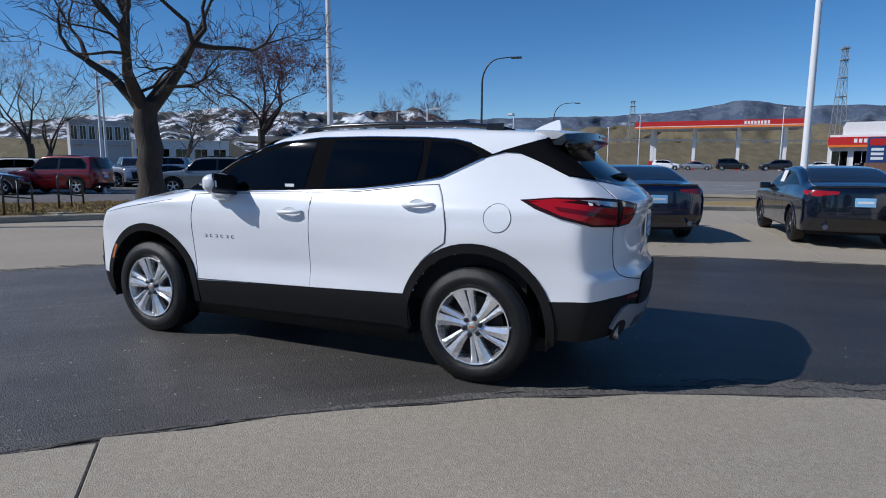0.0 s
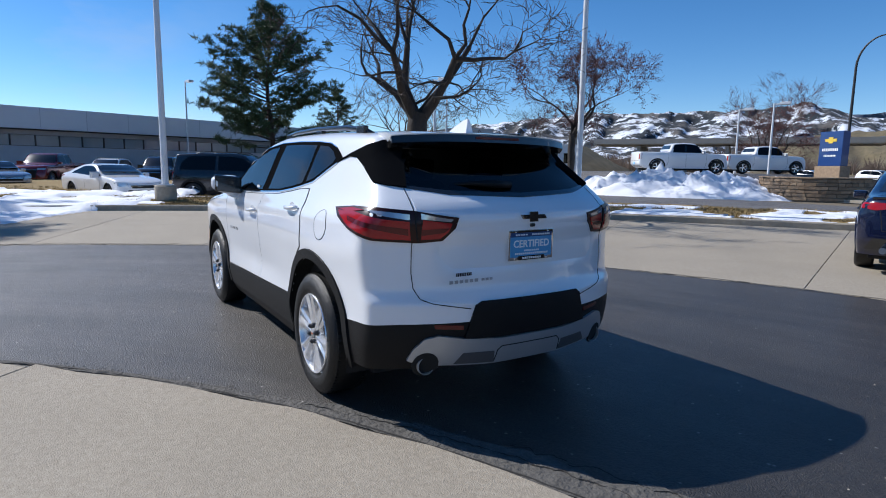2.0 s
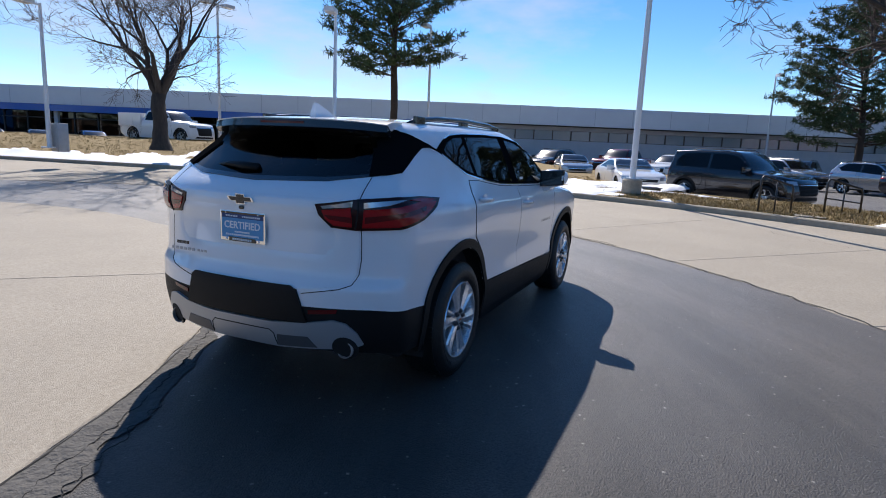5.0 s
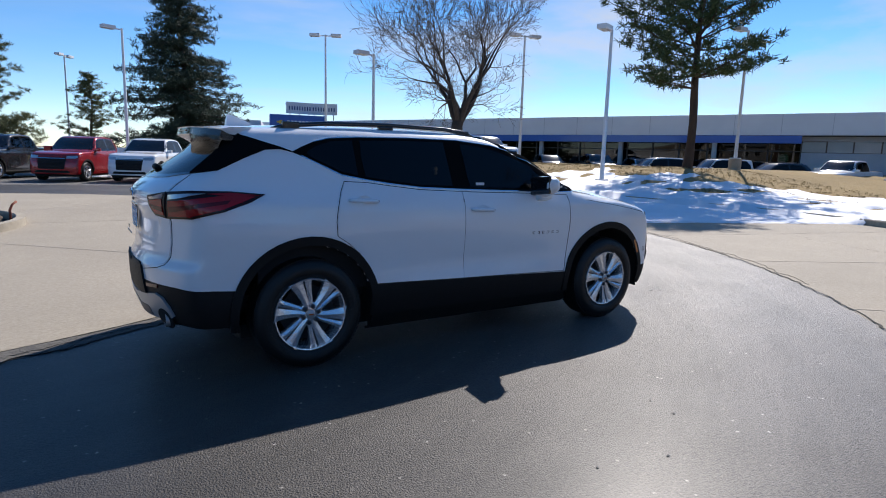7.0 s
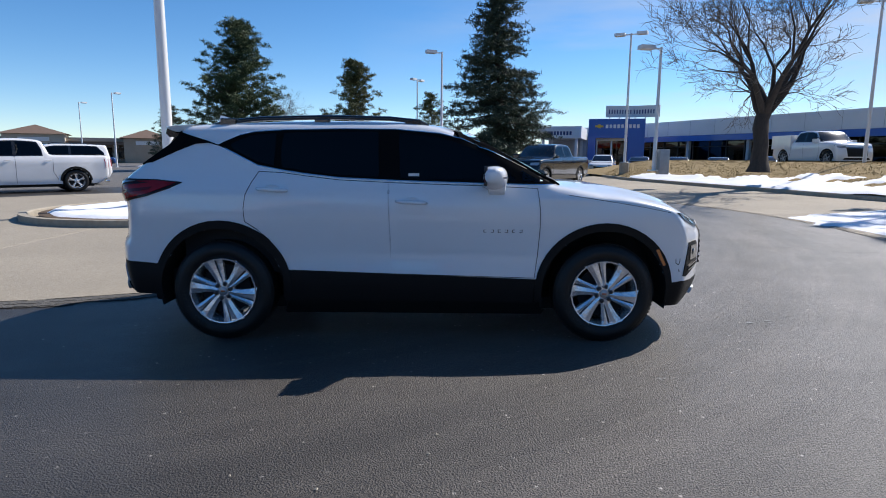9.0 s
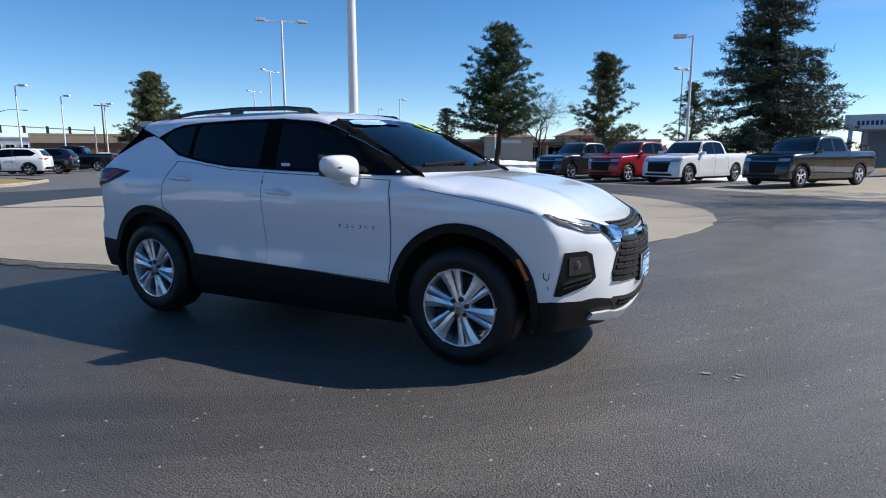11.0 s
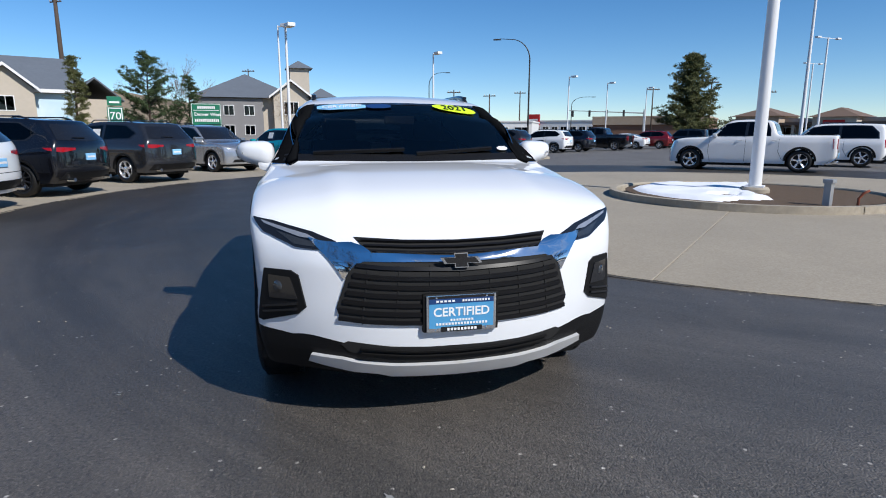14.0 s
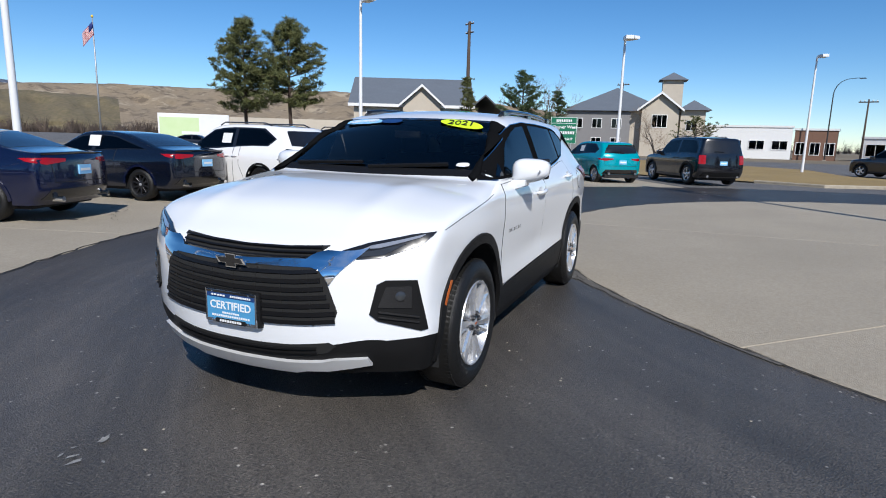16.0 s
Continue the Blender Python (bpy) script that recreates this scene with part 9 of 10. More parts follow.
for s in (-1, 1):
    bmx = Matrix.Translation((0, 0, 0)) @ Matrix.Rotation(radians(14 * s), 4, "Z")
    bd = part("board", box(min(0, s * 2.7), max(0, s * 2.7), 0, 0.16, 5.45, 6.6, m=bmx), M_SIGNW, roof_sign)
    for k in range(9):
        x = s * (0.22 + k * 0.27)
        part("letter_bar", box(x - 0.055, x + 0.055, 0.16, 0.18, 5.8, 6.2, m=bmx), M_SIGNBLUE, bd)
    for k in range(3):
        part("leg", tube([bmx @ Vector((s * (0.3 + k), 0.05, 4.9)), bmx @ Vector((s * (0.3 + k), 0.05, 5.5))], [0.05] * 2, 6), M_GALV, roof_sign)
part("frame_top", box(-2.6, 2.6, -0.75, -0.68, 6.45, 6.52), M_GALV, roof_sign)

wm, ww = along(15.0, 59.6, 10.6, 61.0)
wing = empty("canopy_wing", wm, "white canopy wing beside the entrance on slim posts", "canopy")
part("band", box(0, ww, -8, 0, 3.45, 4.75, bevel=0.02), M_FASCIA, wing)
for k in range(2):
    for yy in (-0.5, -7.4):
        part("post", box(0.4 + k * (ww - 1), 0.7 + k * (ww - 1), yy - 0.15, yy + 0.15, -0.3, 3.45), M_FASCIA, wing)
text_bars(wing, "word_bar", 1.0, ww - 0.9, 4.0, 0.4, 8, Matrix.Translation((0, 0.004, 0)), M_SIGNBLUE)
part("rear_block", box(0, ww, -20, -8.1, -0.3, 4.3), M_SHOWWALL, wing)

# ---- buildings beyond the roads ----
M_STUCCO = mat("beige_stucco", (0.50, 0.44, 0.36), 0.9, var=0.15, scale=1.5, bump=0.2, bscale=18, big=0.1, bigscale=0.2)
M_SLATE = mat("grey_blue_shingle", (0.125, 0.145, 0.175), 0.85, var=0.3, scale=3, stretch=(1, 1, 4), big=0.2, bigscale=0.3)
M_WTRIM = mat("white_trim", (0.74, 0.74, 0.73), 0.6, var=0.08, scale=3)
M_TANW = mat("tan_store_wall", (0.40, 0.32, 0.24), 0.9, var=0.2, scale=1.2)
M_BRICKR = mat("brown_brick", (0.20, 0.11, 0.075), 0.9, var=0.3, scale=4)
M_HIP = mat("brown_hip_roof", (0.17, 0.115, 0.085), 0.85, var=0.3, scale=3)
M_MURAL = mat("pale_blue_mural", (0.45, 0.62, 0.72), 0.8, var=0.7, scale=0.22, color2=(0.68, 0.76, 0.80))
M_MURAL2 = mat("mid_blue_mural", (0.16, 0.40, 0.55), 0.8, var=0.2, scale=0.5)
M_REDF = mat("red_fascia", (0.50, 0.018, 0.015), 0.4, var=0.06, scale=2)
M_ORANGEF = mat("orange_stripe", (0.70, 0.18, 0.02), 0.4, var=0.06, scale=2)
M_CONCW = mat("bridge_concrete", (0.36, 0.33, 0.29), 0.9, var=0.3, scale=0.6)
M_GREYB = mat("grey_stucco", (0.22, 0.215, 0.215), 0.9, var=0.15, scale=1.5)


def window(parent, u0, u1, z0, z1, y=0.0, bars=1):
    """A framed window set on a facade that faces local +y."""
    fr = bmesh.new()
    t = 0.09
    for a in ((u0 - t, u1 + t, z0 - t, z0), (u0 - t, u1 + t, z1, z1 + t), (u0 - t, u0, z0, z1), (u1, u1 + t, z0, z1)):
        box_bm(fr, a[0], a[1], y + 0.005, y + 0.08, a[2], a[3])
    for k in range(bars):
        c = u0 + (u1 - u0) * (k + 1) / (bars + 1)
        box_bm(fr, c - 0.03, c + 0.03, y + 0.005, y + 0.06, z0, z1)
    w = part("window", fr, M_WTRIM, parent)
    part("pane", box(u0, u1, y + 0.004, y + 0.03, z0, z1), M_PANE, w)
    return w


def gable(u0, u1, y0, y1, z0, zr, over=0.5, axis="u", thick=0.22):
    """A pitched roof shell over a rectangle; the ridge runs along u or into the building."""
    bm = bmesh.new()
    a0, a1, b0, b1 = u0 - over, u1 + over, y0 - over, y1 + over
    if axis == "u":
        mid = (b0 + b1) / 2
        p = [[(a0, b0, z0), (a0, mid, zr), (a0, b1, z0)], [(a1, b0, z0), (a1, mid, zr), (a1, b1, z0)]]
    else:
        mid = (a0 + a1) / 2
        p = [[(a0, b0, z0), (mid, b0, zr), (a1, b0, z0)], [(a0, b1, z0), (mid, b1, zr), (a1, b1, z0)]]
    vs = [[bm.verts.new(q) for q in row] for row in p]
    ws = [[bm.verts.new((q[0], q[1], q[2] - thick)) for q in row] for row in p]
    for i in range(2):
        bm.faces.new((vs[0][i], vs[0][i + 1], vs[1][i + 1], vs[1][i]))
        bm.faces.new((ws[0][i], ws[1][i], ws[1][i + 1], ws[0][i + 1]))
    for k in range(2):
        for i in range(2):
            bm.faces.new((vs[k][i], ws[k][i], ws[k][i + 1], vs[k][i + 1]))
    for i in (0, 2):
        bm.faces.new((vs[0][i], vs[1][i], ws[1][i], ws[0][i]))
    return bm


def hip(u0, u1, y0, y1, z0, zr, over=0.5):
    bm = bmesh.new()
    a0, a1, b0, b1 = u0 - over, u1 + over, y0 - over, y1 + over
    k = min(a1 - a0, b1 - b0) / 2
    if a1 - a0 >= b1 - b0:
        ridge = [(a0 + k * 0.9, (b0 + b1) / 2, zr), (a1 - k * 0.9, (b0 + b1) / 2, zr)]
    else:
        ridge = [((a0 + a1) / 2, b0 + k * 0.9, zr), ((a0 + a1) / 2, b1 - k * 0.9, zr)]
    c = [bm.verts.new(q) for q in ((a0, b0, z0), (a1, b0, z0), (a1, b1, z0), (a0, b1, z0))]
    r = [bm.verts.new(q) for q in ridge]
    if a1 - a0 >= b1 - b0:
        for f in ((c[0], c[1], r[1], r[0]), (c[1], c[2], r[1]), (c[2], c[3], r[0], r[1]), (c[3], c[0], r[0])):
            bm.faces.new(f)
    else:
        for f in ((c[0], c[1], r[0]), (c[1], c[2], r[1], r[0]), (c[2], c[3], r[1]), (c[3], c[0], r[0], r[1])):
            bm.faces.new(f)
    bm.faces.new(c[::-1])
    return bm


def gable_end(u0, u1, y, z0, zr, thick=0.25):
    bm = bmesh.new()
    q = [(u0, z0), (u1, z0), ((u0 + u1) / 2, zr)]
    a = [bm.verts.new((u, y, z)) for u, z in q]
    b = [bm.verts.new((u, y - thick, z)) for u, z in q]
    bm.faces.new(a)
    bm.faces.new(b[::-1])
    for i in range(3):
        bm.faces.new((a[i], b[i], b[(i + 1) % 3], a[(i + 1) % 3]))
    return bm


def gable_trim(parent, u0, u1, y, z0, zr, t=0.35):
    """White barge boards along a gable."""
    c = (u0 + u1) / 2
    for e in (u0, u1):
        bm = bmesh.new()
        q = [(e, z0 - t), (c, zr - t), (c, zr), (e, z0)]
        a = [bm.verts.new((u, y + 0.02, z)) for u, z in q]
        b = [bm.verts.new((u, y + 0.14, z)) for u, z in q]
        bm.faces.new(a)
        bm.faces.new(b)
        for i in range(4):
            bm.faces.new((a[i], b[i], b[(i + 1) % 4], a[(i + 1) % 4]))
        part("barge_board", bm, M_WTRIM, parent)


# hotel: west wing with a street gable; u runs right to left as the street sees it
hm, hw = along(-76.5, -24.5, -68.0, -43.0)
hotel = empty("hotel", hm, "two-storey beige hotel wing with white gables and slate roofs", "building")
part("wall", box(4.2, hw, -14, 0, -0.5, 6.4), M_STUCCO, hotel)
part("wall", box(0, 4.19, -30, -4, -0.5, 5.6), M_STUCCO, hotel)
part("roof", gable(4.2, hw, -14, 0.02, 6.35, 10.6, 0.7, "u"), M_SLATE, hotel)
part("roof", gable(-1, 4.1, -30, -3.9, 5.55, 8.3, 0.6, "y"), M_SLATE, hotel)
part("gable_wall", box(8.2, 13.4, 0.003, 1.2, -0.5, 6.3), M_STUCCO, hotel)
part("gable_end", gable_end(8.2, 13.4, 1.2, 6.3, 8.7), M_STUCCO, hotel)
part("gable_roof", gable(8.2, 13.4, -7, 1.2, 6.3, 8.95, 0.6, "y"), M_SLATE, hotel)
gable_trim(hotel, 7.5, 14.1, 1.8, 6.15, 9.05)
part("fascia_board", box(3.4, hw + 0.7, 0.72, 0.86, 5.95, 6.35), M_WTRIM, hotel)
part("mural", box(4.25, 8.1, 0.004, 0.05, 0.0, 5.9), M_MURAL, hotel, "pale blue painted mural of mountains")
part("mural_shape", prism([(4.3, 0.1), (8.0, 0.1), (8.0, 1.6), (6.8, 2.6), (6.1, 1.9), (5.2, 3.4), (4.3, 2.2)], 0, 0.02), M_MURAL2, hotel).data.transform(Matrix.Translation((0, 0.055, 0)) @ Matrix.Rotation(radians(90), 4, "X"))
for u in (10.2, 17.0):
    for z in (1.0, 3.9):
        window(hotel, u, u + 1.5, z, z + 1.5, 1.2 if u < 13 else 0.0)
part("balcony_recess", box(14.6, 16.2, 0.003, 0.06, 0.4, 5.4), M_GREYB, hotel)
# east wing with its tower
em_, ew = along(-95.3, 1.2, -93.3, -18.3)
hotel_e = empty("hotel", em_, "beige hotel wing with a square tower and slate roofs", "building")
part("wall", box(0.5, ew, -16, 0, -0.5, 6.9), M_STUCCO, hotel_e)
part("dark_bay", box(9.6, ew - 0.02, 0.003, 0.5, -0.4, 6.7), M_GREYB, hotel_e)
part("roof", hip(4.5, ew, -16, 0.3, 6.85, 11.0, 0.8), M_SLATE, hotel_e)
part("gable_wall", box(2.6, 8.0, 0.004, 1.6, -0.5, 7.2), M_STUCCO, hotel_e)
part("gable_end", gable_end(2.6, 8.0, 1.6, 7.2, 9.3), M_STUCCO, hotel_e)
part("gable_roof", gable(2.6, 8.0, -8, 1.6, 7.2, 9.6, 0.6, "y"), M_SLATE, hotel_e)
gable_trim(hotel_e, 1.9, 8.7, 2.2, 7.05, 9.7)
tower = part("tower", box(2.2, 5.2, -3.4, -0.4, 6.9, 11.6), M_STUCCO, hotel_e)
part("tower_roof", hip(2.2, 5.2, -3.4, -0.4, 11.6, 12.9, 0.6), M_SLATE, hotel_e)
part("porch_roof", hip(-1.5, 2.4, -4, 1.5, 7.0, 8.6, 0.5), M_SLATE, hotel_e)
part("porch", box(-1.2, 2.3, -3.8, 1.2, -0.4, 6.98), M_STUCCO, hotel_e)
window(hotel_e, 4.3, 6.4, 4.4, 6.2, 1.6, 2)
for u, z in ((0.0, 4.0), (0.0, 1.0), (11.0, 1.2), (14.0, 1.2), (11.0, 4.2), (14.0, 4.2), (17.0, 4.2)):
    window(hotel_e, u, u + 1.4, z, z + 1.4, 1.2 if u < 2 else 0.5)
sharp(part("garden_wall", box(0, 21.5, -0.3, 0.3, -0.3, 3.6, bevel=0.02, m=along(-61.5, -33.5, -50.6, -49.3)[0]), M_STUCCO, None, "long beige wall before the hotel", category="wall"))


def plain_block(name, label, p0, p1, deep, z1, material, band=None, band_mat=None, panes=0, pane_z=(0.8, 2.6), parapet=0.0, z0=-0.4):
    mm_, w = along(p0[0], p0[1], p1[0], p1[1])
    ob = empty(name, mm_, label, "building")
    part("wall", box(0, w, -deep, 0, z0, z1, bevel=0.03), material, ob)
    part("parapet", box(-0.15, w + 0.15, -deep - 0.15, 0.15, z1 - 0.05, z1 + 0.25 + parapet), M_WTRIM if band_mat is None else band_mat, ob)
    if band:
        part("band", box(-0.05, w + 0.05, 0.01, 0.3, band[0], band[1]), band_mat or M_WTRIM, ob)
    for k in range(panes):
        s = w / panes
        window(ob, k * s + s * 0.18, (k + 1) * s - s * 0.18, pane_z[0], pane_z[1], 0.0, 1)
    return ob, w


plain_block("warehouse", "long white low warehouse behind the hotel lot", (-104.4, 15.5), (-105.4, -1.0), 20, 5.0, M_WTRIM, panes=5, pane_z=(1.5, 2.8))
plain_block("brick_building", "small brown brick building beside the warehouse", (-103.4, 21.5), (-104.3, 15.8), 14, 4.6, M_BRICKR, panes=3)
wd, w_ = plain_block("car_dealer", "white glass-fronted car dealer with a red sign", (-131.0, 70.0), (-146.0, 54.0), 16, 4.6, M_WTRIM, panes=9, pane_z=(0.6, 3.2))
part("sign_panel", box(w_ - 4.5, w_ - 1.2, 0.2, 0.5, 3.6, 6.4), M_REDF, wd, "red sign panel")
part("sign_bars", box(w_ - 4.1, w_ - 1.6, 0.5, 0.53, 4.8, 5.2), M_WHITE, wd)
plain_block("office_building", "low white building with a dark band beyond the lot", (-103, 40), (-110, 26), 14, 3.6, M_WTRIM, panes=4)

# strip mall: shop fronts with pitched towers
sm, sw = along(-12.0, 116.0, -90.0, 73.0)
mall = empty("strip_mall", sm, "long tan strip mall with brown hipped corner towers", "building")
part("wall", box(0, sw, -18, 0, -0.4, 3.5), M_TANW, mall)
part("parapet", box(-0.1, sw + 0.1, -18.1, 0.12, 3.45, 4.0), M_STUCCO, mall)
part("canopy", box(2, sw - 2, 0.13, 2.6, 2.85, 3.3), M_HIP, mall)
for k in range(24):
    s = sw / 24
    if k % 5 != 4:
        window(mall, k * s + 0.4, (k + 1) * s - 0.4, 0.5, 2.5, 0.0, 1)
    part("column", box(k * s - 0.2, k * s + 0.2, 2.0, 2.4, -0.4, 2.85), M_STUCCO, mall)
for u, w, h in ((12, 7, 4.6), (25, 9, 4.3), (40, 7, 4.0), (55, 8, 4.4), (69, 6, 4.1), (80, 7, 4.4)):
    part("tower", box(u, u + w, -6, 2.9, 0, h), M_STUCCO if int(u) % 2 else M_TANW, mall)
    part("tower_roof", hip(u, u + w, -6, 2.9, h, h + 1.5, 0.6), M_HIP, mall)
    part("shop_sign", box(u + w * 0.25, u + w * 0.75, 2.9, 3.0, h - 1.1, h - 0.5), M_REDF if int(u) % 3 == 0 else M_WTRIM, mall)
plain_block("box_store", "flat brown box store with a red corner", (-94.0, 71.0), (-108.0, 55.0), 24, 4.6, M_BRICKR, band=(3.2, 4.5), band_mat=M_TANW)



def ramp(name, x0, x1, y0, y1, z, skirt, material, label):
    """A raised flat piece of ground with sloping skirts."""
    vs = [(x0 - skirt, y0 - skirt, -0.1), (x1 + skirt, y0 - skirt, -0.1), (x1 + skirt, y1 + skirt, -0.1), (x0 - skirt, y1 + skirt, -0.1), (x0, y0, z), (x1, y0, z), (x1, y1, z), (x0, y1, z)]
    return mesh(name, vs, [(4, 5, 6, 7), (0, 1, 5, 4), (1, 2, 6, 5), (2, 3, 7, 6), (3, 0, 4, 7)], material, label=label, kind="structure")


# petrol station
ramp("forecourt", -60, 24, -140, -90, 1.2, 13, M_LOT, "raised asphalt forecourt of the petrol station")
ramp("corner_terrace", 16.6, 34, -46, -30, 1.2, 3.6, M_LOT, "raised asphalt corner behind the snow heap")
ramp("corner_rise", 22, 44, -66, -51, 0.7, 5, M_LOT, "raised asphalt corner beyond the dealer sign")
cm, cw = along(11.2, -125.0, -19.3, -124.6)
canopy = empty("petrol_canopy", cm @ Matrix.Rotation(math.pi, 4, "Z") @ Matrix.Translation((-cw, 0, 0)), "red and orange petrol station canopy on white columns", "canopy")
part("deck", box(0, cw, -12, 0, 9.5, 10.3), M_WTRIM, canopy)
part("fascia", box(-0.1, cw + 0.1, 0.01, 0.25, 9.75, 10.9), M_REDF, canopy)
part("fascia_end", box(-0.35, -0.11, -12.1, 0.25, 9.75, 10.9), M_REDF, canopy)
part("stripe", box(-0.1, cw + 0.1, 0.255, 0.30, 9.45, 9.82), M_ORANGEF, canopy)
part("white_stripe", box(-0.1, cw + 0.1, 0.255, 0.28, 9.82, 9.92), M_WHITE, canopy)
text_bars(canopy, "word_bar", 6.0, 10.5, 10.35, 0.6, 8, Matrix.Translation((0, 0.26, 0)), M_WHITE)
for k in range(4):
    x = 3 + k * 8.1
    for yy in (-2.6, -9.4):
        col = part("column", box(x - 0.3, x + 0.3, yy - 0.3, yy + 0.3, 0.5, 9.5), M_WTRIM, canopy)
    part("pump", box(x - 0.4, x + 0.4, -1.7, -1.0, 1.0, 3.0, bevel=0.05), M_REDF, canopy)
pm_, pw = along(-20.8, -109.3, -44, -106)
store = empty("petrol_shop", pm_ @ Matrix.Rotation(math.pi, 4, "Z") @ Matrix.Translation((-pw, 0, 0)), "white petrol station shop with a red fascia", "building")
part("wall", box(0, pw, -14, 0, 0.5, 7.0), M_WTRIM, store)
part("upper", box(2, pw - 2, -13, -0.5, 7.0, 9.0, bevel=0.05), M_WTRIM, store)
part("fascia", box(-0.3, pw + 0.3, 0.01, 1.2, 5.2, 6.6), M_REDF, store)
part("stripe", box(-0.3, pw + 0.3, 1.2, 1.25, 5.0, 5.35), M_ORANGEF, store)
text_bars(store, "word_bar", pw - 7.5, pw - 3, 6.0, 0.6, 7, Matrix.Translation((0, 1.21, 0)), M_WHITE)
for k in range(8):
    s = pw / 8
    window(store, k * s + 0.4, (k + 1) * s - 0.4, 1.4, 4.4, 0.0, 1)
totem = empty("price_totem", pose(-23.5, -92, 1.2, 0, 0, 0), "dark price totem of the petrol station", "sign")
part("cabinet", box(-1.1, 1.1, -0.25, 0.25, 1.2, 4.6, bevel=0.03), M_SIGNBLUE, totem)
part("panel", box(-0.9, 0.9, 0.251, 0.28, 3.5, 4.4), M_REDF, totem)
for k in range(3):
    part("price_bar", box(-0.7, 0.7, 0.252, 0.27, 1.6 + k * 0.6, 1.95 + k * 0.6), M_WHITE, totem)
part("foot", box(-1.2, 1.2, -0.4, 0.4, -0.2, 1.2), M_BRICKR, totem)

# raised highway, its bridge and guard rail
emb_prof = [(16, 0.0), (0, 8.1), (-26, 8.3), (-60, 0.0)]


def embankment(name, p0, p1, label, end=0):
    mm_, w = along(p0[0], p0[1], p1[0], p1[1])
    vs, fs = [], []
    n = 24
    for i in range(n + 1):
        for j, (yy, z) in enumerate(emb_prof):
            q = mm_ @ Vector((w * i / n, yy, z))
            k = 0.5 * fbm(q.x, q.y, 0.06)
            fall = min(1.0, (i if end == 0 else n - i) / 3)
            vs.append((q.x, q.y, max(-0.3, (z + (k if 0 < j < 3 else 0)) * fall - 0.3)))
    m_ = len(emb_prof)
    for i in range(n):
        for j in range(m_ - 1):
            fs.append((i * m_ + j, (i + 1) * m_ + j, (i + 1) * m_ + j + 1, i * m_ + j + 1))
    fs.append(tuple(range(m_)))
    fs.append(tuple(n * m_ + j for j in range(m_))[::-1])
    return mesh(name, vs, fs, M_SCRUB, label=label, kind="structure")


embankment("embankment_west", (-75, -190), (51, -138), "brown brush-covered highway embankment", 1)
embankment("embankment_east", (100, -110), (206, -66), "brown embankment beyond the bridge")
br_m, br_w = along(50, -138.5, 101, -109.6)
bridge = empty("road_bridge", br_m, "concrete road bridge with a steel guard rail", "bridge")
part("deck", box(-1, br_w + 1, -14, 0, 7.3, 8.0), M_CONCW, bridge)
part("parapet", box(-1, br_w + 1, 0.0, 0.25, 7.5, 8.7), M_CONCW, bridge)
for k in range(1, 6):
    part("pier", box(br_w * k / 6 - 0.4, br_w * k / 6 + 0.4, -12, -1, -0.3, 7.0), M_CONCW, bridge)
gm, gw = along(-75, -190, 51, -138)
guard = empty("guard_rail", gm, "galvanised guard rail along the raised highway", "guard rail")
part("beam", box(0, gw, -1.0, -0.9, 8.5, 8.85), M_GALV, guard)
for k in range(40):
    part("post", box(gw * (k + 0.5) / 40 - 0.07, gw * (k + 0.5) / 40 + 0.07, -1.15, -1.0, 7.4, 8.8), M_GALV, guard)
M_PALEWALL = mat("pale_render", (0.42, 0.42, 0.43), 0.9, var=0.25, scale=0.6, bump=0.2, bscale=8)
plain_block("far_building", "white building with blue window band below the foothills", (84.0, -64.2), (88.5, -57.0), 12, 8.2, M_PALEWALL, band=(4.6, 4.9), band_mat=M_PALEWALL, panes=7, pane_z=(5.4, 7.5))
plain_block("far_building", "white low building behind the leafless trees", (84, -86), (96, -74), 12, 6.0, M_WTRIM, panes=5, pane_z=(2.5, 4.5))

# traffic signals over the junction
sig = empty("traffic_signal", pose(-99, 61, 0, 0, 0, -118), "steel traffic signal mast arm over the junction", "traffic signal")
part("pole", tube([(0, 0, -0.2), (0, 0, 6.0)], [0.16, 0.12], 8), M_GALV, sig)
part("arm", tube([(0, 0, 5.3), (14, 0, 5.9)], [0.12, 0.06], 8), M_GALV, sig)
for k in range(4):
    hd = part("signal_head", box(3.5 + k * 3.2, 3.9 + k * 3.2, -0.15, 0.15, 4.7, 5.9, bevel=0.03), M_BRONZE, sig)

# steps with rails by the service road
steps = empty("outdoor_steps", pose(39, -27.5, 0, 0, 0, 145), "grey concrete steps with steel rails", "steps")
for k in range(7):
    part("tread", box(-2.2, 2.2, -0.3 * (k + 1), -0.3 * k, -0.2, 0.17 * (k + 1), bevel=0.01), M_KERB, steps)
for s in (-2.1, 0, 2.1):
    part("rail", tube([(s, 0.1, 0), (s, 0.1, 0.9), (s, -2.2, 2.2), (s, -2.2, 1.1)], [0.03] * 4, 6), M_GALV, steps)

# ---- cars farther off ----
FAR = "cars farther off"
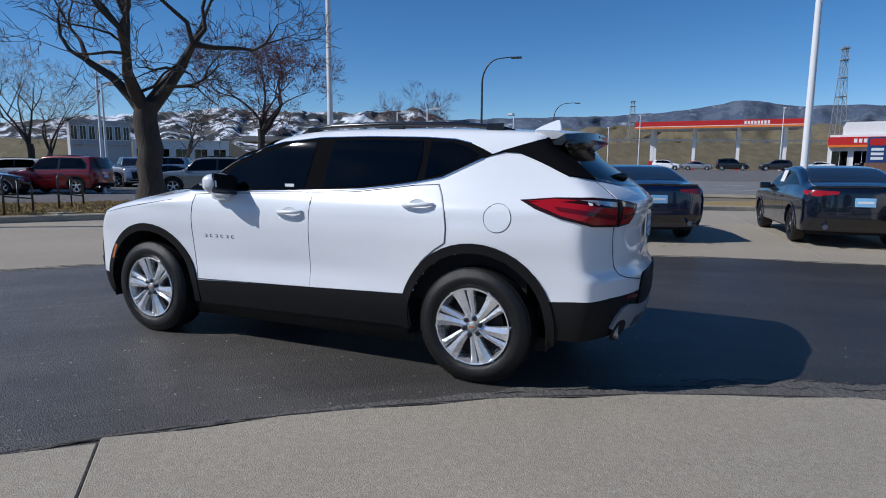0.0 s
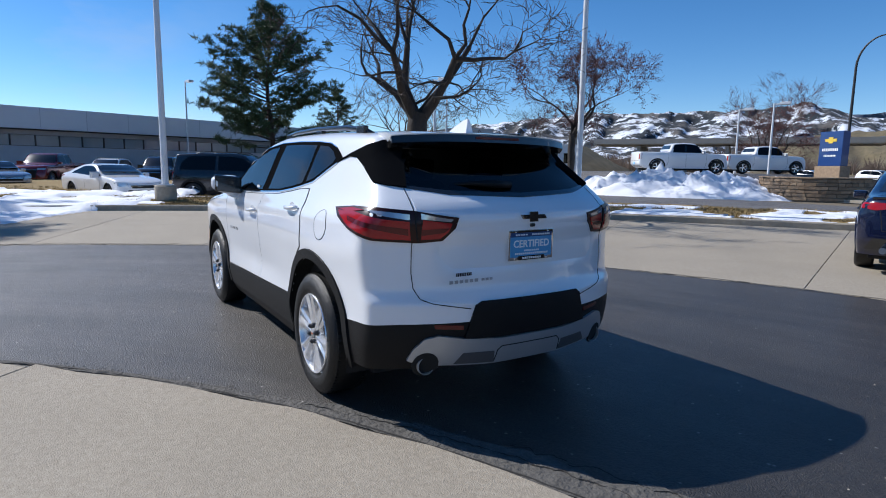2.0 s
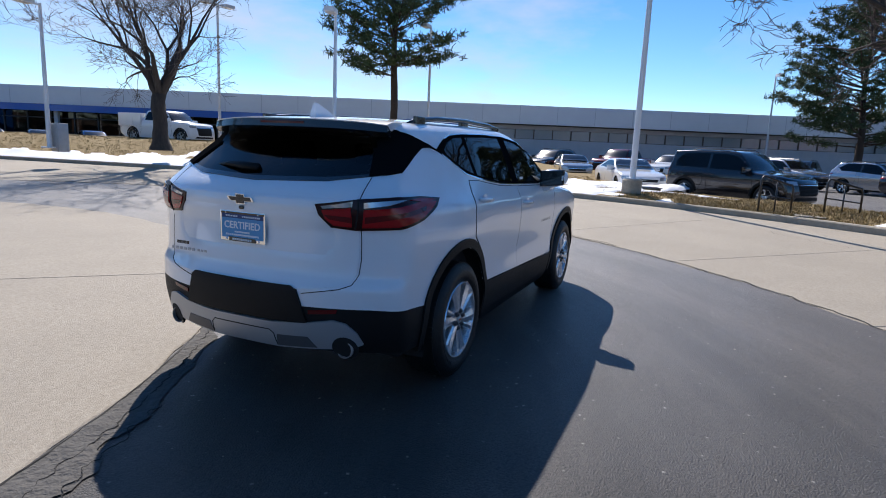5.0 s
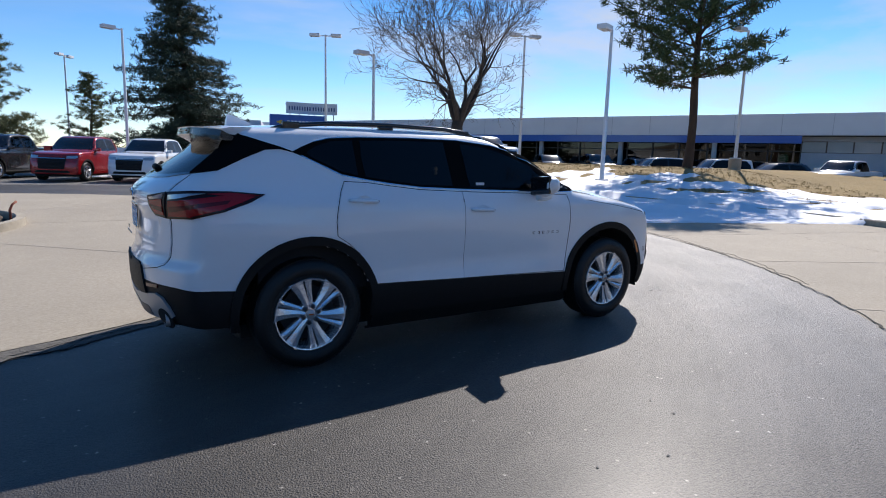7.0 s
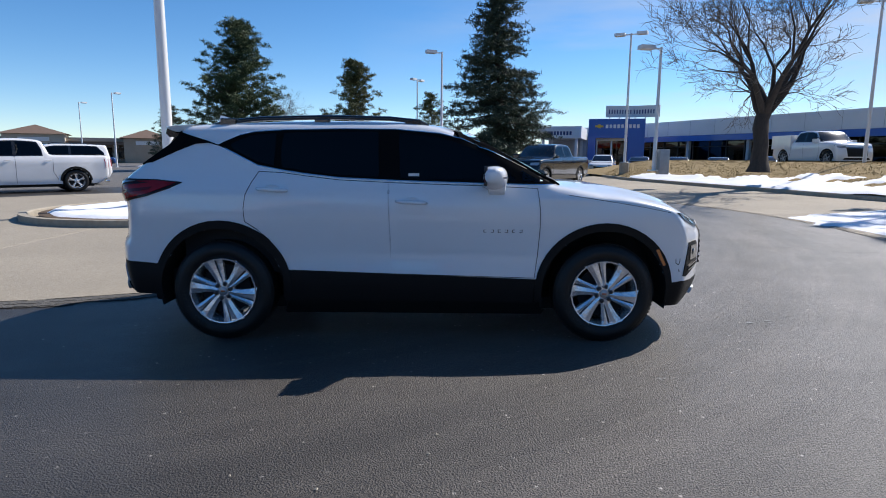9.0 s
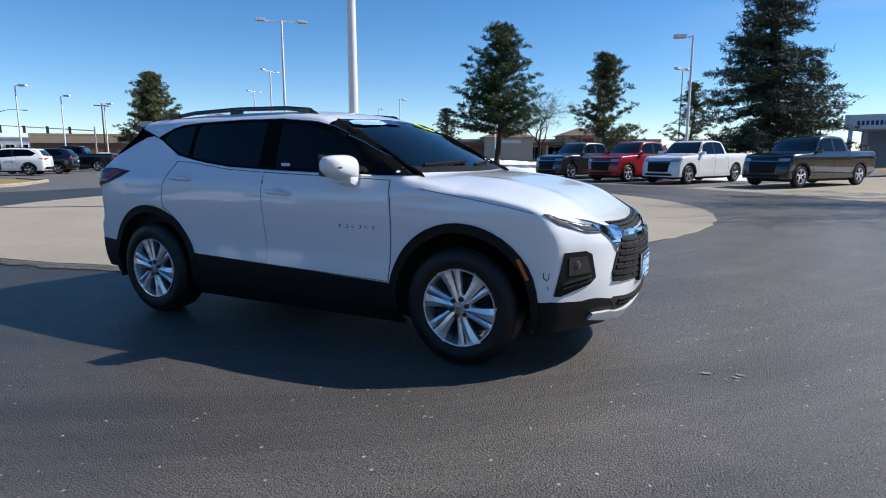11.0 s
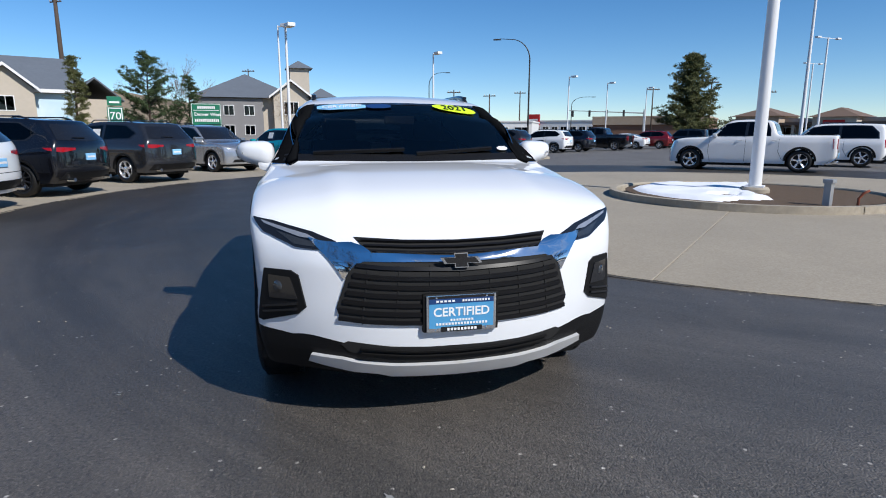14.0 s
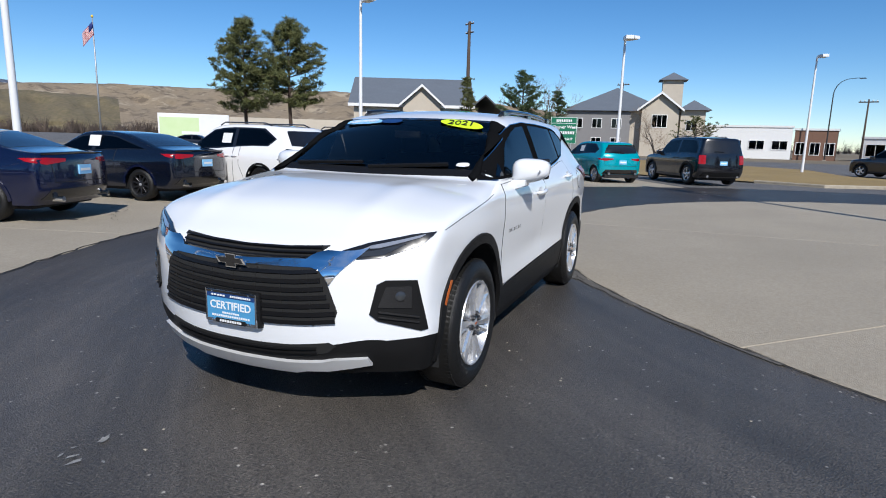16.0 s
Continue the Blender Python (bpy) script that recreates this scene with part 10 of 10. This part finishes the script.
# before the showroom, seen over the bank
for style, x, y, hd, paint, label, z in (
        ("crossover", 13.2, 43.5, -110, P_WHITE, "white crossover before the showroom doors", -0.05),
        ("sedan", 15.9, 42.6, -110, P_SILVER, "silver saloon before the showroom", 0.05),
        ("sedan", 18.6, 41.5, -112, P_CHAMP, "champagne saloon before the showroom", 0.05),
        ("sedan", 21.2, 40.3, -114, P_SILVER, "pale saloon before the showroom glass", 0.05),
        ("hatch", 24.0, 38.8, -115, P_BLUE, "blue hatchback before the showroom", 0.0),
        ("crossover", 30.0, 30.9, -116, P_BLACK, "black crossover before the showroom", 0.2),
        ("pickup", 32.3, 28.0, -118, P_BLACK, "black pickup before the showroom", 0.1),
        ("crossover", 34.2, 25.2, -118, P_SILVER, "silver crossover before the showroom", 0.1),
        ("boxy", 32.2, 22.6, 155, P_WHITE, "white sport utility behind the grass bank", 0.0),
        ("boxy", 33.2, 18.6, 155, P_WHITE, "white sport utility in the row", 0.0),
        ("crossover", 34.8, 15.6, 155, P_BLACK, "black crossover in the row", 0.0),
        ("pickup", 35.4, 11.8, -178, P_WHITE, "white crew-cab pickup in the row", 0.0),
        ("crossover", 36.2, 8.0, 160, P_GREY, "grey crossover in the row", 0.0),
        ("sedan", 31.0, 5.4, -160, P_SILVER, "silver saloon in the car park", -0.03),
        ("pickup", 37.5, 3.4, 158, P_RED, "red crew-cab pickup in the car park", -0.03),
        ("crossover", 38.6, 0.2, 158, P_WHITE, "white crossover in the car park", -0.03),
        ("boxy", 36.4, -2.6, 158, P_BLACK, "black sport utility in the back row", -0.03),
        ("sedan", 38.0, -5.4, 158, P_BLUE, "blue saloon in the back row", -0.03),
        ("crossover", 35.0, -6.4, -140, P_SILVER, "silver crossover nose out in the row", -0.03),
        ("pickup", 43.0, -3.6, 158, P_RED, "red pickup far in the row", -0.03),
        ("crossover", 44.0, -8.0, 158, P_GREY, "dark grey crossover far in the row", -0.03),
        ("sedan", 28.6, -11.9, -135, P_GREY, "dark saloon near the silver wagon", -0.03),
        ("boxy", 42.5, -21.5, 40, P_WHITE, "white sport utility near the steps", -0.03),
        ("sedan", 38.0, -31.0, 40, P_BLACK, "black saloon near the steps", -0.03),
        ("boxy", 43.0, -35.0, 35, P_SILVER, "silver sport utility near the steps", 0.3)):
    park(style, x, y, hd, paint, label, z, FAR, category="pickup truck" if style == "pickup" else "car", rim="five", alloy=M_ALLOY)
# the road side
for style, x, y, hd, paint, label, z in (
        ("pickup", 19.6, -31.4, -122, P_WHITE, "white crew-cab pickup on the raised corner", 1.2),
        ("pickup", 18.6, -39.0, -118, P_WHITE, "white pickup behind another on the raised corner", 1.2),
        ("crossover", 26.0, -76.2, 170, P_WHITE, "white crossover on the main road", 0.0),
        ("hatch", 32.0, -74.0, 170, P_SILVER, "small silver car on the main road", 0.0),
        ("pickup", 33.0, -24.0, 150, P_SILVER, "silver pickup beyond the service road", 0.0),
        ("sedan", 29.5, -27.5, 150, P_WHITE, "white saloon beyond the service road", 0.0),
        ("crossover", 3.3, -100.5, 175, P_WHITE, "white crossover on the station forecourt", 1.2),
        ("sedan", -1.5, -101.0, 175, P_SILVER, "silver saloon on the station forecourt", 1.2),
        ("boxy", -6.5, -99.0, 175, P_BLACK, "black sport utility on the station forecourt", 1.2),
        ("crossover", -12.5, -100.5, 5, P_GREY, "grey crossover by the petrol pumps", 1.2),
        ("sedan", -18.0, -101.0, 5, P_WHITE, "white saloon by the petrol shop", 1.2),
        ("pickup", -25.0, -98.0, 5, P_BLACK, "dark pickup by the petrol shop", 1.2),
        ("crossover", 36.0, -150.0, 22, P_WHITE, "white car on the raised highway", 8.0),
        ("sedan", 30.0, -152.0, 22, P_BRED, "red car on the raised highway", 8.0),
        ("crossover", 65.0, -135.0, 30, P_SILVER, "pale car on the bridge", 8.0),
        # north and west
        ("boxy", -17.9, 21.9, -137, P_WHITE, "large white sport utility behind the work pickup", 0.0),
        ("boxy", -20.6, 26.0, -137, P_WHITE, "second white sport utility in the row", 0.0),
        ("pickup", -24.5, 31.0, -137, P_SILVER, "silver pickup in the northern row", 0.0),
        ("hatch", -36.0, 79.0, 30, P_BRED, "bright red hatchback far across the lot", 0.0),
        ("boxy", -52.0, 68.0, 30, P_WHITE, "white sport utility far across the lot", -0.03),
        ("pickup", -48.5, 70.5, 30, P_GREY, "grey pickup far across the lot", -0.03),
        ("crossover", -45.5, 72.5, 30, P_BLUE, "blue crossover far across the lot", -0.03),
        ("sedan", -56.5, 64.5, 30, P_SILVER, "silver saloon far across the lot", -0.03),
        ("crossover", -36.2, 12.4, -136, P_GREY, "grey wagon at the edge of the lot", 0.0),
        ("crossover", -38.5, 16.6, -136, P_WHITE, "white crossover at the edge of the lot", 0.0),
        ("crossover", -40.3, 19.4, -136, P_INK, "blue-grey crossover at the edge of the lot", 0.0),
        ("pickup", -43.8, 23.8, -136, P_BLACK, "black pickup at the edge of the lot", 0.0),
        ("sedan", -46.8, 28.0, -136, P_WHITE, "white saloon in the far row", 0.0),
        ("crossover", -47.5, 31.0, -136, P_RED, "dark red crossover in the far row", 0.0),
        ("boxy", -48.5, 35.5, -136, P_BLACK, "black sport utility in the far row", 0.0),
        ("pickup", -50.0, 40.0, -136, P_GREY, "grey pickup in the far row", 0.0),
        ("sedan", -46.5, -20.0, 110, P_GREY, "grey saloon on the hotel lot", 0.0),
        ("hatch", -50.0, -23.5, 110, P_RED, "dark red hatchback on the hotel lot", 0.0),
        ("sedan", -35.0, -38.5, 120, P_BLACK, "black saloon beyond the apron row", 0.0)):
    park(style, x, y, hd, paint, label, z, FAR, category="pickup truck" if style == "pickup" else "car", rim="five", alloy=M_ALLOY)

# vans and lorries
utility = park("pickup", 21.0, 27.6, -88, P_WHITE, "white work truck with side lockers parked on the bank", 1.0, FAR, category="pickup truck", rim="five", alloy=M_SILVER)
for sy in (-1, 1):
    locker = part("side_locker", box(-3.0, -1.15, sy * 0.86 - 0.2, sy * 0.86 + 0.2, 0.95, 1.72, bevel=0.02), P_WHITE, utility, "white steel side locker")
    for k in range(3):
        part("locker_door", box(-2.94 + k * 0.6, -2.40 + k * 0.6, sy * 1.065 - 0.006, sy * 1.065 + 0.006, 1.02, 1.66, bevel=0.003), P_WHITE, locker)



def box_truck(x, y, z, heading, label, body_mat, cab_paint, length=6.5, flat=False, stripe=None):
    ob = empty("box_truck" if not flat else "flatbed_truck", pose(x, y, z, 0, 0, heading), label, "truck")
    part("chassis", box(-length * 0.62, length * 0.5 + 0.9, -0.45, 0.45, 0.55, 0.8), M_DARK, ob)
    cab = prism([(length * 0.40, 0.65), (length * 0.40 + 2.1, 0.65), (length * 0.40 + 2.1, 1.45), (length * 0.40 + 1.15, 1.6), (length * 0.40 + 0.75, 2.35), (length * 0.40, 2.4)], -0.98, 0.98, 0.05)
    cb = part("cab", cab, cab_paint, ob)
    cb.data.transform(Matrix.Rotation(radians(90), 4, "X"))
    for s in (-1, 1):
        part("side_window", prism([(length * 0.40 + 0.15, 1.62), (length * 0.40 + 1.0, 1.62), (length * 0.40 + 0.66, 2.25), (length * 0.40 + 0.15, 2.25)], s * 0.985 - 0.012, s * 0.985 + 0.012), M_TINT, cb).data.transform(Matrix.Rotation(radians(90), 4, "X"))
    part("grille", box(length * 0.40 + 2.1, length * 0.40 + 2.14, -0.7, 0.7, 0.8, 1.35), M_TRIM, cb)
    part("windscreen", box(-0.02, 0.02, -0.85, 0.85, -0.38, 0.38, m=Matrix.Translation((length * 0.40 + 0.97, 0, 1.98)) @ Matrix.Rotation(radians(-28), 4, "Y")), M_TINT, cb)
    if flat:
        part("bed", box(-length * 0.62, length * 0.38, -1.1, 1.1, 0.95, 1.1, bevel=0.02), M_DARK, ob)
        part("headboard", box(length * 0.34, length * 0.38, -1.0, 1.0, 1.1, 2.1), M_RAIL, ob)
    else:
        part("body", box(-length * 0.62, length * 0.38, -1.2, 1.2, 0.9, 3.6, bevel=0.04), body_mat, ob)
        if stripe:
            part("side_panel", box(-length * 0.60, -length * 0.05, -1.215, 1.215, 1.2, 3.2), stripe, ob)
            for s in (-1, 1):
                part("word_bar", box(-length * 0.3, length * 0.30, s * 1.225 - 0.01, s * 1.225 + 0.01, 1.45, 1.75), M_WTRIM, ob)
        part("rear_door", box(-length * 0.62 - 0.03, -length * 0.62, -1.1, 1.1, 1.0, 3.5), M_WTRIM, ob)
    for s in (-1, 1):
        for wx in (-length * 0.40, length * 0.40 + 1.25):
            wh = part("wheel", lathe([(0.05, -0.13), (0.44, -0.14), (0.47, -0.08), (0.47, 0.08), (0.44, 0.14), (0.05, 0.13)], seg=20, axis="y", centre=(wx, s * 0.92, 0.47)), M_RUBBER, ob, smooth=False)
            part("hub", lathe([(0.02, -0.16), (0.24, -0.155), (0.25, 0.155), (0.02, 0.16)], seg=14, axis="y", centre=(wx, s * 0.92, 0.47)), M_SILVER, wh)
    return ob


M_LIME = mat("lime_truck_wrap", (0.52, 0.66, 0.34), 0.5, var=0.25, scale=0.8, color2=(0.72, 0.76, 0.62))
box_truck(-45.0, -47.8, 0.0, 132, "box truck with a pale lime green wrap", M_WTRIM, P_WHITE, 7.0, stripe=M_LIME)
park("pickup", 0.75, 26.0, -118, P_WHITE, "white work truck with a dark flat bed", 0.0, LOT, category="pickup truck", rim="five", alloy=M_SILVER)
park("pickup", 34.4, -22.0, -150, P_WHITE, "tall white work truck by the steps", 0.0, LOT, category="pickup truck", rim="five", alloy=M_SILVER)

# ---- worn edges and litter on the drive ----
M_BREAK = mat("grey_broken_asphalt", (0.115, 0.108, 0.098), 0.95, var=0.9, scale=30, bump=1.0, bscale=35, color2=(0.07, 0.066, 0.06))
M_PALE = mat("pale_grit", (0.42, 0.38, 0.31), 0.9, var=0.5, scale=40)
M_MARK = mat("white_dried_mark", (0.34, 0.34, 0.33), 0.9, var=0.8, scale=18, color2=(0.08, 0.08, 0.08))


def ring_band(name, t0, t1, n, inner, outer, z, material, label, bumpy=0.0, centre=(CX, CY)):
    """An irregular band along the concrete circle, between two radii given by angle."""
    vs, fs = [], []
    m_ = 5
    for i in range(n + 1):
        t = t0 + (t1 - t0) * i / n
        a, b = inner(t), outer(t)
        for j in range(m_):
            x, y = polar(a + (b - a) * j / (m_ - 1), t, *centre)
            vs.append((x, y, z + (bumpy * fbm(x * 3, y * 3, 2.0) if 0 < j < m_ - 1 else -0.003)))
    for i in range(n):
        for j in range(m_ - 1):
            fs.append((i * m_ + j, (i + 1) * m_ + j, (i + 1) * m_ + j + 1, i * m_ + j + 1))
    return mesh(name, vs, fs, material, label=label, kind="stuff")


swell = lambda t: math.exp(-((t + 74) / 16) ** 2)
ring_band("broken_edge", -112, -42, 420, lambda t: R_DISC - 0.004 - 0.03 * max(0, fbm(t * 0.7, 3, 1)), lambda t: R_DISC + 0.03 + 0.26 * swell(t) * (1 + 0.5 * fbm(t * 0.5, 9, 1)), 0.010, M_BREAK, "crumbling grey asphalt along the concrete circle", 0.010)
for k, (off, amp, t0, t1, w) in enumerate(((0.004, 0.008, -165, -20, 0.016), (0.12, 0.04, -94, -58, 0.010), (0.22, 0.05, -84, -66, 0.007))):
    ring_band("edge_crack", t0, t1, 500, lambda t: R_DISC + off * (0.3 + swell(t)) + amp * fbm(t * 1.3, k * 7, 1, 4), lambda t: R_DISC + off * (0.3 + swell(t)) + amp * fbm(t * 1.3, k * 7, 1, 4) + w * (0.5 + abs(fbm(t * 2.1, k + 20, 1))), 0.0135 if k else 0.012, M_JOINT, "dark open crack along the concrete circle")

ring_band("drive_edge", -125, 35, 700, lambda t: R_ASPH + 0.05 * fbm(t * 0.8, 51, 1, 4) - 0.006, lambda t: R_ASPH + 0.05 * fbm(t * 0.8, 51, 1, 4) + 0.012 + 0.03 * max(0, fbm(t * 1.7, 61, 1)), 0.0125, M_JOINT, "dark ragged edge of the asphalt drive", 0.0, (AX, AY))
ring_band("drive_edge", -40, 30, 400, lambda t: R_ASPH + 0.10 + 0.12 * fbm(t * 0.5, 71, 1, 4), lambda t: R_ASPH + 0.10 + 0.12 * fbm(t * 0.5, 71, 1, 4) + 0.010 * (0.4 + abs(fbm(t * 1.9, 5, 1))), 0.0125, M_JOINT, "thin crack beside the asphalt drive", 0.0, (AX, AY))


def grit(name, count, spots, lo, hi, material, label, seed):
    """Loose stones lying on the ground, each a squashed lump."""
    rnd = random.Random(seed)
    vs, fs = [], []
    for _ in range(count):
        x, y = spots(rnd)
        s = lo + (hi - lo) * rnd.random() ** 2.5
        i = len(vs)
        a = rnd.uniform(0, 6.28)
        for k in range(5):
            q = a + k * 1.257
            e = s * rnd.uniform(0.6, 1.15)
            vs.append((x + math.cos(q) * e, y + math.sin(q) * e, 0.004))
        vs.append((x, y, 0.004 + s * 0.55))
        fs += [(i + k, i + (k + 1) % 5, i + 5) for k in range(5)]
    return mesh(name, vs, fs, material, label=label, kind="stuff")


def on_ring(rnd):
    a, r = rnd.uniform(-160, 20), rnd.uniform(R_DISC + 0.1, 14.2)
    return polar(r, a)


grit("loose_grit", 900, on_ring, 0.003, 0.012, M_PALE, "pale grit scattered over the asphalt drive", 3)
grit("dark_grit", 260, lambda rnd: polar(rnd.uniform(4, R_DISC), rnd.uniform(-180, 0)), 0.003, 0.011, M_CRUMB, "dark crumbs scattered over the concrete circle", 4)


def blot(name, x, y, size, seed, label):
    """A dried splash: a few thin lobed patches."""
    rnd = random.Random(seed)
    vs, fs = [], []
    for k in range(7):
        cx, cy = x + rnd.gauss(0, size * 0.5), y + rnd.gauss(0, size * 0.5)
        s = size * rnd.uniform(0.12, 0.45)
        ang = rnd.uniform(0, 6.28)
        i = len(vs)
        for q in range(12):
            b = q * math.pi / 6
            e = s * rnd.uniform(0.45, 1.0)
            u, v = math.cos(b) * e, math.sin(b) * e * 0.4
            vs.append((cx + u * math.cos(ang) - v * math.sin(ang), cy + u * math.sin(ang) + v * math.cos(ang), 0.0055 + k * 0.0004))
        fs.append(tuple(range(i, i + 12)))
    return mesh(name, vs, fs, M_MARK, label=label, kind="stuff")


blot("dried_mark", 2.95, -0.38, 0.13, 8, "white dried splash on the asphalt")
blot("dried_mark", 1.6, -1.7, 0.06, 9, "small pale splash on the asphalt")
blot("dried_mark", -4.4, 0.1, 0.07, 10, "pale scuff on the concrete circle")
blot("dried_mark", 5.9, -2.8, 0.07, 12, "pale scuff on the asphalt bend")


# ---- short dry grass and apron cracks ----
M_BLADE = mat("dry_grass_blade", (0.36, 0.265, 0.12), 1.0, var=0.7, scale=6, color2=(0.16, 0.12, 0.05))
M_LITTER = mat("brown_leaf_litter", (0.13, 0.085, 0.05), 1.0, var=0.7, scale=9, color2=(0.05, 0.032, 0.02))


def turf(name, count, t0, t1, d0, d1, lo, hi, material, label, seed, flat=0.35):
    """Tufts of short blades standing on the planted ground behind the kerb."""
    rnd = random.Random(seed)
    vs, fs = [], []
    while len(fs) < count:
        t, d = rnd.uniform(t0, t1), d0 + (d1 - d0) * rnd.random() ** 1.4
        r = K(t) + d
        x, y = polar(r, t)
        if snow_strip(r, t, x, y) and t < -19 or t > -19 and snow_hill(r, t, x, y):
            continue
        z = bank(r, t, x, y) - 0.01
        for _ in range(5):
            a, h = rnd.uniform(0, 6.28), rnd.uniform(lo, hi)
            px, py = x + rnd.gauss(0, 0.05), y + rnd.gauss(0, 0.05)
            w = 0.006 + 0.1 * h * rnd.random()
            i = len(vs)
            vs += [(px - w * math.sin(a), py + w * math.cos(a), z), (px + w * math.sin(a), py - w * math.cos(a), z), (px + math.cos(a) * h * flat * 2, py + math.sin(a) * h * flat * 2, z + h)]
            fs.append((i, i + 1, i + 2))
    return mesh(name, vs, fs, material, label=label, kind="stuff")


turf("dry_grass", 26000, -76, -18, 0.25, 3.2, 0.03, 0.09, M_BLADE, "short matted dry grass on the verge", 5)
turf("dry_grass", 26000, -18, 56, 0.25, 11, 0.03, 0.10, M_BLADE, "short dry grass on the bank", 6)
turf("leaf_litter", 6000, -70, -22, 0.3, 2.6, 0.02, 0.06, M_LITTER, "brown leaf litter on the verge", 7, 0.9)


def crack(x0, y0, x1, y1, seed, wide=0.008):
    """An irregular dark crack across the apron."""
    n = 60
    vs, fs = [], []
    d = Vector((x1 - x0, y1 - y0, 0))
    s = Vector((-d.y, d.x, 0)).normalized()
    for i in range(n + 1):
        k = i / n
        p = Vector((x0, y0, 0)) + d * k + s * (0.22 * fbm(k * 4 + seed, seed, 1.0, 4))
        w = wide * (0.35 + abs(fbm(k * 14, seed + 3, 1.0)))
        z = rise(p.x, p.y) + 0.0085
        vs += [(p.x - s.x * w, p.y - s.y * w, z), (p.x + s.x * w, p.y + s.y * w, z)]
        if i:
            fs.append((2 * i - 2, 2 * i - 1, 2 * i + 1, 2 * i))
    return mesh("apron_crack", vs, fs, M_JOINT, label="thin dark crack in the concrete apron", kind="stuff")


crack(8.6, -1.2, 9.9, 1.9, 1)
crack(7.0, -4.6, 8.9, -3.2, 2)
crack(3.2, -7.3, 5.9, -7.9, 3)
crack(-3.5, -8.3, -2.0, -6.6, 4)
crack(8.9, 4.2, 11.5, 3.2, 5)
crack(-9.5, 4.0, -6.2, 3.1, 6)
crack(5.09, 4.08, 6.96, 3.21, 7, 0.012)
